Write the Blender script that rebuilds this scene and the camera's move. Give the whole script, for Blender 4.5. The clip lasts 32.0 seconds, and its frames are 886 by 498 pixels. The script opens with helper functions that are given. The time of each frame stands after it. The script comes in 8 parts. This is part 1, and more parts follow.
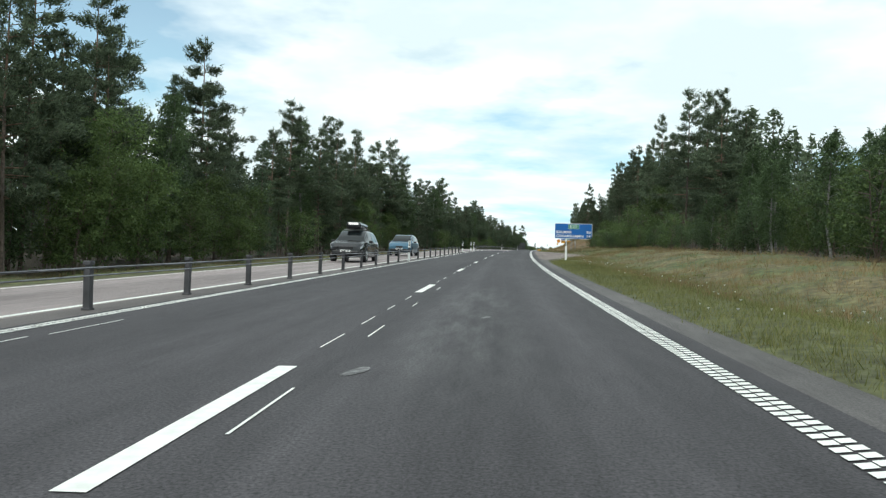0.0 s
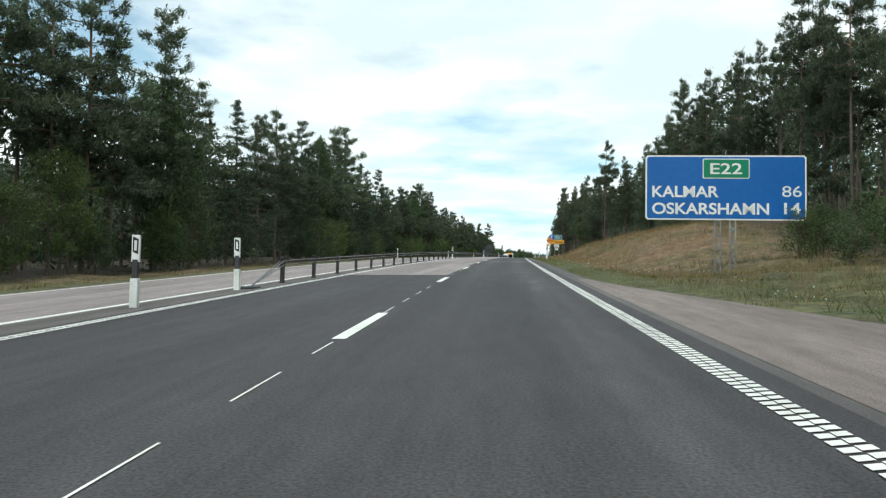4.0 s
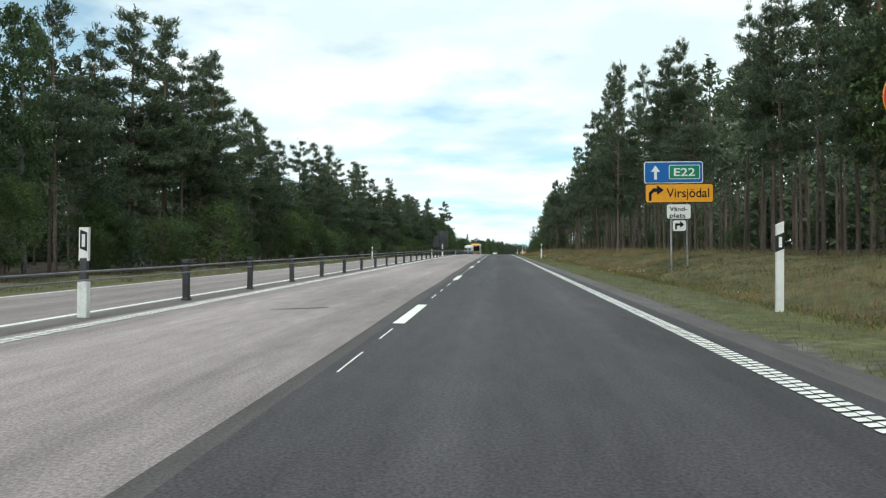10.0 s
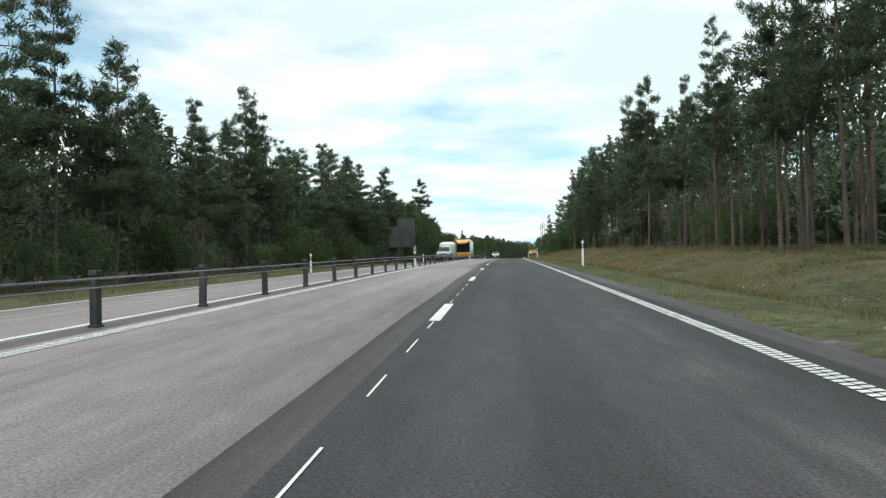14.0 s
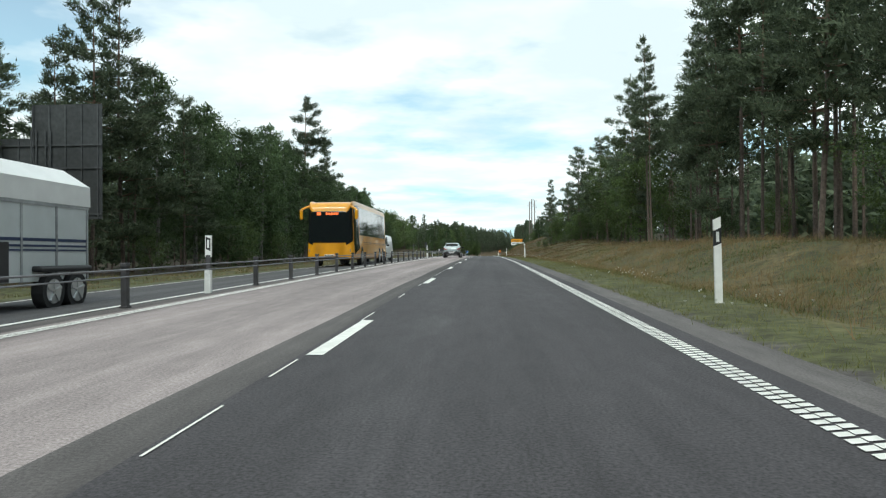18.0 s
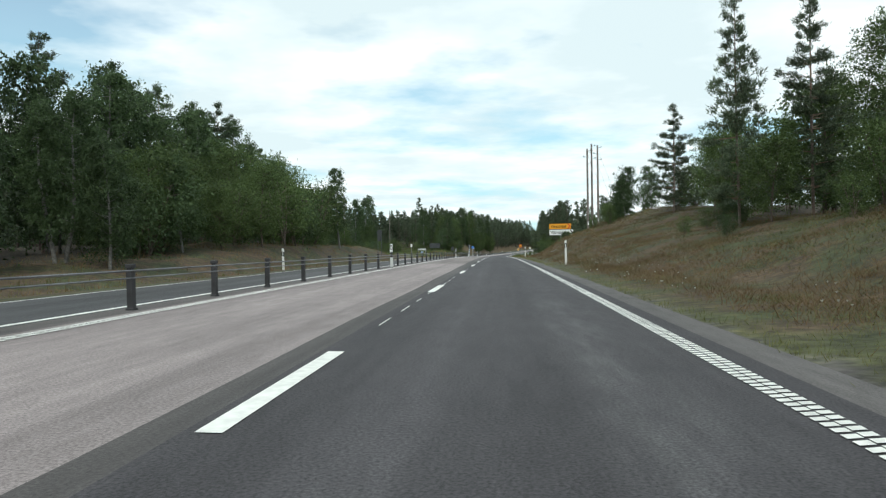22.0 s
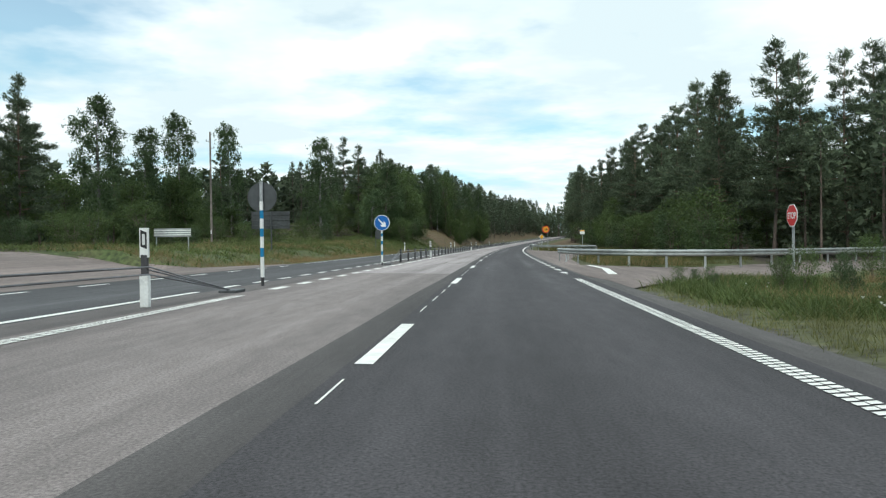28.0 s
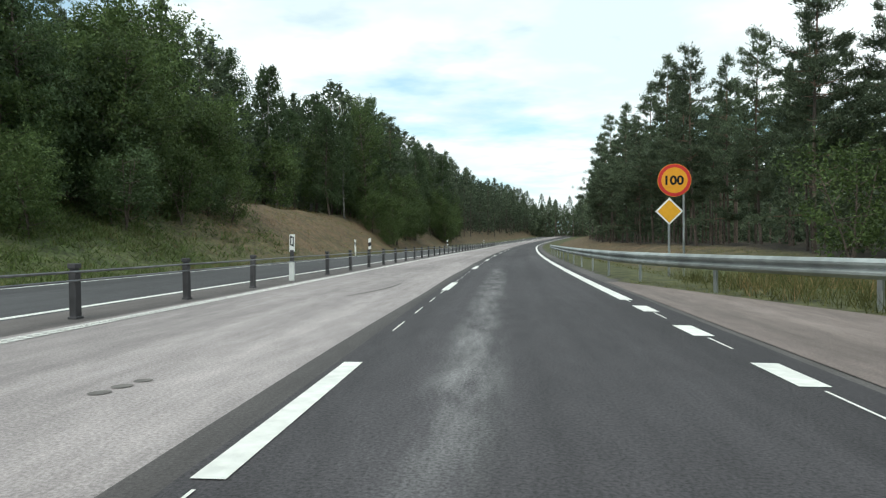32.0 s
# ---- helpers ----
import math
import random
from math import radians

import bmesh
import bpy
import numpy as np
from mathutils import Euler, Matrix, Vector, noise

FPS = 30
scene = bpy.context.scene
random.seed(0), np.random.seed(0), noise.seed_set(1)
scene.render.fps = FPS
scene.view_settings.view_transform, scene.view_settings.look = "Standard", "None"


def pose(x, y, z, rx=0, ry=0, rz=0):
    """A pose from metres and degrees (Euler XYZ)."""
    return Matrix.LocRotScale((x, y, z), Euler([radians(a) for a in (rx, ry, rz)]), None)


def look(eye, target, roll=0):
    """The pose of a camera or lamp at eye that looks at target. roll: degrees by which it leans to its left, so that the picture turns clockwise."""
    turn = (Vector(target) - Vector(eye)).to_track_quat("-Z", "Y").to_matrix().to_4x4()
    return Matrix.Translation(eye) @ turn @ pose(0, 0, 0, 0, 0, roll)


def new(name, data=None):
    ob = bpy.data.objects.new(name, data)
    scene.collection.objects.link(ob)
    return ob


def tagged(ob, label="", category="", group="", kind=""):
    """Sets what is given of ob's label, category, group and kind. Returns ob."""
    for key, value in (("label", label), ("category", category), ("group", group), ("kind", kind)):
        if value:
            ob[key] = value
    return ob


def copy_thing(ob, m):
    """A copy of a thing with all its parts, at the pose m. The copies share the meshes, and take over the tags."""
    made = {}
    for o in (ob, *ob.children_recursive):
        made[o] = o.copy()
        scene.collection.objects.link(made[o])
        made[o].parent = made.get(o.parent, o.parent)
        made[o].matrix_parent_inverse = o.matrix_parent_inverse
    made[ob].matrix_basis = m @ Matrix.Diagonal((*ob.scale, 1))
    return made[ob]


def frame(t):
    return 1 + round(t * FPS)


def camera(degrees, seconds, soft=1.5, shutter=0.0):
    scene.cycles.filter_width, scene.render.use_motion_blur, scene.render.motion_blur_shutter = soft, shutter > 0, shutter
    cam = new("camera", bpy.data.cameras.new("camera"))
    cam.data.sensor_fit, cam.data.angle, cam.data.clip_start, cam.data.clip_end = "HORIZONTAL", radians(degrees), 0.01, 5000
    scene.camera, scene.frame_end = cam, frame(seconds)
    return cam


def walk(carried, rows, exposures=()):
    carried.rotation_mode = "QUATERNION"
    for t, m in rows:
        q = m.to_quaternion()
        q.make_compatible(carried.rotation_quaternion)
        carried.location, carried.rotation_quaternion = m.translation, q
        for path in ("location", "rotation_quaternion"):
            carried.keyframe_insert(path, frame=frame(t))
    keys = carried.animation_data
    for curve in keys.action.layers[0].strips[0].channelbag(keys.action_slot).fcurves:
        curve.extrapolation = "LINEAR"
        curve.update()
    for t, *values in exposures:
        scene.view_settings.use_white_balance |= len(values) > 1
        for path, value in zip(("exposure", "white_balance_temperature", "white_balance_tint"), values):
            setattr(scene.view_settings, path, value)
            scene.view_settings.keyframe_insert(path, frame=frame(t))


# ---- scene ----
cam = camera(62.19, 32.0, soft=1.25)
PATH = [
    (0.0, 2.919, 19.072, 1.677, 91.788, -1.884, -4.260),
    (0.5, 4.395, 28.883, 2.053, 91.909, -1.891, -4.323),
    (1.0, 5.965, 38.699, 2.436, 91.922, -1.747, -4.662),
    (1.5, 7.590, 48.485, 2.828, 92.045, -1.579, -5.089),
    (2.0, 9.284, 58.311, 3.232, 92.148, -1.471, -5.459),
    (2.5, 10.998, 68.094, 3.644, 92.185, -1.423, -5.779),
    (3.0, 12.774, 77.842, 4.065, 92.102, -1.291, -6.170),
    (3.5, 14.573, 87.499, 4.485, 92.131, -1.238, -6.653),
    (5.5, 22.264, 125.869, 6.127, 91.953, -0.037, -7.566),
    (6.0, 24.340, 135.421, 6.506, 91.877, -0.281, -7.700),
    (6.5, 26.364, 144.941, 6.859, 91.842, -0.546, -7.836),
    (7.0, 28.452, 154.483, 7.191, 91.778, -0.799, -7.996),
    (7.5, 30.578, 164.077, 7.506, 91.623, -0.560, -8.243),
    (8.0, 32.745, 173.727, 7.810, 91.534, -0.322, -8.599),
    (8.5, 34.996, 183.398, 8.105, 91.475, -0.143, -8.831),
    (9.0, 37.226, 193.172, 8.393, 91.402, 0.037, -9.140),
    (9.5, 39.499, 202.940, 8.675, 91.424, 0.011, -9.327),
    (10.0, 41.795, 212.836, 8.957, 91.417, 0.062, -9.427),
    (10.5, 44.127, 222.757, 9.237, 91.446, 0.139, -9.483),
    (11.0, 46.515, 232.719, 9.517, 91.388, 0.268, -9.503),
    (11.5, 48.970, 242.826, 9.798, 91.350, 0.523, -9.528),
    (12.0, 51.438, 252.985, 10.078, 91.336, 0.684, -9.652),
    (12.5, 53.855, 263.178, 10.357, 91.308, 0.692, -9.791),
    (13.0, 56.254, 273.402, 10.633, 91.320, 0.700, -9.838),
    (13.5, 58.698, 283.638, 10.902, 91.390, 0.736, -9.474),
    (14.0, 61.199, 293.987, 11.164, 91.329, 0.980, -9.391),
    (14.5, 63.848, 304.390, 11.415, 91.429, 1.031, -9.493),
    (16.5, 74.680, 346.897, 12.293, 90.646, 0.445, -11.056),
    (17.0, 77.490, 357.505, 12.471, 90.507, 0.350, -11.313),
    (17.5, 80.297, 367.982, 12.636, 90.537, 0.453, -11.436),
    (18.0, 83.121, 378.468, 12.792, 90.471, 0.390, -11.513),
    (18.5, 85.928, 388.988, 12.937, 90.386, 0.337, -11.460),
    (19.0, 88.760, 399.475, 13.069, 90.194, 0.435, -11.398),
    (19.5, 91.519, 409.919, 13.184, 90.151, 0.360, -11.169),
    (20.0, 94.326, 420.353, 13.279, 90.025, 0.267, -11.019),
    (20.5, 97.059, 430.791, 13.356, 90.149, 0.397, -10.845),
    (21.0, 99.821, 441.231, 13.415, 90.104, 0.540, -10.594),
    (21.5, 102.557, 451.710, 13.458, 90.066, 0.659, -10.384),
    (22.0, 105.313, 462.237, 13.485, 90.033, 0.781, -10.330),
    (22.5, 108.083, 472.802, 13.499, 89.881, 0.990, -10.495),
    (23.0, 110.839, 483.285, 13.504, 89.792, 1.146, -10.704),
    (23.5, 113.594, 493.598, 13.503, 89.821, 1.135, -10.851),
    (24.0, 116.299, 504.019, 13.498, 89.731, 1.192, -10.786),
    (24.5, 118.936, 514.525, 13.485, 89.673, 1.015, -10.540),
    (25.0, 121.563, 525.076, 13.457, 89.625, 0.927, -10.267),
    (25.5, 124.228, 535.592, 13.413, 89.425, 0.903, -10.269),
    (27.5, 134.844, 577.567, 13.126, 89.330, 0.765, -10.302),
    (28.0, 137.572, 588.085, 13.037, 89.214, 0.724, -10.675),
    (28.5, 140.414, 598.559, 12.944, 89.146, 0.668, -11.082),
    (29.0, 143.366, 609.027, 12.852, 89.135, 0.663, -11.512),
    (29.5, 146.285, 619.513, 12.765, 89.171, 0.680, -11.939),
    (30.0, 149.188, 629.938, 12.682, 89.159, 0.719, -11.976),
    (30.5, 152.033, 640.281, 12.603, 89.318, 0.646, -12.007),
    (31.0, 154.899, 650.682, 12.524, 89.324, 0.462, -11.875),
    (31.5, 157.814, 661.125, 12.449, 89.364, 0.442, -11.780),
    (32.0, 160.806, 671.773, 12.380, 89.300, 0.412, -12.067),
]
walk(cam, [(t, pose(*p)) for t, *p in PATH], exposures=[(0.0, 0.42, 6270, 0), (20.0, 0.40, 6270, 0), (23.0, 0.28, 6200, 1), (25.5, 0.20, 6150, 2), (28.0, 0.36, 6180, 1), (30.0, 0.44, 6270, 0), (32.0, 0.44, 6270, 0)])

# ---- world, sun ----
SUN_AZ, SUN_EL = 205.0, 52.0            # degrees: compass-like turn from +y to the right, height
world = bpy.data.worlds.new("sky")
scene.world = world
world.use_nodes = True
wn, wl = world.node_tree.nodes, world.node_tree.links
wn.clear()

sky = wn.new("ShaderNodeTexSky")
sky.sky_type = "NISHITA"
sky.sun_disc = False
sky.sun_elevation, sky.sun_rotation = radians(SUN_EL), radians(SUN_AZ)
sky.air_density, sky.dust_density, sky.ozone_density = 1.0, 0.6, 1.0
coord = wn.new("ShaderNodeTexCoord")
sep = wn.new("ShaderNodeSeparateXYZ")
wl.new(coord.outputs["Generated"], sep.inputs[0])
lift = wn.new("ShaderNodeMath")
lift.operation = "ADD"
lift.inputs[1].default_value = 0.10
wl.new(sep.outputs["Z"], lift.inputs[0])
floor_z = wn.new("ShaderNodeMath")
floor_z.operation = "MAXIMUM"
floor_z.inputs[1].default_value = 0.04
wl.new(lift.outputs[0], floor_z.inputs[0])
plane = []
for ax in ("X", "Y"):
    dv = wn.new("ShaderNodeMath")
    dv.operation = "DIVIDE"
    wl.new(sep.outputs[ax], dv.inputs[0])
    wl.new(floor_z.outputs[0], dv.inputs[1])
    plane.append(dv)
comb = wn.new("ShaderNodeCombineXYZ")
wl.new(plane[0].outputs[0], comb.inputs[0])
wl.new(plane[1].outputs[0], comb.inputs[1])


def wnoise(scale, detail, rough, off):
    mp = wn.new("ShaderNodeMapping")
    mp.inputs["Location"].default_value = off
    wl.new(comb.outputs[0], mp.inputs[0])
    n = wn.new("ShaderNodeTexNoise")
    n.inputs["Scale"].default_value, n.inputs["Detail"].default_value, n.inputs["Roughness"].default_value = scale, detail, rough
    wl.new(mp.outputs[0], n.inputs["Vector"])
    return n


def wramp(src, stops):
    r = wn.new("ShaderNodeValToRGB")
    r.color_ramp.elements[0].position, r.color_ramp.elements[0].color = stops[0][0], (*[stops[0][1]] * 3, 1)
    r.color_ramp.elements[1].position, r.color_ramp.elements[1].color = stops[-1][0], (*[stops[-1][1]] * 3, 1)
    for p, v in stops[1:-1]:
        r.color_ramp.elements.new(p).color = (v, v, v, 1)
    wl.new(src, r.inputs[0])
    return r


cover = wramp(wnoise(0.75, 6.0, 0.54, (3.1, 7.7, 0.0)).outputs["Fac"], [(0.36, 0.12), (0.50, 0.97)])
shade = wramp(wnoise(1.1, 5.0, 0.55, (9.3, 1.2, 2.0)).outputs["Fac"], [(0.40, 1.0), (0.60, 0.35)])
cloud = wn.new("ShaderNodeMix")
cloud.data_type = "RGBA"
cloud.inputs["A"].default_value = (5.3, 6.1, 6.5, 1)
cloud.inputs["B"].default_value = (8.6, 8.7, 8.8, 1)
wl.new(shade.outputs[0], cloud.inputs["Factor"])
mix = wn.new("ShaderNodeMix")
mix.data_type = "RGBA"
wl.new(cover.outputs[0], mix.inputs["Factor"])
# open sky goes to a pale cyan towards the horizon
cyan = wn.new("ShaderNodeMix")
cyan.data_type = "RGBA"
cyan.inputs["B"].default_value = (3.9, 6.6, 7.6, 1)
low = wn.new("ShaderNodeMapRange")
low.inputs["From Min"].default_value, low.inputs["From Max"].default_value = 0.02, 0.30
low.inputs["To Min"].default_value, low.inputs["To Max"].default_value = 0.85, 0.25
wl.new(sep.outputs["Z"], low.inputs["Value"])
wl.new(low.outputs["Result"], cyan.inputs["Factor"])
wl.new(sky.outputs[0], cyan.inputs["A"])
wl.new(cyan.outputs["Result"], mix.inputs["A"])
wl.new(cloud.outputs["Result"], mix.inputs["B"])
bg = wn.new("ShaderNodeBackground")
bg.inputs["Strength"].default_value = 0.105
wl.new(mix.outputs["Result"], bg.inputs["Color"])
wout = wn.new("ShaderNodeOutputWorld")
wl.new(bg.outputs[0], wout.inputs[0])

sun = new("sun", bpy.data.lights.new("sun", "SUN"))
sun.data.energy, sun.data.angle, sun.data.color = 1.2, radians(14), (1.0, 0.96, 0.9)
az, el = radians(SUN_AZ), radians(SUN_EL)
toward = Vector((math.sin(az) * math.cos(el), math.cos(az) * math.cos(el), math.sin(el)))
sun.matrix_world = look((0, 0, 80), Vector((0, 0, 80)) - toward)

# ---- materials ----
def material(name, color, rough=0.7, metal=0.0, var=0.25, scale=6.0, bump=0.0, bump_scale=40.0, tint=None, spec=0.5, island=0.0, objvar=0.0, big=0.35, big_scale=0.6):
    """A Principled surface whose colour varies at two scales, and piece by piece where asked."""
    m = bpy.data.materials.new(name)
    m.use_nodes = True
    nt, b = m.node_tree, m.node_tree.nodes["Principled BSDF"]
    n, l = nt.nodes, nt.links
    tc = n.new("ShaderNodeTexCoord")
    fine = n.new("ShaderNodeTexNoise")
    fine.inputs["Scale"].default_value, fine.inputs["Detail"].default_value = scale, 5.0
    broad = n.new("ShaderNodeTexNoise")
    broad.inputs["Scale"].default_value, broad.inputs["Detail"].default_value = big_scale, 3.0
    geo = n.new("ShaderNodeNewGeometry")
    l.new(tc.outputs["Object"], fine.inputs["Vector"])
    l.new(geo.outputs["Position"], broad.inputs["Vector"])

    def centred(src, amount):
        mr = n.new("ShaderNodeMapRange")
        mr.inputs["From Min"].default_value, mr.inputs["From Max"].default_value = 0.3, 0.7
        mr.inputs["To Min"].default_value, mr.inputs["To Max"].default_value = 1 - amount, 1 + amount
        l.new(src, mr.inputs["Value"])
        return mr.outputs["Result"]

    def times(a, c):
        mt = n.new("ShaderNodeMath")
        mt.operation = "MULTIPLY"
        l.new(a, mt.inputs[0])
        l.new(c, mt.inputs[1])
        return mt.outputs[0]

    k = times(centred(fine.outputs["Fac"], var), centred(broad.outputs["Fac"], big))
    if island:
        mr = n.new("ShaderNodeMapRange")
        mr.inputs["To Min"].default_value, mr.inputs["To Max"].default_value = 1 - island, 1 + island
        l.new(geo.outputs["Random Per Island"], mr.inputs["Value"])
        k = times(k, mr.outputs["Result"])
    if objvar:
        oi = n.new("ShaderNodeObjectInfo")
        mr = n.new("ShaderNodeMapRange")
        mr.inputs["To Min"].default_value, mr.inputs["To Max"].default_value = 1 - objvar, 1 + objvar
        l.new(oi.outputs["Random"], mr.inputs["Value"])
        k = times(k, mr.outputs["Result"])
    base = n.new("ShaderNodeMix")
    base.data_type = "RGBA"
    base.inputs["A"].default_value = (*color, 1)
    base.inputs["B"].default_value = (*(tint or color), 1)
    l.new(broad.outputs["Fac"] if not island else geo.outputs["Random Per Island"], base.inputs["Factor"])
    sc = n.new("ShaderNodeVectorMath")
    sc.operation = "SCALE"
    l.new(base.outputs["Result"], sc.inputs[0])
    l.new(k, sc.inputs["Scale"])
    l.new(sc.outputs[0], b.inputs["Base Color"])
    b.inputs["Roughness"].default_value, b.inputs["Metallic"].default_value = rough, metal
    b.inputs["Specular IOR Level"].default_value = spec
    if bump:
        bt = n.new("ShaderNodeTexNoise")
        bt.inputs["Scale"].default_value, bt.inputs["Detail"].default_value = bump_scale, 4.0
        l.new(tc.outputs["Object"], bt.inputs["Vector"])
        bn = n.new("ShaderNodeBump")
        bn.inputs["Strength"].default_value, bn.inputs["Distance"].default_value = bump, 0.02
        l.new(bt.outputs["Fac"], bn.inputs["Height"])
        l.new(bn.outputs["Normal"], b.inputs["Normal"])
    return m


def leafy(name, color, tint, through_light=0.25, rough=0.55, objvar=0.2, island=0.35):
    """Leaves or needles: a thin surface that lets some light pass."""
    m = material(name, color, rough, 0, 0.2, 0.8, tint=tint, island=island, objvar=objvar, spec=0.2, big=0.2, big_scale=0.15)
    n, l = m.node_tree.nodes, m.node_tree.links
    b, out = n["Principled BSDF"], n["Material Output"]
    tr = n.new("ShaderNodeBsdfTranslucent")
    l.new(b.inputs["Base Color"].links[0].from_socket, tr.inputs["Color"])
    mx = n.new("ShaderNodeMixShader")
    mx.inputs[0].default_value = through_light
    l.new(b.outputs[0], mx.inputs[1])
    l.new(tr.outputs[0], mx.inputs[2])
    l.new(mx.outputs[0], out.inputs["Surface"])
    return m


def asphalt(name, color, grain=0.35, worn=0.25, streak=0.2, tracks=(), patch=0.0, patch_col=(0.25, 0.25, 0.25), scuffs=((18, 66, -1.92, 0.26, 0.6), )):
    """Road surface; its UV runs in metres across (u) and along (v) the road. tracks: (u, half width, gain) of worn wheel paths."""
    m = bpy.data.materials.new(name)
    m.use_nodes = True
    nt, b = m.node_tree, m.node_tree.nodes["Principled BSDF"]
    n, l = nt.nodes, nt.links
    uv = n.new("ShaderNodeUVMap")
    sepuv = n.new("ShaderNodeSeparateXYZ")
    l.new(uv.outputs[0], sepuv.inputs[0])

    def noise_uv(sx, sy, detail, rough=0.6):
        mp = n.new("ShaderNodeMapping")
        mp.inputs["Scale"].default_value = (sx, sy, 1)
        l.new(uv.outputs[0], mp.inputs[0])
        t = n.new("ShaderNodeTexNoise")
        t.inputs["Scale"].default_value, t.inputs["Detail"].default_value, t.inputs["Roughness"].default_value = 1.0, detail, rough
        l.new(mp.outputs[0], t.inputs["Vector"])
        return t.outputs["Fac"]

    def rng(src, lo, hi, a, c):
        mr = n.new("ShaderNodeMapRange")
        mr.inputs["From Min"].default_value, mr.inputs["From Max"].default_value = lo, hi
        mr.inputs["To Min"].default_value, mr.inputs["To Max"].default_value = a, c
        l.new(src, mr.inputs["Value"])
        return mr.outputs["Result"]

    def op(kind, a, c):
        mt = n.new("ShaderNodeMath")
        mt.operation = kind
        for i, v in enumerate((a, c)):
            if isinstance(v, (int, float)):
                mt.inputs[i].default_value = v
            else:
                l.new(v, mt.inputs[i])
        return mt.outputs[0]

    k = rng(noise_uv(48, 42, 3.0, 0.75), 0.33, 0.67, 1 - grain, 1 + grain)
    k = op("MULTIPLY", k, rng(noise_uv(6, 1.2, 5.0), 0.3, 0.7, 1 - worn * 0.6, 1 + worn * 0.6))
    k = op("MULTIPLY", k, rng(noise_uv(1.6, 0.02, 4.0), 0.3, 0.7, 1 - streak, 1 + streak))
    k = op("MULTIPLY", k, rng(noise_uv(0.35, 0.06, 4.0), 0.3, 0.7, 1 - worn, 1 + worn))
    for u0, half, gain in tracks:
        dist = op("ABSOLUTE", op("SUBTRACT", sepuv.outputs[0], u0), 0.0)
        k = op("MULTIPLY", k, rng(dist, 0.0, half, gain, 1.0))
    sc = n.new("ShaderNodeVectorMath")
    sc.operation = "SCALE"
    l.new(k, sc.inputs["Scale"])
    if patch:
        mx = n.new("ShaderNodeMix")
        mx.data_type = "RGBA"
        mx.inputs["A"].default_value, mx.inputs["B"].default_value = (*color, 1), (*patch_col, 1)
        pf = rng(noise_uv(2.2, 0.45, 6.0, 0.65), 0.44, 0.66, 0.0, patch)
        near = 0.0
        for u0, half, gain in tracks:
            dist = op("ABSOLUTE", op("SUBTRACT", sepuv.outputs[0], u0), 0.0)
            near = op("MAXIMUM", rng(dist, half * 0.2, half * 1.3, 1.0, 0.0), near)
        pf = op("MULTIPLY", op("MULTIPLY", pf, near), rng(noise_uv(0.3, 0.028, 2.0, 0.5), 0.50, 0.66, 0.0, 1.0))
        for v0, v1, u0, half, gain in scuffs:
            along = op("MULTIPLY", rng(sepuv.outputs[1], v0, v0 + 3.0, 0.0, 1.0), rng(sepuv.outputs[1], v1 - 4.0, v1, 1.0, 0.0))
            across = rng(op("ABSOLUTE", op("SUBTRACT", sepuv.outputs[0], u0), 0.0), half * 0.3, half, 1.0, 0.0)
            mark = rng(noise_uv(3.0, 0.5, 6.0, 0.7), 0.40, 0.62, 0.0, gain)
            pf = op("MAXIMUM", pf, op("MULTIPLY", mark, op("MULTIPLY", along, across)))
        l.new(pf, mx.inputs["Factor"])
        l.new(mx.outputs["Result"], sc.inputs[0])
    else:
        sc.inputs[0].default_value = color
    l.new(sc.outputs[0], b.inputs["Base Color"])
    b.inputs["Roughness"].default_value = 0.82
    b.inputs["Specular IOR Level"].default_value = 0.35
    bn = n.new("ShaderNodeBump")
    bn.inputs["Strength"].default_value, bn.inputs["Distance"].default_value = 0.45, 0.010
    l.new(noise_uv(70, 70, 3.0, 0.7), bn.inputs["Height"])
    l.new(bn.outputs["Normal"], b.inputs["Normal"])
    return m


def shiny(name, color, rough=0.25, metal=0.0, coat=0.0):
    m = material(name, color, rough, metal, 0.05, 3.0, big=0.05)
    m.node_tree.nodes["Principled BSDF"].inputs["Coat Weight"].default_value = coat
    return m


M_DARK = asphalt("dark_asphalt", (0.058, 0.053, 0.057), grain=0.55, tracks=((-0.55, 0.5, 1.22), (1.1, 0.5, 1.22)), patch=0.36, patch_col=(0.165, 0.16, 0.16), scuffs=((673, 700, -0.42, 0.34, 0.95), (124, 135, -0.5, 0.8, 0.6), (124, 135, 1.1, 0.8, 0.55), (3, 17, -0.1, 0.8, 0.4), (438, 470, 1.0, 0.5, 0.3)))
M_LIGHT = asphalt("light_worn_asphalt", (0.276, 0.234, 0.229), grain=0.4, tracks=((-2.7, 0.45, 1.10), (-4.2, 0.45, 1.10)))
M_LIGHT2 = asphalt("pale_worn_asphalt", (0.318, 0.28, 0.275), grain=0.35, tracks=((-2.6, 0.45, 1.06), (-4.2, 0.45, 1.06)))
M_LIGHT3 = asphalt("brownish_asphalt", (0.212, 0.182, 0.174), grain=0.4, tracks=((-2.7, 0.5, 1.14), (-4.2, 0.5, 1.14)))
M_DARK2 = asphalt("grey_asphalt", (0.072, 0.070, 0.073), tracks=((-7.3, 0.5, 1.15), (-8.9, 0.5, 1.15)))
M_SEAM = asphalt("seam_asphalt", (0.088, 0.079, 0.077), streak=0.5)
M_MEDIAN = asphalt("median_asphalt", (0.13, 0.115, 0.11))
M_SHOULDER = asphalt("shoulder_asphalt", (0.112, 0.102, 0.099), worn=0.35, streak=0.3)
M_LAYBY = asphalt("lay_by_asphalt", (0.20, 0.162, 0.148), worn=0.3)
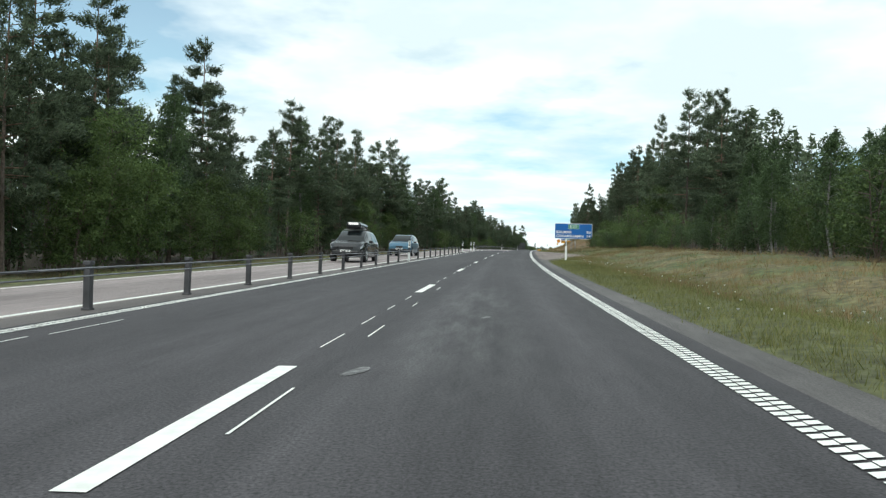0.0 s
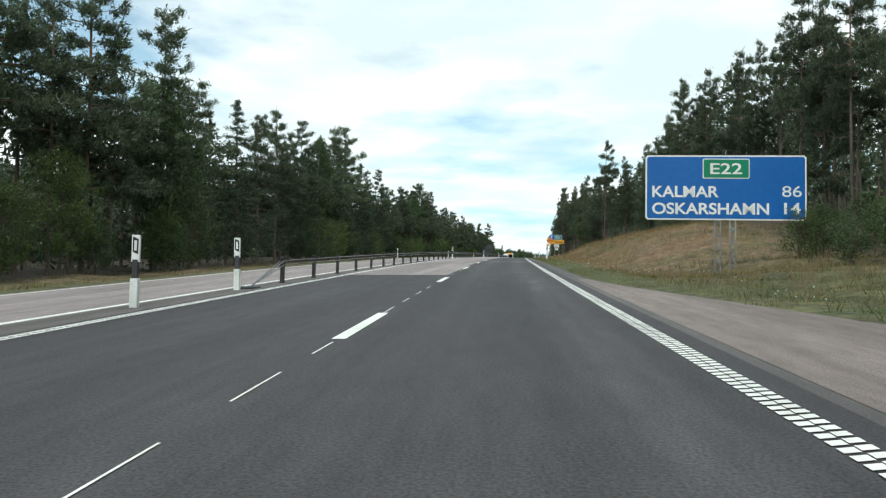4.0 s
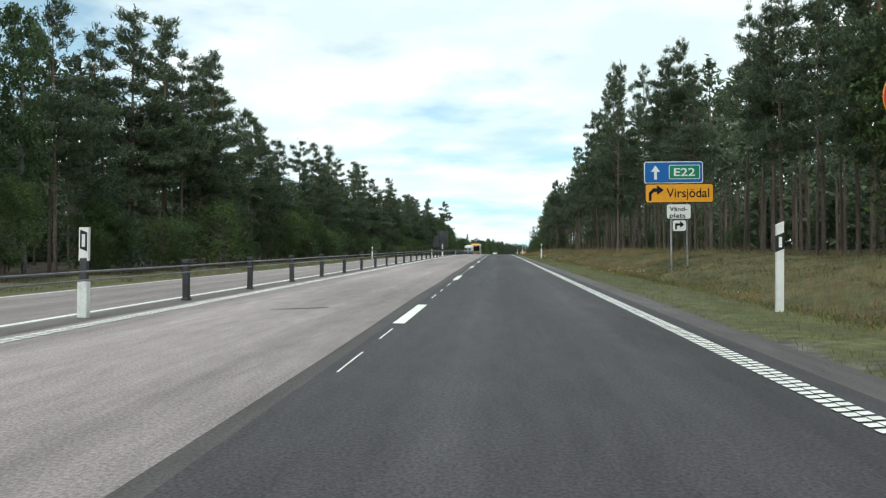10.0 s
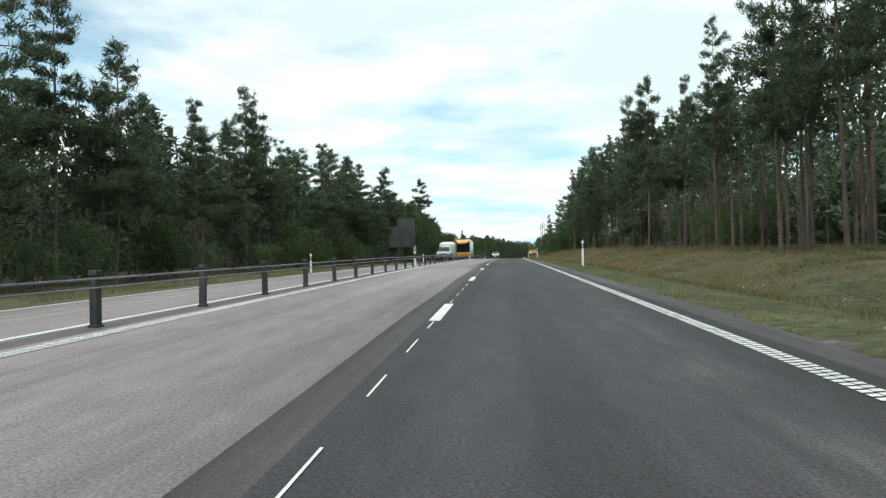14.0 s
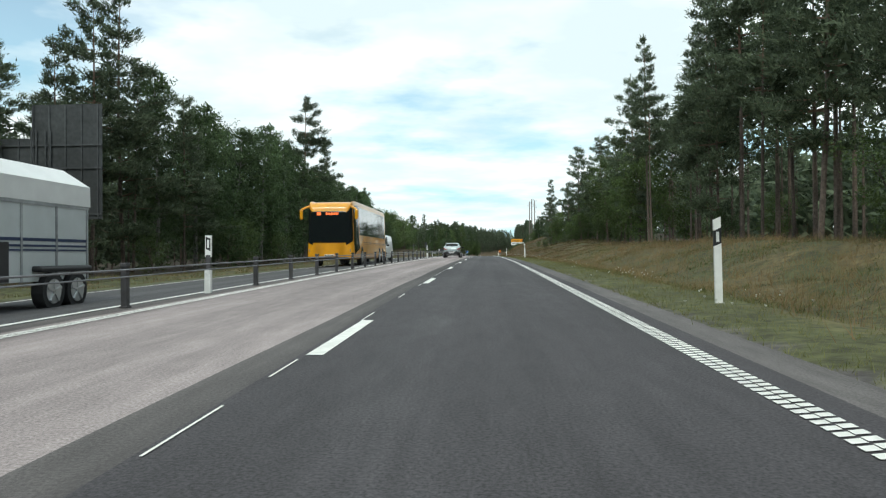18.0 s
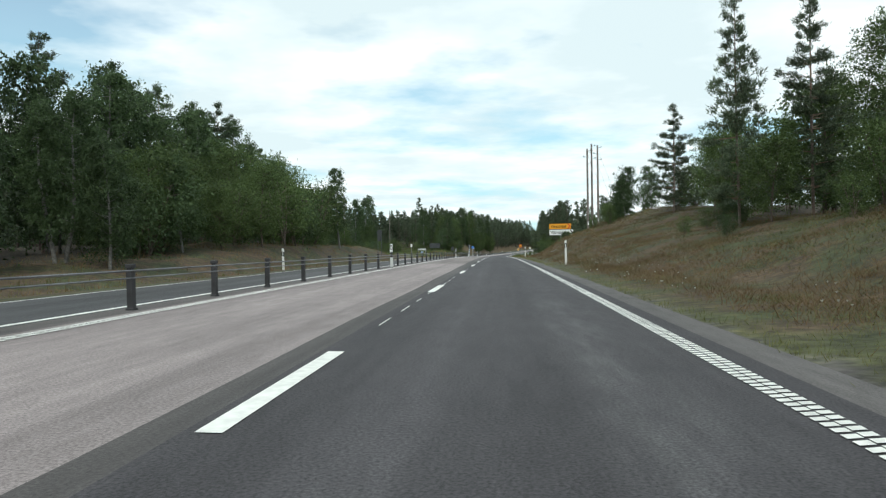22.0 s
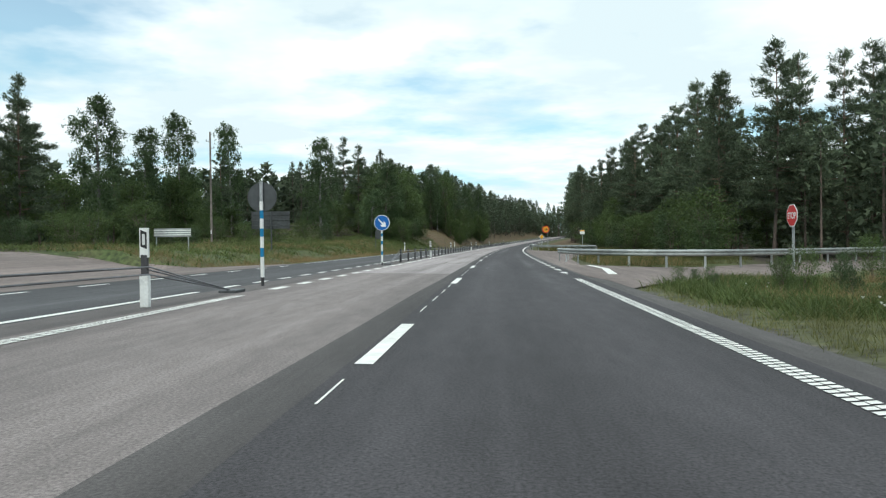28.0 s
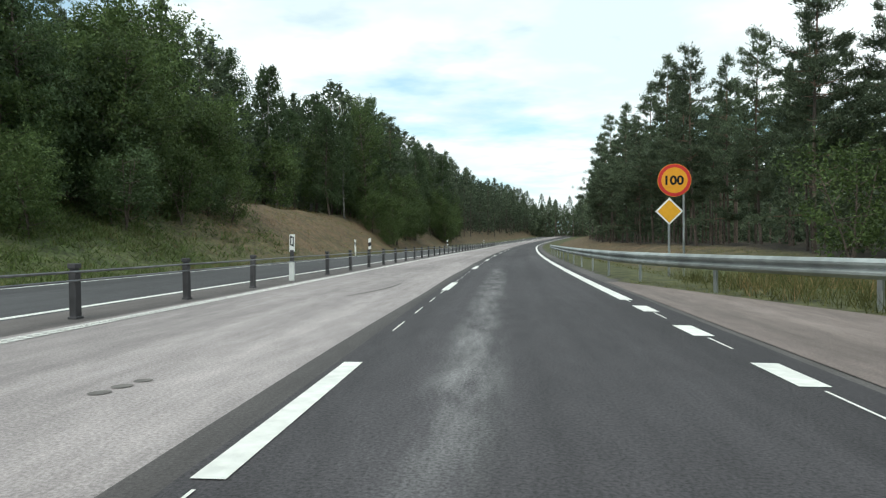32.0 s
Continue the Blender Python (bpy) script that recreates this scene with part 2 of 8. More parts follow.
M_PAINT = material("road_paint", (0.82, 0.81, 0.76), 0.6, var=0.12, scale=9.0, bump=0.2, big=0.08)


def verge_soil():
    """Ground whose cover changes away from the asphalt: gravel, green strip, dry grass, needle litter. UV: metres across and along."""
    m = material("verge_soil", (0.056, 0.050, 0.024), 0.95, var=0.55, scale=5.0, bump=1.0, bump_scale=7.0, tint=(0.098, 0.064, 0.040), big_scale=1.3, big=0.3)
    n, l = m.node_tree.nodes, m.node_tree.links
    b = n["Principled BSDF"]
    uv = n.new("ShaderNodeUVMap")
    xyz = n.new("ShaderNodeSeparateXYZ")
    l.new(uv.outputs[0], xyz.inputs[0])
    geo = n.new("ShaderNodeNewGeometry")
    wob = n.new("ShaderNodeTexNoise")
    wob.inputs["Scale"].default_value, wob.inputs["Detail"].default_value = 1.1, 4.0
    l.new(geo.outputs["Position"], wob.inputs["Vector"])

    def op(kind, a, c):
        mt = n.new("ShaderNodeMath")
        mt.operation = kind
        for i, v in enumerate((a, c)):
            if isinstance(v, (int, float)):
                mt.inputs[i].default_value = v
            else:
                l.new(v, mt.inputs[i])
        return mt.outputs[0]

    early = n.new("ShaderNodeMapRange")
    early.inputs["From Min"].default_value, early.inputs["From Max"].default_value = 30.0, 90.0
    early.inputs["To Min"].default_value, early.inputs["To Max"].default_value = 2.6, 0.0
    l.new(xyz.outputs[1], early.inputs["Value"])
    off = op("ABSOLUTE", op("ADD", xyz.outputs[0], 3.4), 0.0)
    off = op("ADD", off, op("MULTIPLY", op("SUBTRACT", wob.outputs["Fac"], 0.5), 1.4))
    # cover along the road: two colours for each stretch, mixed in patches
    along = n.new("ShaderNodeMapRange")
    along.inputs["From Max"].default_value = 800.0
    l.new(xyz.outputs[1], along.inputs["Value"])
    pair = []
    for stops in (((0.05, (0.085, 0.10, 0.036)), (0.118, (0.070, 0.080, 0.030)), (0.138, (0.19, 0.120, 0.07)), (0.235, (0.17, 0.115, 0.064)), (0.265, (0.066, 0.073, 0.027)), (0.54, (0.068, 0.070, 0.026)), (0.58, (0.084, 0.055, 0.030)), (0.655, (0.076, 0.049, 0.028)), (0.675, (0.070, 0.043, 0.025)), (0.70, (0.062, 0.041, 0.024)), (0.725, (0.07, 0.092, 0.03)), (0.87, (0.07, 0.09, 0.032)), (0.895, (0.112, 0.086, 0.042))),
                  ((0.05, (0.14, 0.115, 0.056)), (0.118, (0.10, 0.092, 0.036)), (0.138, (0.12, 0.092, 0.04)), (0.235, (0.105, 0.088, 0.036)), (0.265, (0.106, 0.090, 0.038)), (0.54, (0.112, 0.090, 0.040)), (0.58, (0.050, 0.056, 0.021)), (0.70, (0.052, 0.055, 0.022)), (0.725, (0.105, 0.11, 0.042)), (0.87, (0.09, 0.10, 0.04)), (0.895, (0.140, 0.092, 0.050)))):
        r = n.new("ShaderNodeValToRGB")
        e = r.color_ramp.elements
        e[0].position, e[0].color = stops[0][0], (*stops[0][1], 1)
        e[1].position, e[1].color = stops[-1][0], (*stops[-1][1], 1)
        for p, c in stops[1:-1]:
            e.new(p).color = (*c, 1)
        l.new(along.outputs["Result"], r.inputs[0])
        pair.append(r)
    clump = n.new("ShaderNodeTexNoise")
    clump.inputs["Scale"].default_value, clump.inputs["Detail"].default_value = 0.55, 6.0
    l.new(geo.outputs["Position"], clump.inputs["Vector"])
    spread = n.new("ShaderNodeMapRange")
    spread.inputs["From Min"].default_value, spread.inputs["From Max"].default_value = 0.42, 0.58
    l.new(clump.outputs["Fac"], spread.inputs["Value"])
    cover = n.new("ShaderNodeMix")
    cover.data_type = "RGBA"
    l.new(spread.outputs["Result"], cover.inputs["Factor"])
    l.new(pair[0].outputs[0], cover.inputs["A"])
    l.new(pair[1].outputs[0], cover.inputs["B"])
    scaled = b.inputs["Base Color"].links[0].from_node
    l.new(cover.outputs["Result"], scaled.inputs[0])
    narrow = n.new("ShaderNodeMapRange")
    narrow.inputs["From Min"].default_value, narrow.inputs["From Max"].default_value = 430.0, 465.0
    narrow.inputs["To Min"].default_value, narrow.inputs["To Max"].default_value = 0.0, 1.1
    l.new(xyz.outputs[1], narrow.inputs["Value"])
    again = n.new("ShaderNodeMapRange")
    again.inputs["From Min"].default_value, again.inputs["From Max"].default_value = 562.0, 582.0
    again.inputs["To Min"].default_value, again.inputs["To Max"].default_value = 1.0, -1.5
    l.new(xyz.outputs[1], again.inputs["Value"])
    trod = n.new("ShaderNodeMapRange")
    trod.interpolation_type = "SMOOTHSTEP"
    trod.inputs["From Min"].default_value, trod.inputs["From Max"].default_value = 16.0, 5.0
    trod.inputs["To Min"].default_value, trod.inputs["To Max"].default_value = 0.0, 1.9
    l.new(op("ABSOLUTE", op("SUBTRACT", xyz.outputs[1], 57.0), 0.0), trod.inputs["Value"])
    col = b.inputs["Base Color"].links[0].from_socket
    k = b.inputs["Base Color"].links[0].from_node.inputs["Scale"].links[0].from_socket
    for paint_col, lo, hi, turn in (((0.080, 0.083, 0.032), 7.2, 8.1, True), ((0.105, 0.094, 0.086), 6.12, 6.4, True), ((0.050, 0.038, 0.025), 15.2, 17.0, False)):
        mr = n.new("ShaderNodeMapRange")
        mr.inputs["From Min"].default_value, mr.inputs["From Max"].default_value = lo, hi
        mr.inputs["To Min"].default_value, mr.inputs["To Max"].default_value = (1, 0) if turn else (0, 1)
        l.new(op("ADD", op("SUBTRACT", off, early.outputs["Result"]), op("MULTIPLY", narrow.outputs["Result"], again.outputs["Result"])) if lo == 7.2 else op("SUBTRACT", op("ADD", off, op("MULTIPLY", early.outputs["Result"], 0.15)), trod.outputs["Result"]) if lo == 6.12 else off, mr.inputs["Value"])
        sc = n.new("ShaderNodeVectorMath")
        sc.operation = "SCALE"
        sc.inputs[0].default_value = paint_col
        l.new(k, sc.inputs["Scale"])
        mx = n.new("ShaderNodeMix")
        mx.data_type = "RGBA"
        l.new(mr.outputs["Result"], mx.inputs["Factor"])
        l.new(col, mx.inputs["A"])
        l.new(sc.outputs[0], mx.inputs["B"])
        col = mx.outputs["Result"]
    l.new(col, b.inputs["Base Color"])
    return m


M_GROUND = verge_soil()
M_POST = material("galvanised_post", (0.052, 0.050, 0.053), 0.6, 0.15, objvar=0.25)
M_CABLE = material("steel_cable", (0.20, 0.20, 0.21), 0.5, 0.7)
M_WHITE = material("white_plastic", (0.80, 0.80, 0.78), 0.5, var=0.08, scale=8.0, big=0.06)
M_BLACK = material("black_plastic", (0.02, 0.02, 0.022), 0.5)
M_REFL = material("reflector", (0.75, 0.76, 0.74), 0.3, var=0.1, scale=30.0)
M_GALV = material("galvanised_steel", (0.48, 0.50, 0.51), 0.42, 0.75, var=0.15, scale=5.0, objvar=0.08)
M_DULLGALV = material("weathered_steel", (0.34, 0.35, 0.36), 0.55, 0.5, var=0.2)
M_BLUE = material("sign_blue", (0.008, 0.12, 0.42), 0.4, var=0.06, big=0.05)
M_GREEN = material("sign_green", (0.01, 0.22, 0.11), 0.4, var=0.06, big=0.05)
M_YELLOW = material("sign_yellow", (0.80, 0.40, 0.02), 0.4, var=0.06, big=0.05)
M_ORANGE = material("sign_orange", (0.82, 0.36, 0.02), 0.4, var=0.06, big=0.05)
M_RED = material("sign_red", (0.60, 0.03, 0.03), 0.4, var=0.06, big=0.05)
M_SIGNWHITE = material("sign_white", (0.82, 0.82, 0.80), 0.4, var=0.05, big=0.05)
M_BACK = material("sign_back", (0.055, 0.06, 0.063), 0.6, 0.1)
M_BARK = material("pine_bark", (0.125, 0.10, 0.086), 0.9, var=0.35, scale=9.0, bump=0.6, objvar=0.25, tint=(0.12, 0.088, 0.068))
M_BARKTOP = material("upper_pine_bark", (0.165, 0.108, 0.076), 0.9, var=0.3, scale=9.0, objvar=0.2)
M_BIRCH = material("birch_bark", (0.17, 0.162, 0.15), 0.8, var=0.5, scale=4.0, objvar=0.2)
M_NEEDLE = leafy("pine_needles", (0.082, 0.112, 0.070), (0.116, 0.142, 0.084), 0.35)
M_SPRUCE = leafy("spruce_needles", (0.068, 0.102, 0.062), (0.092, 0.126, 0.072), 0.32)
M_LEAF = leafy("birch_leaves", (0.062, 0.096, 0.044), (0.084, 0.122, 0.052), 0.32, island=0.2)
M_OAK = leafy("bush_leaves", (0.072, 0.112, 0.040), (0.112, 0.152, 0.052), 0.34, island=0.2)
M_GRASS = leafy("green_grass", (0.150, 0.166, 0.058), (0.190, 0.180, 0.072), 0.3, island=0.15)
M_DRY = leafy("dry_grass", (0.34, 0.225, 0.12), (0.24, 0.18, 0.085), 0.25, island=0.2)
M_BROWN = leafy("withered_grass", (0.225, 0.138, 0.080), (0.160, 0.122, 0.056), 0.3, island=0.2)
M_HEATHER = leafy("heather_scrub", (0.110, 0.128, 0.042), (0.150, 0.142, 0.056), 0.3)
M_FLOWER = material("white_flower", (0.8, 0.8, 0.75), 0.7)
M_WOOD = material("tarred_pole_wood", (0.20, 0.17, 0.15), 0.85, var=0.3, scale=3.0)
M_STONE = material("field_stone", (0.17, 0.155, 0.14), 0.9, var=0.3, scale=6.0, bump=0.5, objvar=0.3)
M_TYRE = material("tyre_rubber", (0.018, 0.018, 0.019), 0.85)
M_RIM = shiny("alloy_rim", (0.55, 0.56, 0.57), 0.3, 0.8)
M_GLASS = shiny("dark_car_glass", (0.010, 0.013, 0.014), 0.04, 0.0)
M_TAIL = shiny("tail_lamp_red", (0.28, 0.008, 0.012), 0.15, 0.0, 0.5)
M_HEAD = shiny("head_lamp", (0.38, 0.40, 0.42), 0.12, 0.4, 0.5)
M_CHROME = shiny("chrome", (0.7, 0.7, 0.72), 0.12, 1.0)
M_SILVER = shiny("silver_paint", (0.43, 0.475, 0.48), 0.24, 0.55, 0.9)
M_CARBLACK = shiny("black_paint", (0.012, 0.012, 0.014), 0.25, 0.0, 0.6)
M_CARBLUE = shiny("blue_paint", (0.07, 0.16, 0.24), 0.28, 0.3, 0.6)
M_CARWHITE = shiny("white_paint", (0.78, 0.78, 0.77), 0.3, 0.0, 0.6)
M_PANEL = shiny("pale_grey_panel", (0.52, 0.55, 0.55), 0.4)
M_STRIPE = material("dark_blue_stripe", (0.02, 0.035, 0.09), 0.4, var=0.05, big=0.05)
M_COACHGLASS = shiny("coach_side_glass", (0.03, 0.04, 0.045), 0.05, 0.0, 0.6)
M_EMBLEM = material("dark_red_emblem", (0.16, 0.03, 0.02), 0.4)
M_DISPLAY = bpy.data.materials.new("lit_orange_display")
M_DISPLAY.use_nodes = True
M_DISPLAY.node_tree.nodes["Principled BSDF"].inputs["Base Color"].default_value = (0.8, 0.15, 0.03, 1)
M_DISPLAY.node_tree.nodes["Principled BSDF"].inputs["Emission Color"].default_value = (1.0, 0.16, 0.04, 1)
M_DISPLAY.node_tree.nodes["Principled BSDF"].inputs["Emission Strength"].default_value = 0.9
M_BUS = shiny("yellow_paint", (0.75, 0.33, 0.01), 0.3, 0.0, 0.5)
M_RAG = material("rag_cloth", (0.75, 0.78, 0.82), 0.9, var=0.2, scale=6.0, tint=(0.10, 0.25, 0.60), big_scale=9.0)
M_DARKPOLE = material("dark_steel", (0.085, 0.09, 0.095), 0.6, 0.2, var=0.2)
M_SCRAPE = material("scraped_asphalt", (0.17, 0.165, 0.165), 0.85, var=0.6, scale=14.0)
M_SKID = material("tyre_mark", (0.12, 0.108, 0.10), 0.85, var=0.4, scale=6.0)
M_DEADWOOD = material("dead_branch", (0.22, 0.185, 0.15), 0.9, var=0.3, scale=8.0)
M_TEAL = material("post_blue", (0.015, 0.20, 0.40), 0.45, var=0.1, big=0.08)
M_BRACKEN = leafy("bracken", (0.078, 0.115, 0.036), (0.115, 0.145, 0.048), 0.3, island=0.25)
M_RAIL = material("weathered_guard_rail", (0.36, 0.38, 0.37), 0.5, 0.55, var=0.18, scale=3.0)

# ---- the line of the road: heading, gradient and cross fall in degrees every 40 m from s = -20 ----
HEADING = [-7.64, -9.12, -10.54, -11.73, -12.77, -13.40, -13.71, -13.68, -13.86, -14.33, -14.74, -14.85, -14.84, -14.60, -14.38, -14.66, -15.23, -16.08, -17.53, -18.73, -19.52, -21.14, -23.19, -25.34, -27.46, -29.60]
GRADE = [2.08, 2.23, 2.45, 2.36, 1.86, 1.61, 1.55, 1.48, 1.26, 0.94, 0.73, 0.38, 0.07, -0.06, -0.34, -0.48, -0.44, -0.39, -0.19, -0.08, 0.09, 0.30, 0.58, 0.91, 1.26, 1.62]
FALL = [-1.26, -1.03, -1.08, -0.83, -0.32, 0.35, 1.01, 1.32, 0.94, 0.39, 0.39, 0.29, 1.05, 0.95, 0.72, 1.27, 0.90, 0.74, 0.73, 0.56, 0.45, 0.37, 0.31, 0.26, 0.23, 0.21]
S0, STEP = -60.0, 1.0
S_TAB = np.arange(S0, 1000.0 + STEP, STEP)


def spline(values, s):
    """Catmull-Rom through values every 40 m from s = -20."""
    v = np.array(values, float)
    s = np.clip(np.asarray(s, float), -20.0, 980.0 - 1e-6)
    i = ((s + 20.0) / 40.0).astype(int)
    u = (s + 20.0) / 40.0 - i
    w = np.concatenate([[2 * v[0] - v[1]], v, [2 * v[-1] - v[-2]]])
    p0, p1, p2, p3 = w[i], w[i + 1], w[i + 2], w[i + 3]
    return 0.5 * (2 * p1 + (p2 - p0) * u + (2 * p0 - 5 * p1 + 4 * p2 - p3) * u * u + (3 * p1 - p0 - 3 * p2 + p3) * u ** 3)


_mid = S_TAB[:-1] + STEP / 2
_h, _g = np.radians(spline(HEADING, _mid)), np.tan(np.radians(spline(GRADE, _mid)))
LINE = np.zeros((len(S_TAB), 3))
LINE[1:, 0], LINE[1:, 1], LINE[1:, 2] = np.cumsum(-np.sin(_h) * STEP), np.cumsum(np.cos(_h) * STEP), np.cumsum(_g * STEP)
_at = np.array([np.interp(-20.0, S_TAB, LINE[:, k]) for k in range(3)])
LINE -= _at


def on_road(s, lat, up=0.0):
    """World places of points at s along, lat to the right of and up above the road surface."""
    s, lat = np.broadcast_arrays(np.asarray(s, float), np.asarray(lat, float))
    p = np.stack([np.interp(s, S_TAB, LINE[:, k]) for k in range(3)], -1)
    a, b = np.radians(spline(HEADING, s)), np.radians(spline(FALL, s))
    crown = np.interp(s, [160, 235, 410, 530, 600, 650], [0, 0.044, 0.045, 0.031, 0.015, 0])
    return p + np.stack([np.cos(a) * lat, np.sin(a) * lat, -np.tan(b) * np.clip(lat, -12, 6) - crown * np.clip(-lat - 5.55, 0, 8) + up], -1)


def near_line(s):
    """Offset of the opposite lane's line beside the median."""
    return np.interp(s, [0, 150, 240, 400, 525, 598, 650], [-5.92, -5.95, -5.67, -5.62, -5.93, -6.05, -6.28])


def far_line(s):
    """Offset of the opposite lane's outer line; its asphalt ends 0.3 m beyond."""
    return np.interp(s, [0, 150, 240, 400, 525, 600, 650], [-9.5, -9.6, -9.5, -9.2, -9.5, -9.8, -10.0])


def rail_line(s):
    """Offset of the cable barrier."""
    return np.interp(s, [150, 240, 530, 650], [-5.46, -5.37, -5.36, -5.44])


def far_edge(s):
    return far_line(s) - 0.3


def soft(x, a, b):
    t = np.clip((np.asarray(x, float) - a) / (b - a), 0, 1)
    return t * t * (3 - 2 * t)


def hump(s, a, b, c, d):
    return soft(s, a, b) * (1 - soft(s, c, d))


def dip(s, lat):
    """The side road falls away from the lane."""
    return -0.20 * soft(lat, 3.6, 9.0) * hump(s, 599, 609, 633, 648)


def relief(s, lat):
    """Height of the ground over the road surface."""
    s, lat = np.broadcast_arrays(np.asarray(s, float), np.asarray(lat, float))
    r = np.zeros(s.shape)
    # right side: shallow ditch, then the forest floor
    r += soft(lat, 2.7, 4.0) * 0.03 - 0.22 * hump(lat, 4.2, 5.6, 6.2, 9.0) * (1 - hump(s, 586, 598, 690, 700)) * (1 - hump(s, 38, 45, 98, 106))
    r += soft(lat, 6.0, 12.0) * (0.65 + 0.35 * hump(s, 330, 360, 430, 460))
    # mound behind the large blue sign, and the cutting before the junction
    r += (hump(s, 104, 122, 150, 190)) * (1.35 * soft(lat, 3.6, 8.5) + 0.45 * soft(lat, 8.5, 14))
    m2 = 1.1 * hump(s, 430, 470, 538, 562) + 1.55 * hump(s, 484, 520, 534, 556)
    r += m2 * (0.85 * soft(lat, 3.3, 8.0) + 0.5 * soft(lat, 8, 14))
    # flat behind the junction and the stopping place
    r -= 0.55 * soft(lat, 6, 12) * hump(s, 556, 570, 690, 718)
    # left side
    r += -0.18 * hump(-lat, 10.6, 12.2, 12.8, 15) + np.interp(s, [150, 230, 450, 500], [-0.55, -0.25, -0.25, 0.35]) * soft(-lat, 10.5, 17)
    r += 1.2 * soft(-lat, 11.2, 15.5) * hump(s, 468, 505, 536, 562)
    r += 0.45 * soft(-lat, 12, 18) * hump(s, 590, 606, 900, 950)
    r += (3.0 * soft(-lat, 11.5, 20) + 1.3 * soft(-lat, 20, 34)) * (0.25 * soft(s, 640, 690) + 0.75 * soft(s, 684, 722))
    r += (0.5 * soft(lat, 60, 200) + 0.5 * soft(-lat, 60, 200)) * 6.0
    return r + dip(s, lat)


def rough_ground(p, lat):
    """Small unevenness of the ground, none near the road."""
    k = soft(np.abs(lat + 3.6), 7.6, 12.0)
    return k * (0.16 * np.sin(p[..., 0] * 0.7 + 1.3 * np.sin(p[..., 1] * 0.31)) * np.sin(p[..., 1] * 0.53 + 0.4) + 0.07 * np.sin(p[..., 0] * 2.1 + p[..., 1] * 1.7))


def ground_at(s, lat, up=0.0):
    p = on_road(s, lat)
    p[..., 2] += relief(s, lat) + rough_ground(p, np.broadcast_arrays(np.asarray(s, float), np.asarray(lat, float))[1]) + up
    return p


def heading(s):
    return float(spline(HEADING, s))


def stand(s, lat, turn=0.0, up=0.0, size=1.0, ground=True, lean=0.0):
    """A pose at that place of the road or ground, turned from the road's direction."""
    p = (ground_at if ground else on_road)(s, lat)
    return pose(float(p[0]), float(p[1]), float(p[2]) + up, 0, lean, heading(s) + turn) @ Matrix.Diagonal((size, size, size, 1))


# ---- mesh helpers ----
def mesh_data(name, verts, faces, mats, smooth=False, index=None, uv=None):
    me = bpy.data.meshes.new(name)
    me.from_pydata([tuple(v) for v in np.asarray(verts, float).tolist()], [], faces if isinstance(faces, list) else faces.tolist())
    for m in (mats if isinstance(mats, (list, tuple)) else [mats]):
        me.materials.append(m)
    if index is not None:
        me.polygons.foreach_set("material_index", np.asarray(index, np.int32))
    if smooth:
        me.polygons.foreach_set("use_smooth", np.ones(len(me.polygons), bool))
    if uv is not None:
        layer = me.uv_layers.new(name="UVMap")
        loops = np.zeros(len(me.loops), np.int32)
        me.loops.foreach_get("vertex_index", loops)
        layer.data.foreach_set("uv", np.asarray(uv, float)[loops].ravel())
    me.update()
    return me


def child(ob, parent):
    ob.parent = parent
    return ob


def part(name, bm, mat, parent, label=""):
    me = bpy.data.meshes.new(name)
    bm.to_mesh(me)
    bm.free()
    for m in (mat if isinstance(mat, (list, tuple)) else [mat]):
        me.materials.append(m)
    ob = child(new(name, me), parent)
    return tagged(ob, label) if label else ob


def box_bm(sx, sy, sz, at=(0, 0, 0), bevel=0.0, bm=None):
    bm = bm or bmesh.new()
    got = bmesh.ops.create_cube(bm, size=1.0, matrix=Matrix.Translation(at) @ Matrix.Diagonal((sx, sy, sz, 1)))
    if bevel:
        edges = list({e for v in got["verts"] for e in v.link_edges})
        bmesh.ops.bevel(bm, geom=edges, offset=bevel, segments=2, affect="EDGES", profile=0.5)
    return bm


def rod_bm(r, a, b, seg=10, r2=None, bm=None):
    bm = bm or bmesh.new()
    a, b = Vector(a), Vector(b)
    m = Matrix.Translation((a + b) / 2) @ (b - a).to_track_quat("Z", "Y").to_matrix().to_4x4()
    bmesh.ops.create_cone(bm, cap_ends=True, segments=seg, radius1=r, radius2=r if r2 is None else r2, depth=(b - a).length, matrix=m)
    return bm


def thing(name, m, label, category, group=""):
    e = new(name)
    e.empty_display_size = 0.3
    e.matrix_basis = m
    return tagged(e, label, category, group)


# ---- ground ----
def strip(name, lats, s_from, s_to, mat, up=0.0, step=2.0, label="", category="road", height=None, parent=None, thick=0.0):
    """A band of the road between given offsets, which may be numbers or functions of s."""
    ss = np.linspace(s_from, s_to, max(2, int(round((s_to - s_from) / step)) + 1))
    cols = [np.array([f(x) for x in ss]) if callable(f) else np.full(len(ss), float(f)) for f in lats]
    rows_v, uvs = [], []
    for c in cols:
        rows_v.append(on_road(ss, c, up))
        uvs.append(np.stack([c, ss], -1))
    v = np.concatenate(rows_v)
    n = len(ss)
    faces = [(k * n + i, (k + 1) * n + i, (k + 1) * n + i + 1, k * n + i + 1) for k in range(len(cols) - 1) for i in range(n - 1)]
    ob = new(name, mesh_data(name, v, faces, mat, uv=np.concatenate(uvs)))
    if parent:
        return child(ob, parent)
    return tagged(ob, label, category, kind="structure")


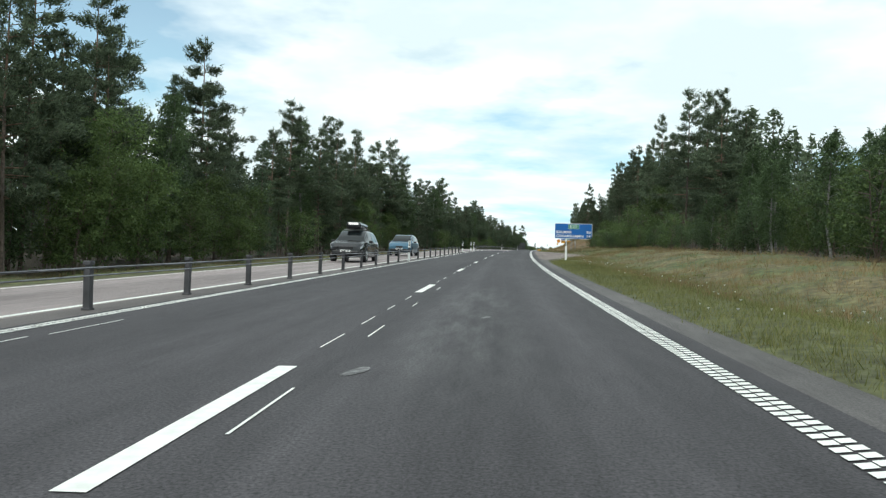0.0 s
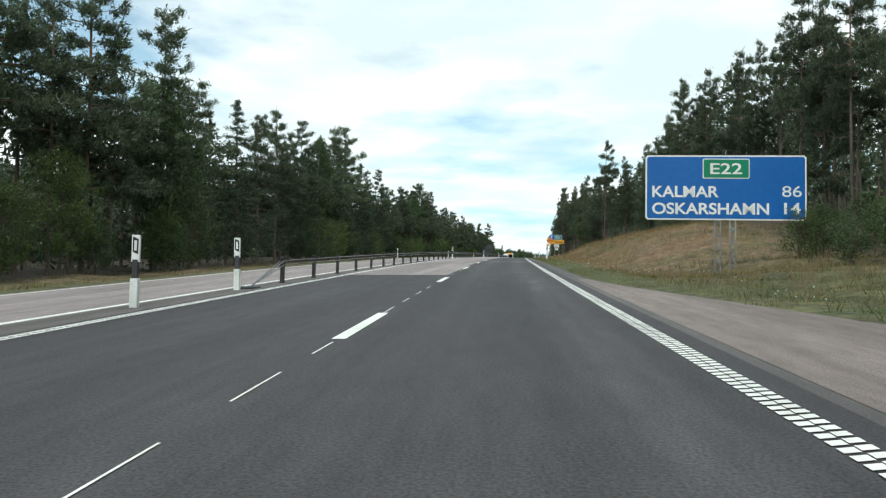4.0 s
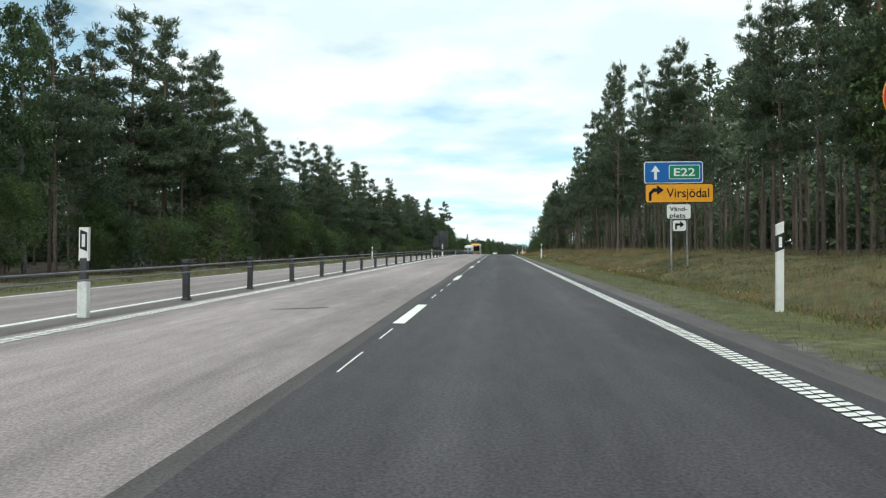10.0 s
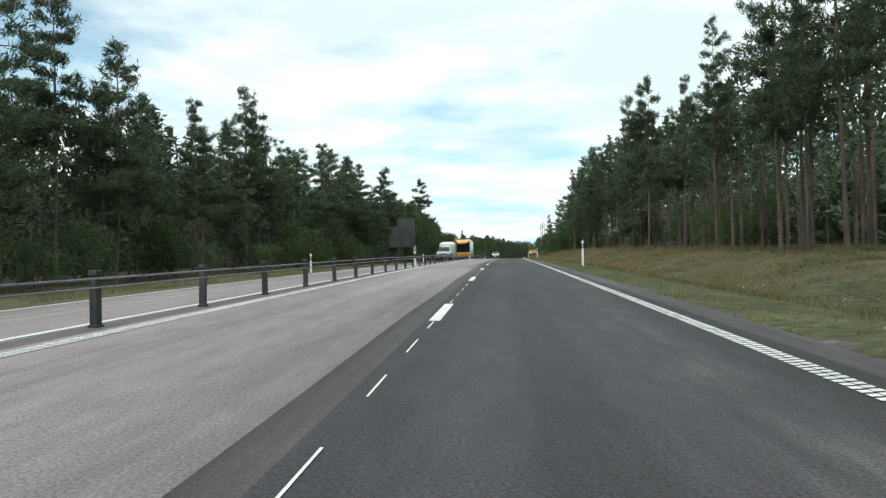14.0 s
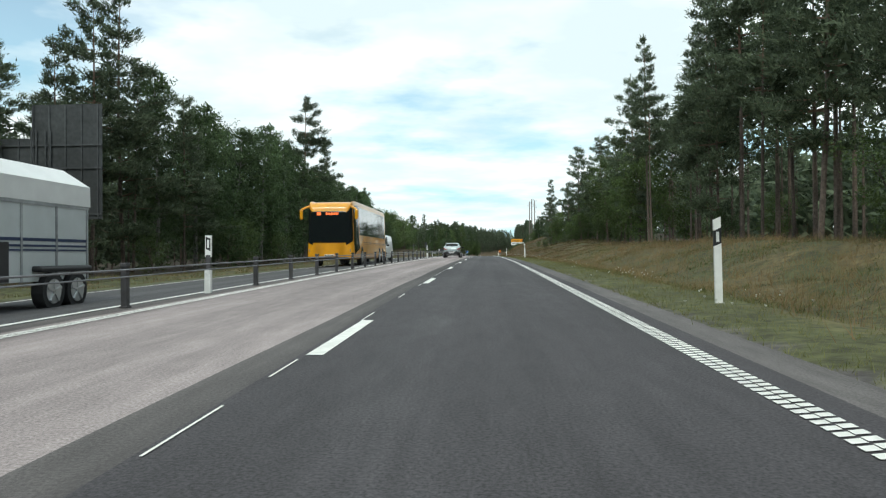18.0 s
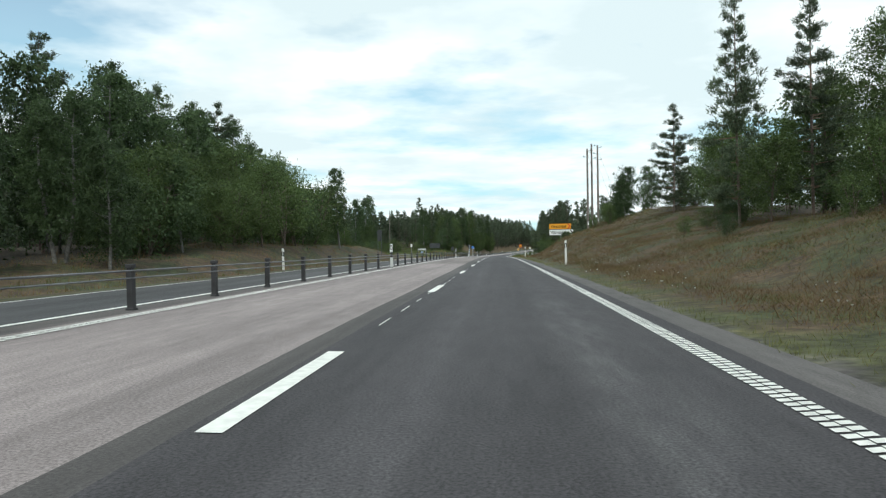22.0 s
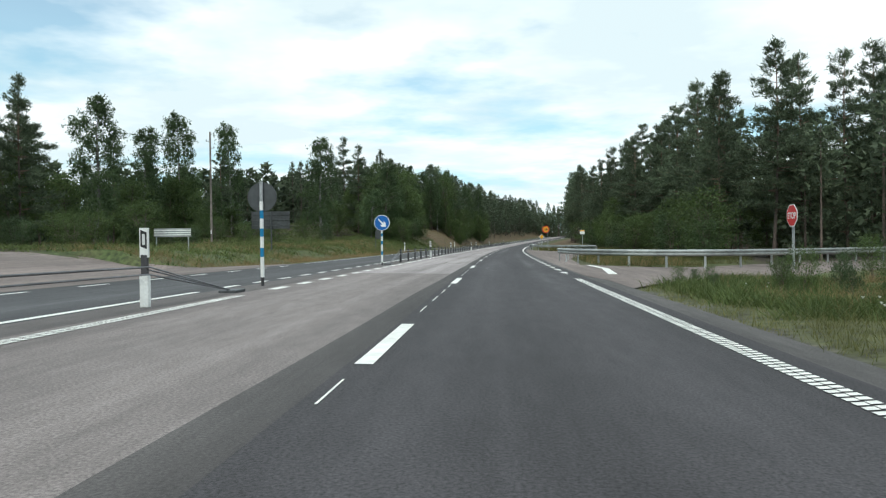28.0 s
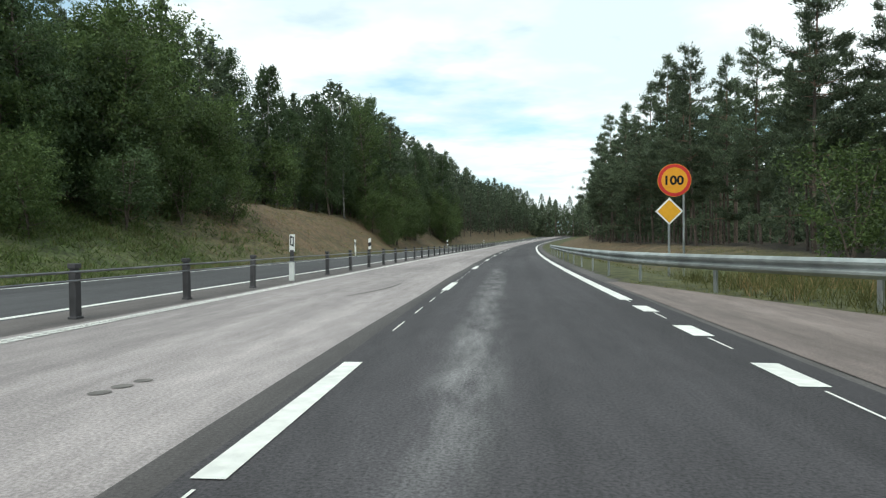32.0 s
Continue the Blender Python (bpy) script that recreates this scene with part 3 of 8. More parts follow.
def off_pavement(s, lat):
    """0 over the lay-bys and side roads."""
    ok = np.ones(len(s))
    lb1 = np.interp(s, [46, 47, 49.7, 58, 62, 66, 70, 78, 86, 96, 100, 101], [2.7, 2.74, 3.1, 5.3, 6.6, 7.5, 7.3, 6.1, 5.3, 3.3, 2.74, 2.7])
    lb2 = np.interp(s, [600.5, 601, 605, 612, 617, 618.9, 619.3, 634, 648, 668, 676, 682, 690, 691], [2.7, 3, 6.2, 12.5, 19, 24, 4.4, 4.6, 7.5, 8.4, 7.0, 5.1, 2.74, 2.7])
    lb3 = np.interp(s, [529, 530, 538, 552, 566, 595, 600, 604, 610, 614, 620], [-9.8, -10.0, -12.3, -12.5, -10.5, -10.0, -13, -31, -31, -13, -10.1])
    ok[(lat > 0) & (lat < np.maximum(lb1, lb2) + 0.1)] = 0
    ok[(lat < 0) & (lat > lb3 - 0.1)] = 0
    ok[(s > 618.8) & (s < 634) & (lat > 4.2 + (s - 619) * 1.9)] = 0
    return ok


lat_cols = np.array([-330, -220, -150, -100, -70, -52, -40, -34, -30, -27, -24.5, -22, -20, -18.5, -17, -15.8, -14.6, -13.6, -12.8, -12.0, -11.2, -10.7, -10.35, -10.05, -9.8, -9.5, -9.2, -8.9, -6, -5.5, 0, 2.3, 2.75, 3.2, 3.8, 4.4, 5.0, 5.7, 6.5, 7.3, 8.2, 9.2, 10.2, 11.3, 12.5, 14, 16, 18.5, 21, 24, 28, 34, 42, 55, 80, 120, 180, 260, 330])
s_rows = np.concatenate([np.arange(-60, 40, 2.0), np.arange(40, 104, 1.0), np.arange(104, 590, 2.0), np.arange(590, 626, 0.5), np.arange(626, 780, 2.0), np.arange(780, 1000.1, 10.0)])
sg, lg = np.meshgrid(s_rows, lat_cols, indexing="ij")
gp = on_road(sg, lg)
gp[..., 2] += relief(sg, lg) + rough_ground(gp, lg) - 0.12 * soft(lg - far_edge(sg), -0.1, 0.3) * (1 - soft(lg, 2.2, 2.75)) - 0.004
bare = off_pavement(sg.ravel(), lg.ravel()).reshape(sg.shape) < 0.5
road_z = on_road(sg, lg)[..., 2]
gp[..., 2] = np.where(bare & (np.abs(lg + 3.8) > 6.4), np.minimum(gp[..., 2], road_z + dip(sg, lg) + np.maximum(relief(sg, lg) - dip(sg, lg), 0) * soft(np.abs(lg + 1.8), 11, 18)) - 0.04, gp[..., 2])
# the sheet goes on to the horizon
ext = np.zeros((gp.shape[0] + 2, gp.shape[1] + 2, 3))
ext[1:-1, 1:-1] = gp
ext[1:-1, 0], ext[1:-1, -1] = gp[:, 0] + (-3000, 0, 0), gp[:, -1] + (3000, 0, 0)
ext[0], ext[-1] = ext[1] + (0, -3000, 0), ext[-2] + (0, 3000, 0)
nr, nc = ext.shape[:2]
ground_uv = np.stack(np.meshgrid(np.concatenate([[-3000], lat_cols, [3000]]), np.concatenate([[-3000], s_rows, [4000]])), -1).reshape(-1, 2)
gf = [(i * nc + j, (i + 1) * nc + j, (i + 1) * nc + j + 1, i * nc + j + 1) for i in range(nr - 1) for j in range(nc - 1)]
ground = new("ground", mesh_data("ground", ext.reshape(-1, 3), [f[::-1] for f in gf], M_GROUND, smooth=True, uv=ground_uv))
tagged(ground, "uneven verge and forest floor of dry soil and grass", "ground", kind="structure")

# ---- carriageways ----
DASH, EDGE, LEFT = -1.368, 1.945, -4.90
SWITCH, OPP_DARK, END = 103.0, 334.0, 960.0
SEAM_A = lambda q: float(np.interp(q, [160, 235], [-1.455, -1.51])) + 0.012 * math.sin(q * 0.31)
SEAM_B = lambda q: float(np.interp(q, [103, 170, 235, 395, 459, 523, 587, 615, 631], [-1.49, -1.50, -1.80, -1.90, -1.80, -2.08, -1.96, -1.76, -1.72])) + 0.018 * math.sin(q * 0.47)
NEAR_EDGE = lambda q: float(near_line(q)) + 0.14
FAR_EDGE = lambda q: float(far_edge(q))
FAR_MID = lambda q: 0.5 * float(near_line(q) + far_line(q))
lane = strip("road", [SEAM_A, 0.0, 2.30], -58, END, M_DARK, label="dark asphalt lane with worn wheel tracks")
strip("road", [-5.15, -3.3, SEAM_A], -58, SWITCH, M_DARK, label="dark asphalt overtaking lane beside the barrier")
strip("road", [SEAM_B, SEAM_A], SWITCH, END, M_SEAM, label="grey seam between two asphalt layers")
strip("road", [-5.15, -3.6, SEAM_B], SWITCH, 500, M_LIGHT, label="pale worn asphalt overtaking lane")
strip("road", [-5.15, -3.6, SEAM_B], 500, 608, M_LIGHT3, label="brownish grey asphalt overtaking lane before the junction")
strip("road", [-5.15, -3.6, SEAM_B], 608, END, M_LIGHT2, label="paler worn asphalt overtaking lane")
strip("road", [NEAR_EDGE, lambda q: min(-5.45, NEAR_EDGE(q) + 0.03), -5.15], -58, END, M_MEDIAN, label="narrow paved median under the cable barrier")
strip("road", [FAR_EDGE, FAR_MID, NEAR_EDGE], -58, OPP_DARK, M_LIGHT, label="pale asphalt lane of the opposite direction")
strip("road", [FAR_EDGE, FAR_MID, NEAR_EDGE], OPP_DARK, END, M_DARK2, label="dark asphalt lane of the opposite direction")
strip("road_shoulder", [2.30, 2.74], -58, END, M_SHOULDER, label="narrow grey asphalt shoulder beside the edge line", category="shoulder")


def knots(*pairs):
    xs, ys = [p[0] for p in pairs], [p[1] for p in pairs]
    return lambda q: float(np.interp(q, xs, ys))


def paved(s, lat, up=0.004):
    p = on_road(s, lat, up)
    low = dip(s, np.asarray(lat, float))
    p[..., 2] += low + np.maximum(relief(s, lat) - low, 0) * soft(np.abs(np.asarray(lat) + 1.8), 11, 18)
    return p


def area(name, inner, outer, s_from, s_to, mat, label, up=0.0, n=6):
    """A paved area between two offsets that follows the ground."""
    ss = np.arange(s_from, s_to + 0.5, 1.0)
    cols = [np.array([inner(q) + (outer(q) - inner(q)) * k / (n - 1) for q in ss]) for k in range(n)]
    v = np.concatenate([paved(ss, c, 0.004 + up) for c in cols])
    m = len(ss)
    f = [(k * m + i, (k + 1) * m + i, (k + 1) * m + i + 1, k * m + i + 1) for k in range(n - 1) for i in range(m - 1)]
    uv = np.concatenate([np.stack([c, ss], -1) for c in cols])
    return tagged(new(name, mesh_data(name, v, f, mat, uv=uv)), label, "pavement", kind="structure")


area("lay_by", knots((47, 2.73), (51, 2.45), (100, 2.45)), knots((47, 2.76), (49.7, 3.0), (58, 5.2), (62, 6.5), (66, 7.4), (70, 7.2), (78, 6.0), (86, 5.2), (96, 3.2), (100, 2.74)), 47, 100, M_LAYBY, "pale reddish asphalt lay-by beside the lane")
area("lay_by", knots((604, 2.77), (607, 2.40), (700, 2.40)), knots((604, 2.80), (606, 2.9), (612, 3.0), (620, 3.6), (634, 4.4), (648, 7.3), (668, 8.2), (676, 6.8), (682, 4.9), (690, 2.74)), 604, 690, M_LAYBY, "pale reddish asphalt stopping bay inside a guard rail", 0.004)
area("side_road", lambda q: 2.73, knots((601.0, 2.76), (603.6, 4.0), (605.5, 6.2), (612, 12), (617, 18), (624, 46)), 601.0, 619, M_LAYBY, "pale asphalt mouth of a side road", n=41)
area("side_road", lambda q: 4.6 + (q - 619) * 1.9, knots((619, 24), (624, 46), (632, 80)), 619, 630, M_LAYBY, "pale asphalt side road behind the guard rail", n=25)
area("side_road", FAR_EDGE, knots((596, -10.1), (600, -13), (604, -30), (610, -30), (614, -13), (620, -10.15)), 596, 620, M_LAYBY, "pale asphalt side road across the junction", n=9)
area("lay_by", FAR_EDGE, knots((530, -9.85), (538, -12.2), (552, -12.4), (566, -10.0)), 530, 566, M_LIGHT, "pale asphalt bus bay beside the opposite lane")


# ---- markings ----
def slab(s1, s2, l1, l2, up=0.006, shear=0.0):
    """Corners of a painted patch."""
    n = max(1, int(math.ceil((s2 - s1) / 4.0)))
    ss = np.linspace(s1, s2, n + 1)
    a, b = (on_road(q, off(q) if callable(off) else off, up) for q, off in ((ss, l1), (ss + shear, l2)))
    return a, b


def paint(name, patches, parent, label="", kind=""):
    v, f = [], []
    for p in patches:
        a, b = slab(*p)
        k = len(v)
        n = len(a)
        v += a.tolist() + b.tolist()
        f += [(k + i, k + n + i, k + n + i + 1, k + i + 1) for i in range(n - 1)]
    ob = child(new(name, mesh_data(name, v, f, M_PAINT)), parent)
    return tagged(ob, label, kind=kind)


PHASE, PERIOD, LONG = 4.95, 12.0, 2.94
for k in range(-3, 72):
    far = PHASE + PERIOD * k
    paint("lane_dash", [(far - LONG, far, DASH - 0.075, DASH + 0.075)], lane)
rnd = random.Random(5)
thin = []
for s1, s2, start, lat in ((-30, 70, 0.0, -1.37), (70, 150, 0.97, -1.37), (150, 215, 0.5, -1.36), (215, 340, 0.1, -1.365), (340, 455, 0.95, -1.45), (455, 545, 0.2, -1.355), (545, 650, 1.55, -1.39), (650, 760, 1.08, -1.37)):
    for a in np.arange(s1 + start, s2, 2.0):
        if (a - PHASE) % PERIOD < PERIOD - LONG - 0.4 and rnd.random() < 0.88:
            thin.append((a, a + rnd.choice((0.95, 1.05, 0.8)), lat - 0.009, lat + 0.009))
thin += [(a, a + d, -1.09, -1.07) for a, d in ((2.9, 1.2), (6.85, 1.07), (10.7, 0.66), (14.9, 0.9))] + [(4.6, 6.3, -4.42, -4.395), (6.5, 8.0, -4.33, -4.31)]
paint("guide_marks", thin, lane, "thin white guide marks between the dashes", "stuff")


def rumble(name, lat, half, s_from, s_to, label, pitch=0.127):
    """A rumble edge line: staggered pairs of white blocks."""
    patches = []
    for s in np.arange(s_from, s_to, pitch):
        patches.append((s, s + pitch * 0.66, lat - half, lat - 0.006, 0.008, 0.03))
        patches.append((s + 0.055, s + 0.055 + pitch * 0.66, lat + 0.006, lat + half, 0.008, 0.03))
    return paint(name, patches, lane, label, "stuff")


def solid(name, lat, half, spans, label="", step=60.0):
    for a, b in spans:
        while a < b:
            e = min(a + step, b)
            if callable(lat):
                paint(name, [(a, e, lambda q: lat(q) - half, lambda q: lat(q) + half)], lane, label)
            else:
                paint(name, [(a, e, lat - half, lat + half)], lane, label)
            a = e


def dashed(name, lat, half, s_from, s_to, period, long, label=""):
    for s in np.arange(s_from, s_to, period):
        paint(name, [(s, s + long, lat - half, lat + half)], lane, label)


rumble("edge_line", EDGE, 0.10, -6, 605.2, "white rumble edge line of staggered blocks")
rumble("edge_line", EDGE, 0.10, 643.7, 667, "white rumble edge line of staggered blocks")
solid("edge_line", EDGE, 0.11, [(-58, -6), (684, 950)], "solid white edge line")
dashed("edge_dash", EDGE + 0.015, 0.11, 609.16, 643, 2.83, 1.02)
dashed("guide_mark", EDGE + 0.015, 0.012, 608.2, 642, 2.83, 0.9)
dashed("edge_dash", EDGE, 0.11, 667.98, 684, 2.77, 1.0)
dashed("guide_mark", EDGE, 0.012, 669.8, 684, 2.77, 0.8)
rumble("edge_line", LEFT, 0.10, -4, 597, "white rumble line along the median")
rumble("edge_line", LEFT, 0.10, 620, 720, "white rumble line along the median")
solid("edge_line", LEFT, 0.09, [(-58, -4), (720, 950)], "solid white line along the median")
dashed("median_dash", LEFT, 0.10, 599.0, 619, 2.1, 1.0)
dashed("median_dash", -6.12, 0.08, 599.4, 619, 2.1, 1.0)
solid("edge_line", near_line, 0.075, [(-58, 598), (620, 950)], "thin white line of the opposite lane")
solid("edge_line", far_line, 0.05, [(-58, 530), (620, 950)], "thin white line of the opposite lane")
dashed("edge_dash", -9.6, 0.07, 531, 618, 3.0, 1.2)
bay = [(640, 5.5), (649, 6.3), (662, 6.8), (668, 6.9), (676, 6.1)]
for (s1, l1), (s2, l2) in zip(bay[:-1], bay[1:]):
    v = [paved(s1, l1, 0.012), paved(s1, l1 + 0.12, 0.012), paved(s2, l2 + 0.12, 0.012), paved(s2, l2, 0.012)]
    child(new("bay_line", mesh_data("bay_line", v, [(0, 1, 2, 3)], M_PAINT)), lane)

for pts, wide in (([(618.8, 3.77), (617.8, 3.75), (614.2, 3.85), (608.6, 3.3)], 0.30),):
    for (s1, l1), (s2, l2) in zip(pts[:-1], pts[1:]):
        v = [paved(s1, l1, 0.012), paved(s1, l1 + wide, 0.012), paved(s2, l2 + wide, 0.012), paved(s2, l2, 0.012)]
        child(new("side_road_line", mesh_data("side_road_line", v, [(0, 1, 2, 3)], M_PAINT)), lane)


# ---- tyre marks on the pale lane ----
def tyre_mark(s1, l1, s2, l2, bow, wide, mat=None, name="tyre_mark"):
    u = np.linspace(0, 1, 14)
    ss, ll = s1 + (s2 - s1) * u, l1 + (l2 - l1) * u + bow * np.sin(np.pi * u)
    half = wide * 0.5 * np.sin(np.pi * (0.04 + 0.92 * u)) ** 0.5
    v = np.concatenate([on_road(ss, ll - half, 0.005), on_road(ss, ll + half, 0.005)])
    child(new(name, mesh_data(name, v, [(i, 14 + i, 15 + i, i + 1) for i in range(13)], mat or M_SKID)), lane)


for q in ((609.5, -3.7, 612.2, -2.9, 0.10, 0.05), (610.4, -3.2, 611.0, -3.0, 0.02, 0.06), (612.6, -4.4, 615.6, -2.0, 0.12, 0.035), (613.4, -3.9, 617.0, -1.9, 0.15, 0.03),
          (616.0, -3.6, 624.0, -3.1, 0.35, 0.07), (618.5, -2.2, 623.5, -3.0, -0.30, 0.06), (620.0, -2.6, 621.6, -2.2, 0.05, 0.10), (632.9, -3.25, 633.4, -3.15, 0.02, 0.06),
          (633.5, -3.05, 633.8, -3.0, 0.01, 0.05), (635.4, -3.4, 635.8, -3.35, 0.01, 0.07), (675.52, -2.73, 675.66, -2.71, 0.0, 0.13), (675.74, -2.70, 675.88, -2.68, 0.0, 0.13), (675.96, -2.66, 676.08, -2.64, 0.0, 0.12), (684.0, -3.0, 688.5, -2.6, 0.15, 0.06),
          (353.8, -3.85, 354.1, -3.6, 0.02, 0.05), (354.0, -3.6, 354.4, -2.9, 0.03, 0.05), (697.0, -3.6, 701.0, -2.4, 0.12, 0.05), (626.0, -4.2, 629.0, -3.6, 0.08, 0.04)):
    tyre_mark(*q)
tyre_mark(207.6, -3.5, 208.2, -2.75, 0.08, 0.16)
# pale scrapes on the dark lane
for q in ((613.65, -0.83, 613.95, -0.70, 0.02, 0.09), (610.80, -0.56, 610.98, -0.40, 0.03, 0.16), (611.7, 0.88, 611.9, 1.0, 0.02, 0.07), (122.1, -0.78, 122.5, -0.66, 0.03, 0.20),
          (122.6, -0.70, 122.9, -0.6, 0.02, 0.10), (4.6, -0.86, 5.0, -0.76, 0.02, 0.13), (9.0, 0.05, 9.3, 0.12, 0.02, 0.11), (423.0, 1.4, 423.3, 1.52, 0.02, 0.10), (503.2, 0.05, 503.4, 0.12, 0.01, 0.09)):
    tyre_mark(*q, M_SCRAPE, "scrape_mark")

# ---- cable barrier ----
def post_mesh():
    bm = bmesh.new()
    box_bm(0.095, 0.12, 0.60, (0, 0, 0.30), 0.012, bm)
    box_bm(0.125, 0.15, 0.035, (0, 0, 0.014), 0.008, bm)
    box_bm(0.108, 0.135, 0.065, (0, 0, 0.655), 0.012, bm)
    box_bm(0.07, 0.09, 0.05, (0, 0, 0.61), 0, bm)
    for z in (0.48, 0.575):
        box_bm(0.13, 0.05, 0.022, (0, 0, z), 0, bm)
    me = bpy.data.meshes.new("post")
    bm.to_mesh(me)
    bm.free()
    me.materials.append(M_POST)
    return me


POST = post_mesh()
SKIP = (594.6, 42.0, 151.8, 206.0, 266.4, 322.0, 382.0, 437.0, 491.4, 551.0, 638.4, 689.0)


def barrier(ss, anchor_a, anchor_b, label):
    b = thing("cable_barrier", Matrix.Identity(4), label, "barrier")
    r = random.Random(int(ss[0]))
    for s in ss:
        if min(abs(s - q) for q in SKIP) < 1.0:
            continue
        ob = child(new("post", POST), b)
        ob.matrix_basis = stand(s, rail_line(s), r.uniform(-4, 4), ground=False, lean=r.uniform(-1.2, 1.2))
    for z, off in ((0.48, 0.058), (0.575, -0.058), (0.59, 0.058)):
        pts = [(s, z + 0.004 * math.sin(s * 3)) for s in ss]
        if anchor_a is not None:
            pts = [(anchor_a, 0.03)] + pts
        if anchor_b is not None:
            pts = pts + [(anchor_b, 0.03)]
        q = np.array([on_road(s, rail_line(s) + off * min(1, zz * 2), zz) for s, zz in pts])
        ring, n = 5, len(q)
        side, upv = np.array([math.cos(radians(heading(s))) for s, _ in pts]), np.array([math.sin(radians(heading(s))) for s, _ in pts])
        v = np.concatenate([q + 0.013 * (math.cos(a) * np.stack([side, upv, 0 * side], -1) + math.sin(a) * np.array([0, 0, 1.0])) for a in np.arange(ring) * 2 * math.pi / ring])
        f = [(k * n + i, ((k + 1) % ring) * n + i, ((k + 1) % ring) * n + i + 1, k * n + i + 1) for k in range(ring) for i in range(n - 1)]
        child(new("cable", mesh_data("cable", v, f, M_CABLE)), b)
    for an in (anchor_a, anchor_b):
        if an is not None:
            m = stand(an, rail_line(an), ground=False)
            blk = part("anchor_block", box_bm(0.34, 0.55, 0.06, (0, 0, 0.02), 0.015), M_DARKPOLE, b)
            blk.matrix_basis = m
    return b


def run(first, last, spacing):
    return list(np.arange(first, last + 0.01, spacing))


barrier(run(9.16 - 3.23 * 6, 39.0, 3.23) + run(68.6 - 3.23 * 8, 75.2, 3.23), None, 78.0, "dark steel posts carrying three slack cables, ending at an anchor")
barrier(list(np.interp(np.arange(-15, 140), [-15, 0, 32, 79, 120, 139], [97.48, 145.36, 247.33, 397.85, 528.8, 589.5])) + [594.6], 95.0, 598.1, "long run of dark steel posts carrying three cables")
barrier(run(641.53 - 3.19 * 6, 800.0, 3.19), 618.3, None, "dark steel posts and three cables past the junction")


# ---- marker posts ----
def band(bm, sx, sy, z1, z2, slope):
    """A sleeve with slanting upper and lower edges."""
    bot = [bm.verts.new((x * sx / 2, y * sy / 2, z1 + slope * x)) for x, y in ((-1, -1), (1, -1), (1, 1), (-1, 1))]
    top = [bm.verts.new((x * sx / 2, y * sy / 2, z2 + slope * x)) for x, y in ((-1, -1), (1, -1), (1, 1), (-1, 1))]
    for i in range(4):
        bm.faces.new((bot[i], bot[(i + 1) % 4], top[(i + 1) % 4], top[i]))
    bm.faces.new(top)
    bm.faces.new(bot[::-1])
    return bm


def marker(m, label, group, tall=1.22, flip=1):
    t = thing("marker_post", m, label, "marker post", group)
    bm = bmesh.new()
    band(bm, 0.115, 0.05, -0.02, tall, 0.025 * flip)
    part("body", bm, M_WHITE, t)
    sl = part("sleeve", band(bmesh.new(), 0.119, 0.054, tall - 0.42, tall - 0.17, 0.025 * flip), M_BLACK, t)
    part("reflector", box_bm(0.045, 0.012, 0.16, (0, -0.03, tall - 0.295)), M_REFL, sl)
    part("reflector", box_bm(0.045, 0.012, 0.16, (0, 0.03, tall - 0.295)), M_REFL, sl)
    return t


def median_marker(m, label, group):
    t = thing("median_marker", m, label, "marker post", group)
    part("sleeve", box_bm(0.14, 0.10, 0.50, (0, 0, 0.25), 0.012), M_REFL, t, "worn white reflective sleeve")
    part("stem", box_bm(0.10, 0.075, 0.40, (0, 0, 0.62), 0.01), M_POST, t)
    hd = part("head", band(bmesh.new(), 0.135, 0.05, 0.78, 1.24, 0.0), M_WHITE, t)
    pl = part("plate", band(bmesh.new(), 0.10, 0.056, 0.93, 1.19, -0.02), M_BLACK, t)
    part("reflector", box_bm(0.045, 0.064, 0.17, (0, 0, 1.06)), M_REFL, pl)
    return t


tilt = random.Random(12)
t0 = marker(stand(46.0, 3.9), "white plastic roadside marker with a slanted black band", "markers on the near verge", 1.35)
for s in (149.7, 265.0, 320.0, 379.7, 437.6, 496.3, 554.0):
    copy_thing(t0, stand(s, 3.85, lean=tilt.uniform(-1.5, 1.5)))
copy_thing(t0, stand(208.6, 4.15, lean=0.8))
t1 = marker(stand(157.5, -12.0), "white plastic marker post on the far verge", "markers on the far verge", 1.2, -1)
for s in (206.0, 263.5, 322.7, 380.0, 435.0, 493.5, 667.5, 724.0):
    copy_thing(t1, stand(s, -11.6, lean=tilt.uniform(-1.5, 1.5)))
copy_thing(t1, stand(535.8, -11.7, lean=-10))
t2 = median_marker(stand(151.8, rail_line(151.8), size=0.93, ground=False), "tall white reflector post standing in the cable barrier", "markers in the median")
for s in (42.0, 79.3, 89.7, 94.2, 206.0, 266.4, 322.0, 382.0, 437.0, 491.4, 551.0, 594.6, 638.4, 689.0):
    copy_thing(t2, stand(s, rail_line(s), ground=False, lean=tilt.uniform(-1, 1)))
t3 = thing("post_marker", stand(657.6, rail_line(657.6), ground=False, up=0.69), "small black and white marker fixed on a barrier post", "marker post", "markers in the median")
part("body", band(bmesh.new(), 0.10, 0.05, 0.0, 0.42, 0.02), M_WHITE, t3)
part("sleeve", band(bmesh.new(), 0.104, 0.054, 0.12, 0.27, 0.02), M_BLACK, t3)
for s in (680.0 + 3.19 * 6, 730.0, 775.0):
    copy_thing(t3, stand(s, rail_line(s), ground=False, up=0.69))


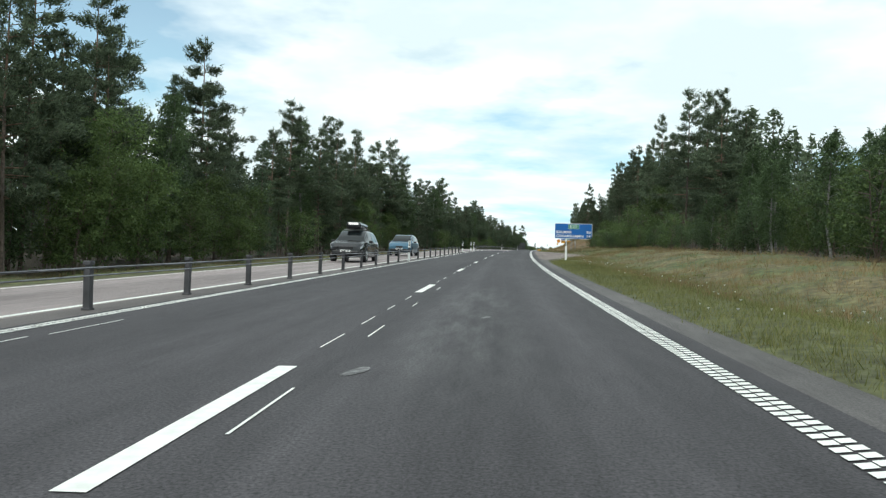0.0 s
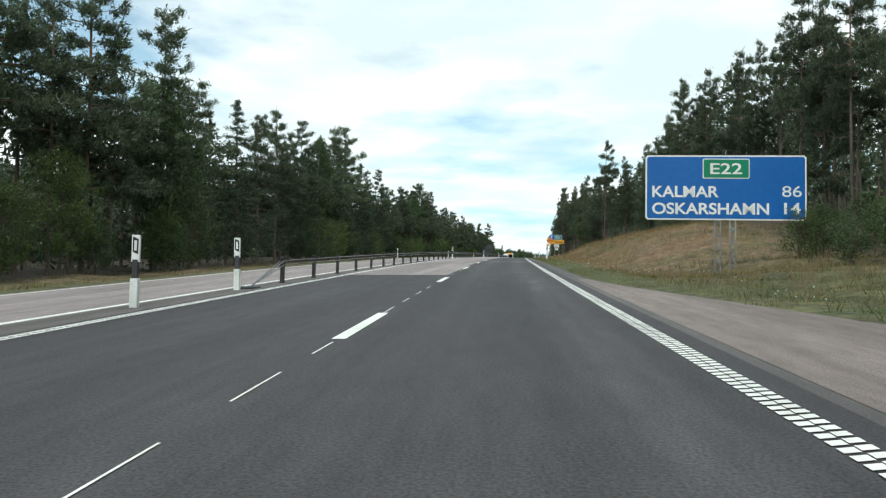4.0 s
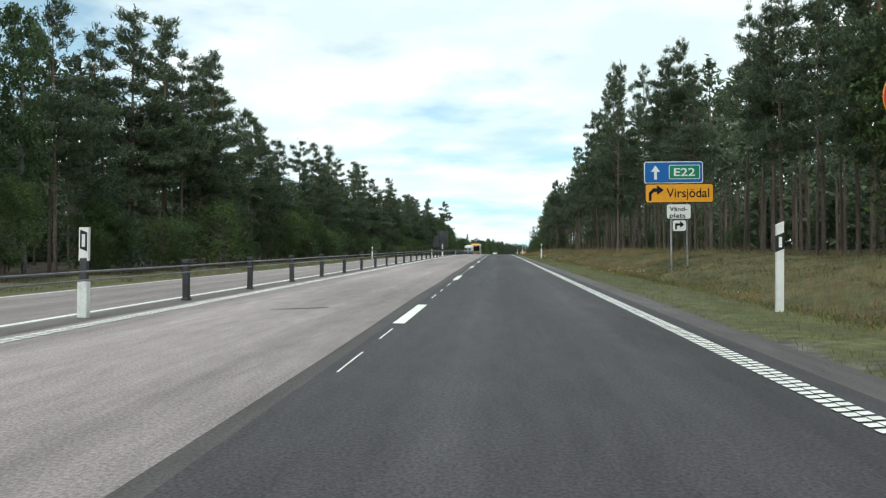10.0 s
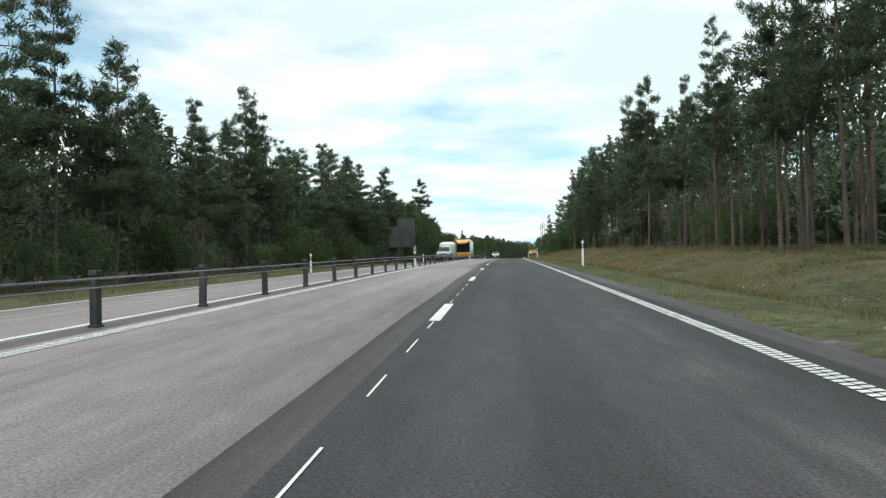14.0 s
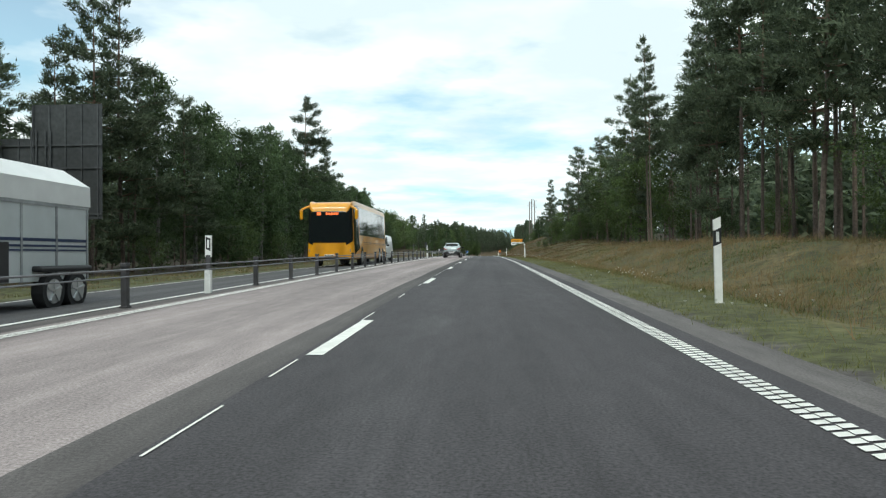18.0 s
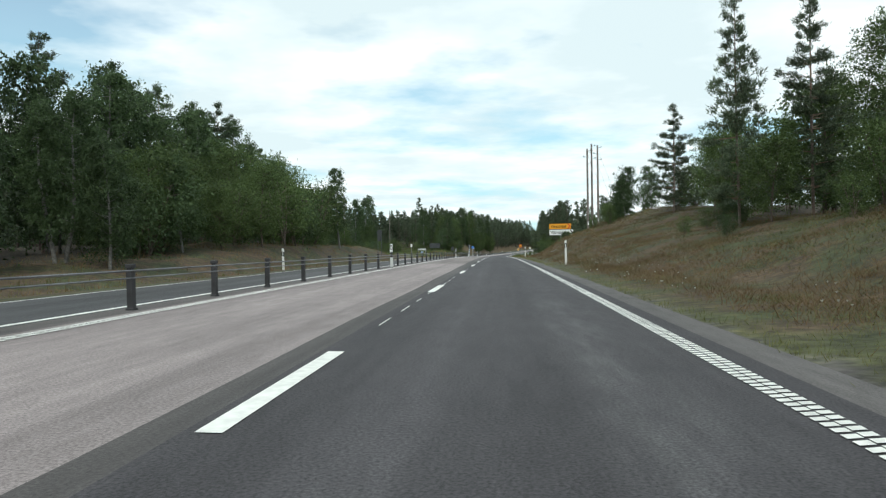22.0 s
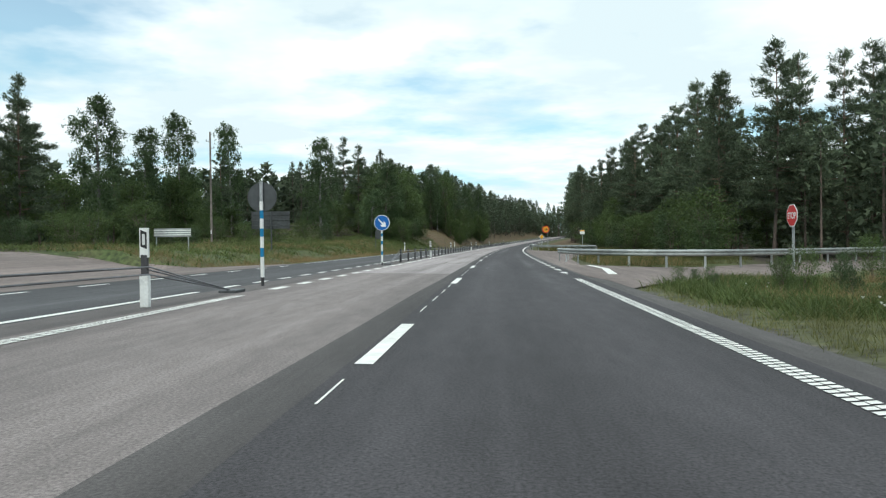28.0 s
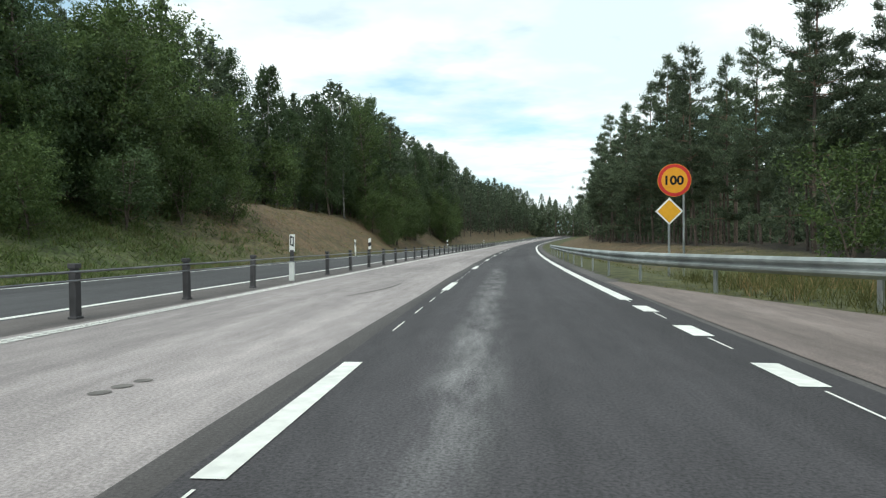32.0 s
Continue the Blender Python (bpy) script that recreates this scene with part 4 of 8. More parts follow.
# ---- rag on a post ----
def rag():
    rr = random.Random(3)
    bm = bmesh.new()
    bmesh.ops.create_icosphere(bm, subdivisions=3, radius=0.5)
    for v in bm.verts:
        k = 1 + 0.18 * math.sin(v.co.x * 9 + 1) * math.sin(v.co.y * 8) + rr.uniform(-0.05, 0.05)
        v.co = Vector((v.co.x * k * 0.21, v.co.y * k * 0.16, v.co.z * k * 0.08 - 0.05 * abs(v.co.x)))
    e = thing("rag", stand(506.3, rail_line(506.3), 12, 0.71, ground=False), "crumpled blue and white rag lying on a barrier post", "rag")
    part("cloth", bm, M_RAG, e)


rag()

# ---- trees ----
def tube(path, radii, seg=6):
    """A tapered tube along a path: vertices and quads."""
    path, n = np.asarray(path, float), len(path)
    v = []
    for p, r in zip(path, radii):
        a = np.arange(seg) * 2 * math.pi / seg
        v.append(np.stack([p[0] + r * np.cos(a), p[1] + r * np.sin(a), np.full(seg, p[2])], -1))
    f = [(i * seg + k, i * seg + (k + 1) % seg, (i + 1) * seg + (k + 1) % seg, (i + 1) * seg + k) for i in range(n - 1) for k in range(seg)]
    return np.concatenate(v), f


def twig(a, b, r):
    """A thin three-sided limb from a to b."""
    a, b = np.asarray(a, float), np.asarray(b, float)
    w = np.cross(b - a, [0, 0, 1.0])
    w /= np.linalg.norm(w) + 1e-9
    u = np.array([0, 0, 1.0])
    ring = [a + r * w, a + r * (-0.5 * w + 0.87 * u), a + r * (-0.5 * w - 0.87 * u)]
    return np.array(ring + [b]), [(0, 1, 3), (1, 2, 3), (2, 0, 3)]


def tufts(centres, dirs, length, width, rng):
    """Thin needle or leaf sprays, one triangle each, pointing along dirs."""
    n = len(centres)
    d = dirs / (np.linalg.norm(dirs, axis=1, keepdims=True) + 1e-9)
    w = np.cross(d, rng.normal(size=(n, 3)))
    w /= np.linalg.norm(w, axis=1, keepdims=True) + 1e-9
    ln = (length * rng.uniform(0.6, 1.4, n))[:, None]
    wd = (width * rng.uniform(0.6, 1.4, n))[:, None]
    a, b = centres - d * ln * 0.5, centres + d * ln * 0.5
    v = np.stack([a + w * wd * 0.5, a - w * wd * 0.5, b], 1).reshape(-1, 3)
    return v, np.arange(3 * n).reshape(-1, 3).tolist()


class Builder:
    def __init__(self):
        self.v, self.f, self.i, self.n = [], [], [], 0

    def add(self, v, f, mat=0):
        self.v.append(np.asarray(v, float))
        self.f += [tuple(q + self.n for q in t) for t in f]
        self.i += [mat] * len(f)
        self.n += len(v)

    def mesh(self, name, mats, smooth=False):
        return mesh_data(name, np.concatenate(self.v), self.f, mats, smooth, self.i)


def pine(seed, H=16.0, bare=0.45, spread=2.6, clumps=420, size=0.25, open_top=0.5, lean=0.4):
    """Scots pine: tall bare stem, whorls of rising limbs that end in flat pads of needle clumps."""
    rng = np.random.default_rng(seed)
    tr, cr = Builder(), Builder()
    zs = np.array([-0.3, 0.25, 0.3 * H, 0.55 * H, 0.8 * H, H * 0.985])
    bend = rng.normal(0, lean * 0.4, 2)
    path = np.stack([bend[0] * np.sin(zs / H * 2.6), bend[1] * np.sin(zs / H * 2.1 + 0.4), zs], -1)
    r0 = 0.0064 * H + 0.015
    rad = np.array([1.35, 1.0, 0.8, 0.6, 0.32, 0.06]) * r0
    v, f = tube(path, rad, 7)
    tr.add(v, f[:21], 0)
    tr.f, tr.i = tr.f[:21], tr.i[:21]
    tr.f += [tuple(q) for q in f[21:]]
    tr.i += [1] * (len(f) - 21)

    def axis(z):
        return np.array([np.interp(z, zs, path[:, 0]), np.interp(z, zs, path[:, 1]), z])

    limbs = []
    z, k = H * bare, 0
    while z < H * 0.97:
        t = (z / H - bare) / (1 - bare)
        lop = rng.uniform(0, 6.28)
        for j in range(rng.integers(3, 6)):
            az = k * 0.9 + j * 6.283 / 4.2 + rng.normal(0, 0.35)
            prof = spread * (0.09 + 1.02 * (1 - t) ** 0.95 * min(1.0, 0.62 + 1.6 * t))
            ln = prof * rng.uniform(0.5, 1.15) * (1 + 0.25 * math.cos(az - lop))
            if rng.random() < 0.12 + 0.18 * open_top * t:
                continue
            limbs.append((z + rng.normal(0, 0.12), az, ln, t))
        z += rng.uniform(0.38, 0.85) * (1 + 0.4 * (1 - t))
        k += 1
    tot = sum(0.25 + l[2] ** 1.2 for l in limbs)
    for z, az, ln, t in limbs:
        rise = rng.uniform(-0.18, 0.16) + 0.6 * t ** 2
        a0 = axis(min(z, H * 0.98))
        side, out = np.array([-math.sin(az), math.cos(az), 0]), np.array([math.cos(az), math.sin(az), rise])
        tip = a0 + out * ln + np.array([0, 0, 0.10 * ln])
        tr.add(*twig(a0, tip, 0.012 + 0.013 * ln), 1)
        n = max(2, int(clumps * (0.25 + ln ** 1.2) / tot))
        u = rng.uniform(0.30, 1.03, n)
        wide = 0.42 * ln * u * rng.uniform(-1, 1, n)
        c = a0 + out * ln * u[:, None] + side * wide[:, None]
        c[:, 2] += 0.12 * ln * u ** 2 + rng.normal(0, 0.07, n) - 0.12 * np.abs(wide)
        m = 20
        cc = np.repeat(c, m, 0)
        d = np.tile(out * 0.6 + np.array([0, 0, 0.5]), (n * m, 1))
        d = d + np.repeat(side * np.sign(wide)[:, None] * 0.35, m, 0) + rng.normal(0, 0.62, (n * m, 3))
        d /= np.linalg.norm(d, axis=1, keepdims=True)
        cr.add(*tufts(cc + d * size * 0.42 + rng.normal(0, 0.12, (n * m, 3)), d, size * 1.15, size * 0.27, rng))
    d = np.array([0, 0, 1.0]) + rng.normal(0, 0.35, (26, 3))
    cr.add(*tufts(axis(H * 0.98) + rng.normal(0, 0.12, (26, 3)) + np.linspace(-0.5, 0.15, 26)[:, None] * [0, 0, 1], d, size, size * 0.36, rng))
    for k in range(7):
        z = H * (0.22 + (bare - 0.2) * rng.random())
        az = rng.uniform(0, 6.28)
        a0 = axis(z)
        tr.add(*twig(a0, a0 + np.array([math.cos(az), math.sin(az), rng.uniform(-0.3, 0.2)]) * rng.uniform(0.5, 1.7), 0.016), 0)
    return tr.mesh("trunk", [M_BARK, M_BARKTOP]), cr.mesh("crown", [M_NEEDLE])


def spruce(seed, H=14.0, spread=2.3, tuft=4200, size=0.30, base=0.08):
    rng = np.random.default_rng(seed)
    tr, cr = Builder(), Builder()
    zs = np.array([-0.3, 0.3 * H, 0.7 * H, H])
    v, f = tube(np.stack([0 * zs, 0 * zs, zs], -1), np.array([0.17, 0.12, 0.06, 0.01]) * H / 14, 6)
    tr.add(v, f)
    nb = 64
    for b in range(nb):
        t = (b + rng.random()) / nb
        z = H * (base + (1 - base) * t)
        ln = spread * (1 - t) ** 0.85 * rng.uniform(0.65, 1.15) + 0.12
        az = b * 2.4 + rng.normal(0, 0.4)
        dirv = np.array([math.cos(az), math.sin(az), -0.28 + 0.55 * t])
        a0 = np.array([0, 0, z])
        tr.add(*twig(a0, a0 + dirv * ln, 0.02))
        m = max(6, int(tuft / nb * (0.4 + 1.2 * (1 - t))))
        u = rng.uniform(0.12, 1.05, m)
        c = a0 + dirv * ln * u[:, None] + rng.normal(0, 1, (m, 3)) * np.array([0.2, 0.2, 0.09]) * (0.5 + 0.5 * ln)
        d = dirv * 0.8 + rng.normal(0, 0.45, (m, 3)) + np.array([0, 0, -0.15])
        cr.add(*tufts(c, d, size, size * 0.42, rng))
    return tr.mesh("trunk", [M_BARK]), cr.mesh("crown", [M_SPRUCE])


def broadleaf(seed, H=9.0, spread=2.4, leaves=1900, size=0.26, base=0.2, bark=None, leaf=None, droop=0.0, lobes=26, stems=1, taper=0.0):
    rng = np.random.default_rng(seed)
    tr, cr = Builder(), Builder()
    for k in range(stems):
        lean = rng.normal(0, 0.06 if stems == 1 else 0.22, 2)
        zs = np.array([-0.3, 0.25, 0.5, 0.75, 0.97]) * np.array([1, H, H, H, H])
        path = np.stack([lean[0] * zs + 0.25 * np.sin(zs * 0.5 + seed), lean[1] * zs + 0.2 * np.sin(zs * 0.43 + seed * 2), zs], -1)
        v, f = tube(path, np.array([0.012, 0.010, 0.007, 0.004, 0.0012]) * H / (1 if stems == 1 else 1.6) + 0.012, 6)
        tr.add(v, f)
        n = lobes // stems
        for b in range(n):
            t = (b + rng.random()) / n
            z = H * (base + (0.98 - base) * t)
            a0 = np.array([np.interp(z, zs, path[:, 0]), np.interp(z, zs, path[:, 1]), z])
            az = b * 2.4 + rng.normal(0, 0.5)
            prof = spread * math.sin(math.pi * (0.12 + 0.80 * t)) ** 0.7 * (1.0 - 0.62 * taper * t ** 1.5)
            ln = prof * rng.uniform(0.45, 1.1)
            tip = a0 + np.array([math.cos(az), math.sin(az), rng.uniform(0.1, 0.7)]) * ln
            tr.add(*twig(a0, tip, 0.014 + 0.008 * ln))
            m, sprays = leaves // lobes, 9
            rad = (0.34 + 0.26 * spread * rng.uniform(0.6, 1.2)) * (1.0 - 0.45 * taper * t)
            axis = tip - a0
            axis /= np.linalg.norm(axis) + 1e-9
            root = a0 + (tip - a0) * rng.uniform(0.30, 1.0, sprays)[:, None]
            aim = 0.75 * axis + rng.normal(0, 0.62, (sprays, 3)) + np.array([0, 0, 0.18])
            aim /= np.linalg.norm(aim, axis=1, keepdims=True)
            pick = rng.integers(0, sprays, m)
            v = rng.random(m) ** 0.75
            far = rad * 1.25 * rng.uniform(0.55, 1.25, sprays)
            c = root[pick] + aim[pick] * (far[pick] * v)[:, None] + np.clip(rng.normal(0, 1, (m, 3)), -1.8, 1.8) * (0.07 + 0.10 * rad * (1 - 0.5 * v))[:, None]
            c[:, 2] -= droop * 0.75 * v ** 2 * rng.uniform(0.5, 1.3, sprays)[pick]
            d = rng.normal(0, 0.8, (m, 3)) + 0.7 * aim[pick] + np.array([0, 0, -0.45 - 0.5 * droop])
            cr.add(*tufts(c, d, size, size * 0.62, rng))
    return tr.mesh("trunk", [bark or M_BIRCH]), cr.mesh("crown", [leaf or M_LEAF])


class Kind:
    """One kind of tree with several shapes; put() sets one on the ground."""

    def __init__(self, name, shapes, label, category="tree", group=""):
        self.name, self.shapes, self.label, self.category, self.group = name, shapes, label, category, group
        self.first = [None] * len(shapes)
        self.k = 0

    def put(self, s, lat, size=1.0, turn=None, up=0.0, shape=None, wide=1.0):
        i = self.k % len(self.shapes) if shape is None else shape
        self.k += 1
        turn = (self.k * 137.5) % 360 if turn is None else turn
        m = stand(s, lat, turn, up, 1.0, lean=((self.k * 37) % 7 - 3) * 0.5) @ Matrix.Diagonal((size * wide, size * wide, size, 1))
        if self.first[i] is None:
            e = thing(self.name, m, self.label, self.category, self.group)
            child(new("trunk", self.shapes[i][0]), e)
            child(new("crown", self.shapes[i][1]), e)
            self.first[i] = e
            return e
        src = self.first[i]
        old = src.matrix_basis.copy()
        src.matrix_basis = Matrix.Identity(4)
        got = copy_thing(src, m)
        src.matrix_basis = old
        return got


PINES = [pine(11, 16, 0.34, 3.4, 760), pine(12, 16, 0.40, 3.2, 680, open_top=0.9), pine(13, 16, 0.24, 3.6, 820), pine(14, 16, 0.45, 3.3, 640, open_top=1.0), pine(15, 16, 0.12, 3.4, 820, open_top=0.2)]
TALL = [pine(21, 18, 0.46, 3.0, 540), pine(22, 18, 0.54, 2.7, 440), pine(23, 18, 0.42, 3.3, 600)]
SPRUCES = [spruce(31, 14, 3.0, 9000, 0.22), spruce(32, 14, 2.5, 8200, 0.22)]
BIRCHES = [broadleaf(41, 11, 2.2, 11000, 0.17, 0.16, droop=0.9, lobes=58, taper=0.5), broadleaf(42, 12, 1.9, 10400, 0.17, 0.20, droop=0.7, lobes=58, taper=0.6), broadleaf(43, 9, 2.6, 11000, 0.17, 0.10, droop=1.1, lobes=56, taper=0.4)]
OAKS = [broadleaf(51, 6, 2.4, 9200, 0.15, 0.08, M_BARK, M_OAK, 0.15, 54, taper=0.3), broadleaf(52, 8, 2.8, 10000, 0.15, 0.12, M_BARK, M_OAK, 0.15, 58, taper=0.3)]
BIGOAKS = [broadleaf(71, 14, 4.2, 17000, 0.20, 0.08, M_BARK, M_OAK, 0.4, 104, taper=0.35), broadleaf(72, 14, 3.6, 17000, 0.20, 0.08, M_BARK, M_LEAF, 1.1, 100, taper=0.5)]
BUSHES = [broadleaf(61, 3.0, 1.5, 3800, 0.11, 0.05, M_BARK, M_OAK, 0.0, 30, 3), broadleaf(62, 2.4, 1.2, 3200, 0.105, 0.05, M_BARK, M_LEAF, 0.0, 27, 3)]
K_PINE = Kind("pine_tree", PINES, "dark green pine with a bare reddish stem", group="roadside pines")
K_TALL = Kind("tall_pine", TALL, "tall slender pine with a long bare trunk", group="forest pines")
K_SPRUCE = Kind("spruce_tree", SPRUCES, "dark conical spruce standing in the forest edge", group="spruces")
K_BIRCH = Kind("birch_tree", BIRCHES, "light green birch with pale slender stem", group="birches")
K_OAK = Kind("broadleaf_tree", OAKS, "young bright green broadleaf tree at the forest edge", group="broadleaf trees")
K_BIGOAK = Kind("broadleaf_tree", BIGOAKS, "large dense dark green broadleaf tree on the slope", group="broadleaf trees")
K_BUSH = Kind("bush", BUSHES, "low leafy green bush on the verge", "bush", "bushes")

# trees that stand out: kind, s, lat, height of the top over the road
LEFT_NEAR = ((K_PINE, 49.4, -21.2, 11.96), (K_PINE, 51.1, -22.7, 16.2), (K_PINE, 61.3, -21.3, 10.86), (K_PINE, 67.3, -21.3, 14.84), (K_PINE, 85.4, -21.4, 16.02),
    (K_PINE, 90.2, -24.2, 17), (K_PINE, 108.1, -22.1, 16.6), (K_PINE, 114.7, -21.5, 17.84), (K_PINE, 145.6, -21.7, 14.06), (K_PINE, 150, -21.7, 12.78),
    (K_PINE, 154.1, -21.7, 14.24), (K_PINE, 160.5, -21.7, 14.02), (K_PINE, 165.7, -21.7, 15.82), (K_PINE, 171.9, -21.8, 17.19), (K_PINE, 185.9, -21.8, 13.05),
    (K_PINE, 201.4, -21.9, 11.8), (K_PINE, 208.4, -21.9, 12.54), (K_PINE, 215.9, -21.9, 11.64), (K_PINE, 219.7, -22, 13.16), (K_PINE, 223.5, -22, 13.63),
    (K_PINE, 231.8, -22, 13.95), (K_PINE, 238.7, -23.9, 14.7), (K_PINE, 270.8, -22.2, 12.23), (K_PINE, 276.2, -22.2, 13.32), (K_PINE, 282.2, -22.2, 13.83),
    (K_PINE, 290.9, -22.3, 14.55), (K_PINE, 297.2, -22.3, 13.77), (K_PINE, 311.1, -22.3, 15.26), (K_PINE, 314.9, -22.3, 14.96))
LEFT_FAR = ((K_PINE, 340.9, -22.2, 15.84), (K_PINE, 365.7, -22.1, 14.45), (K_PINE, 371, -22.1, 15.04), (K_PINE, 375.8, -23.2, 15.2), (K_PINE, 383.1, -22.5, 13.4),
    (K_PINE, 404, -22, 12.27), (K_PINE, 407.7, -22, 15.83), (K_BIRCH, 422.5, -21.9, 12.2), (K_BIRCH, 446.1, -21.8, 12.97), (K_PINE, 456.4, -21.8, 20.22),
    (K_PINE, 480.2, -23.8, 17.19), (K_PINE, 518.0, -24.5, 14.6), (K_BIRCH, 526.3, -26.1, 14.2), (K_PINE, 533.5, -27.0, 13.4), (K_PINE, 541.0, -28.2, 13.6), (K_BIRCH, 548.0, -29.0, 12.6), (K_PINE, 556.5, -30.2, 12.4), (K_PINE, 565.3, -31.0, 12.5), (K_BIRCH, 576.0, -31.0, 11.4), (K_BIRCH, 587.1, -31.0, 12.9),
    (K_PINE, 600.2, -48.6, 19.12), (K_BIRCH, 620.6, -52.7, 19.22), (K_PINE, 700.6, -24.6, 17.28), (K_BIRCH, 703.8, -24.6, 14.38),
    (K_PINE, 710.1, -25.3, 14.11), (K_BIGOAK, 715.7, -24.6, 15.15), (K_PINE, 721.9, -24.2, 17.35), (K_PINE, 726.8, -23.9, 16.66), (K_BIRCH, 748.9, -22.5, 16.99),
    (K_BIGOAK, 763.9, -21.8, 18.79))
RIGHT_NEAR = ((K_BIRCH, 66.1, 21.8, 9.97), (K_PINE, 77.5, 21.8, 16.63), (K_PINE, 84, 21.3, 18.71), (K_OAK, 95.5, 18, 7.9), (K_PINE, 101.8, 19.3, 19.07),
    (K_PINE, 119.9, 19.1, 15.81), (K_PINE, 128, 20.4, 16.8), (K_PINE, 148.1, 18.7, 18.15), (K_OAK, 150, 15.5, 6.4), (K_PINE, 160.7, 18.8, 19.7),
    (K_PINE, 167.5, 18.5, 17.1), (K_PINE, 173.1, 18.4, 16.03), (K_PINE, 181.4, 18, 16.22), (K_PINE, 211.2, 13.5, 12.19), (K_PINE, 216.5, 13.5, 15.99),
    (K_OAK, 221.4, 14, 8.7), (K_PINE, 232.7, 13.3, 15.18), (K_PINE, 250.5, 13.1, 16.18), (K_PINE, 270.7, 11.3, 18.8), (K_PINE, 285.3, 12.7, 16.37),
    (K_PINE, 296.1, 12.6, 16.49), (K_PINE, 315.2, 12.4, 17.12))
EXTRA = ((K_PINE, 36, -21.5, 15.0), (K_PINE, 40.5, -23.5, 14.2), (K_PINE, 30, -21, 13.5), (K_PINE, 76.7, 17.4, 17.5), (K_PINE, 71.5, 19.5, 16.2), (K_PINE, 184.8, 13.0, 17.4), (K_PINE, 263.4, 10.5, 18.0), (K_PINE, 582.0, -32.5, 11.2),
         (K_BIRCH, 676.7, -23.4, 14.6), (K_BIRCH, 652.5, -40, 15.8), (K_BIRCH, 672.4, -40.5, 17.5), (K_PINE, 642, -40, 15.6), (K_PINE, 637.5, -41, 16.4), (K_PINE, 645.8, -42.5, 14.8), (K_SPRUCE, 649, -44, 12.5), (K_PINE, 661, -43, 13.6), (K_BIRCH, 666.5, -42, 14.6), (K_PINE, 686, -41, 14.5))
RIGHT_FAR = ((K_PINE, 337.7, 10.7, 14.7), (K_PINE, 437.2, 13.6, 17.3), (K_PINE, 448.1, 14.4, 12.64), (K_BIGOAK, 457.1, 14.7, 11.79), 
    (K_PINE, 488.5, 11.0, 12.9, 4, 0.85), (K_PINE, 487.2, 13.6, 12.0, 4, 0.95), (K_PINE, 506.2, 12.2, 11.0, 4, 1.1), (K_PINE, 509.5, 13.4, 9.0, 4, 1.1), (K_OAK, 497.0, 12.4, 7.3, 1, 1.0), (K_OAK, 501.5, 14.0, 8.0, 1, 1.0), (K_OAK, 486.0, 11.6, 5.4, 0, 1.0), (K_OAK, 492.5, 12.0, 5.6, 0, 1.0), (K_PINE, 499.5, 15.5, 9.6, 4, 1.0), (K_OAK, 490.5, 15.5, 8.4, 0, 1.1), (K_OAK, 484.0, 15.8, 7.6, 1, 1.1), (K_PINE, 470.5, 13.6, 15.5, 2, 1.2), (K_PINE, 463.5, 14.4, 15.8, 2, 1.2), (K_PINE, 476.0, 15.0, 13.4, 4, 1.1), (K_PINE, 457.0, 14.0, 16.0, 4, 1.2), (K_OAK, 467.0, 12.8, 5.6, 0, 1.1), (K_OAK, 478.0, 12.9, 5.0, 1, 1.0), 
    (K_PINE, 631.5, 21.2, 13.1), (K_PINE, 629.5, 15.8, 13.44, 2, 1.0), (K_PINE, 632.9, 19, 13.38, 4, 1.0), (K_PINE, 637.1, 15.7, 13.07, 4, 1.0), (K_PINE, 646.1, 15.7, 14.72, 2, 1.0), (K_OAK, 641.5, 13.2, 4.0, 0, 1.2), (K_OAK, 648.0, 12.6, 3.4, 0, 1.2), (K_OAK, 654.5, 12.4, 3.6, 0, 1.2), (K_OAK, 636.0, 17.8, 3.6, 0, 1.3), (K_OAK, 632.0, 18.0, 3.0, 0, 1.3),
    (K_PINE, 664.1, 15.5, 11.95), (K_PINE, 672.7, 15.4, 11.64), (K_PINE, 676.3, 15.4, 12.63), (K_PINE, 693.2, 15.1, 14.94), (K_PINE, 707.9, 14.4, 12.05),
    (K_PINE, 714.3, 14.1, 13.11), (K_PINE, 720.1, 13.8, 12.98), (K_PINE, 730.1, 13.3, 13.98), (K_PINE, 741.3, 12.8, 16.09))
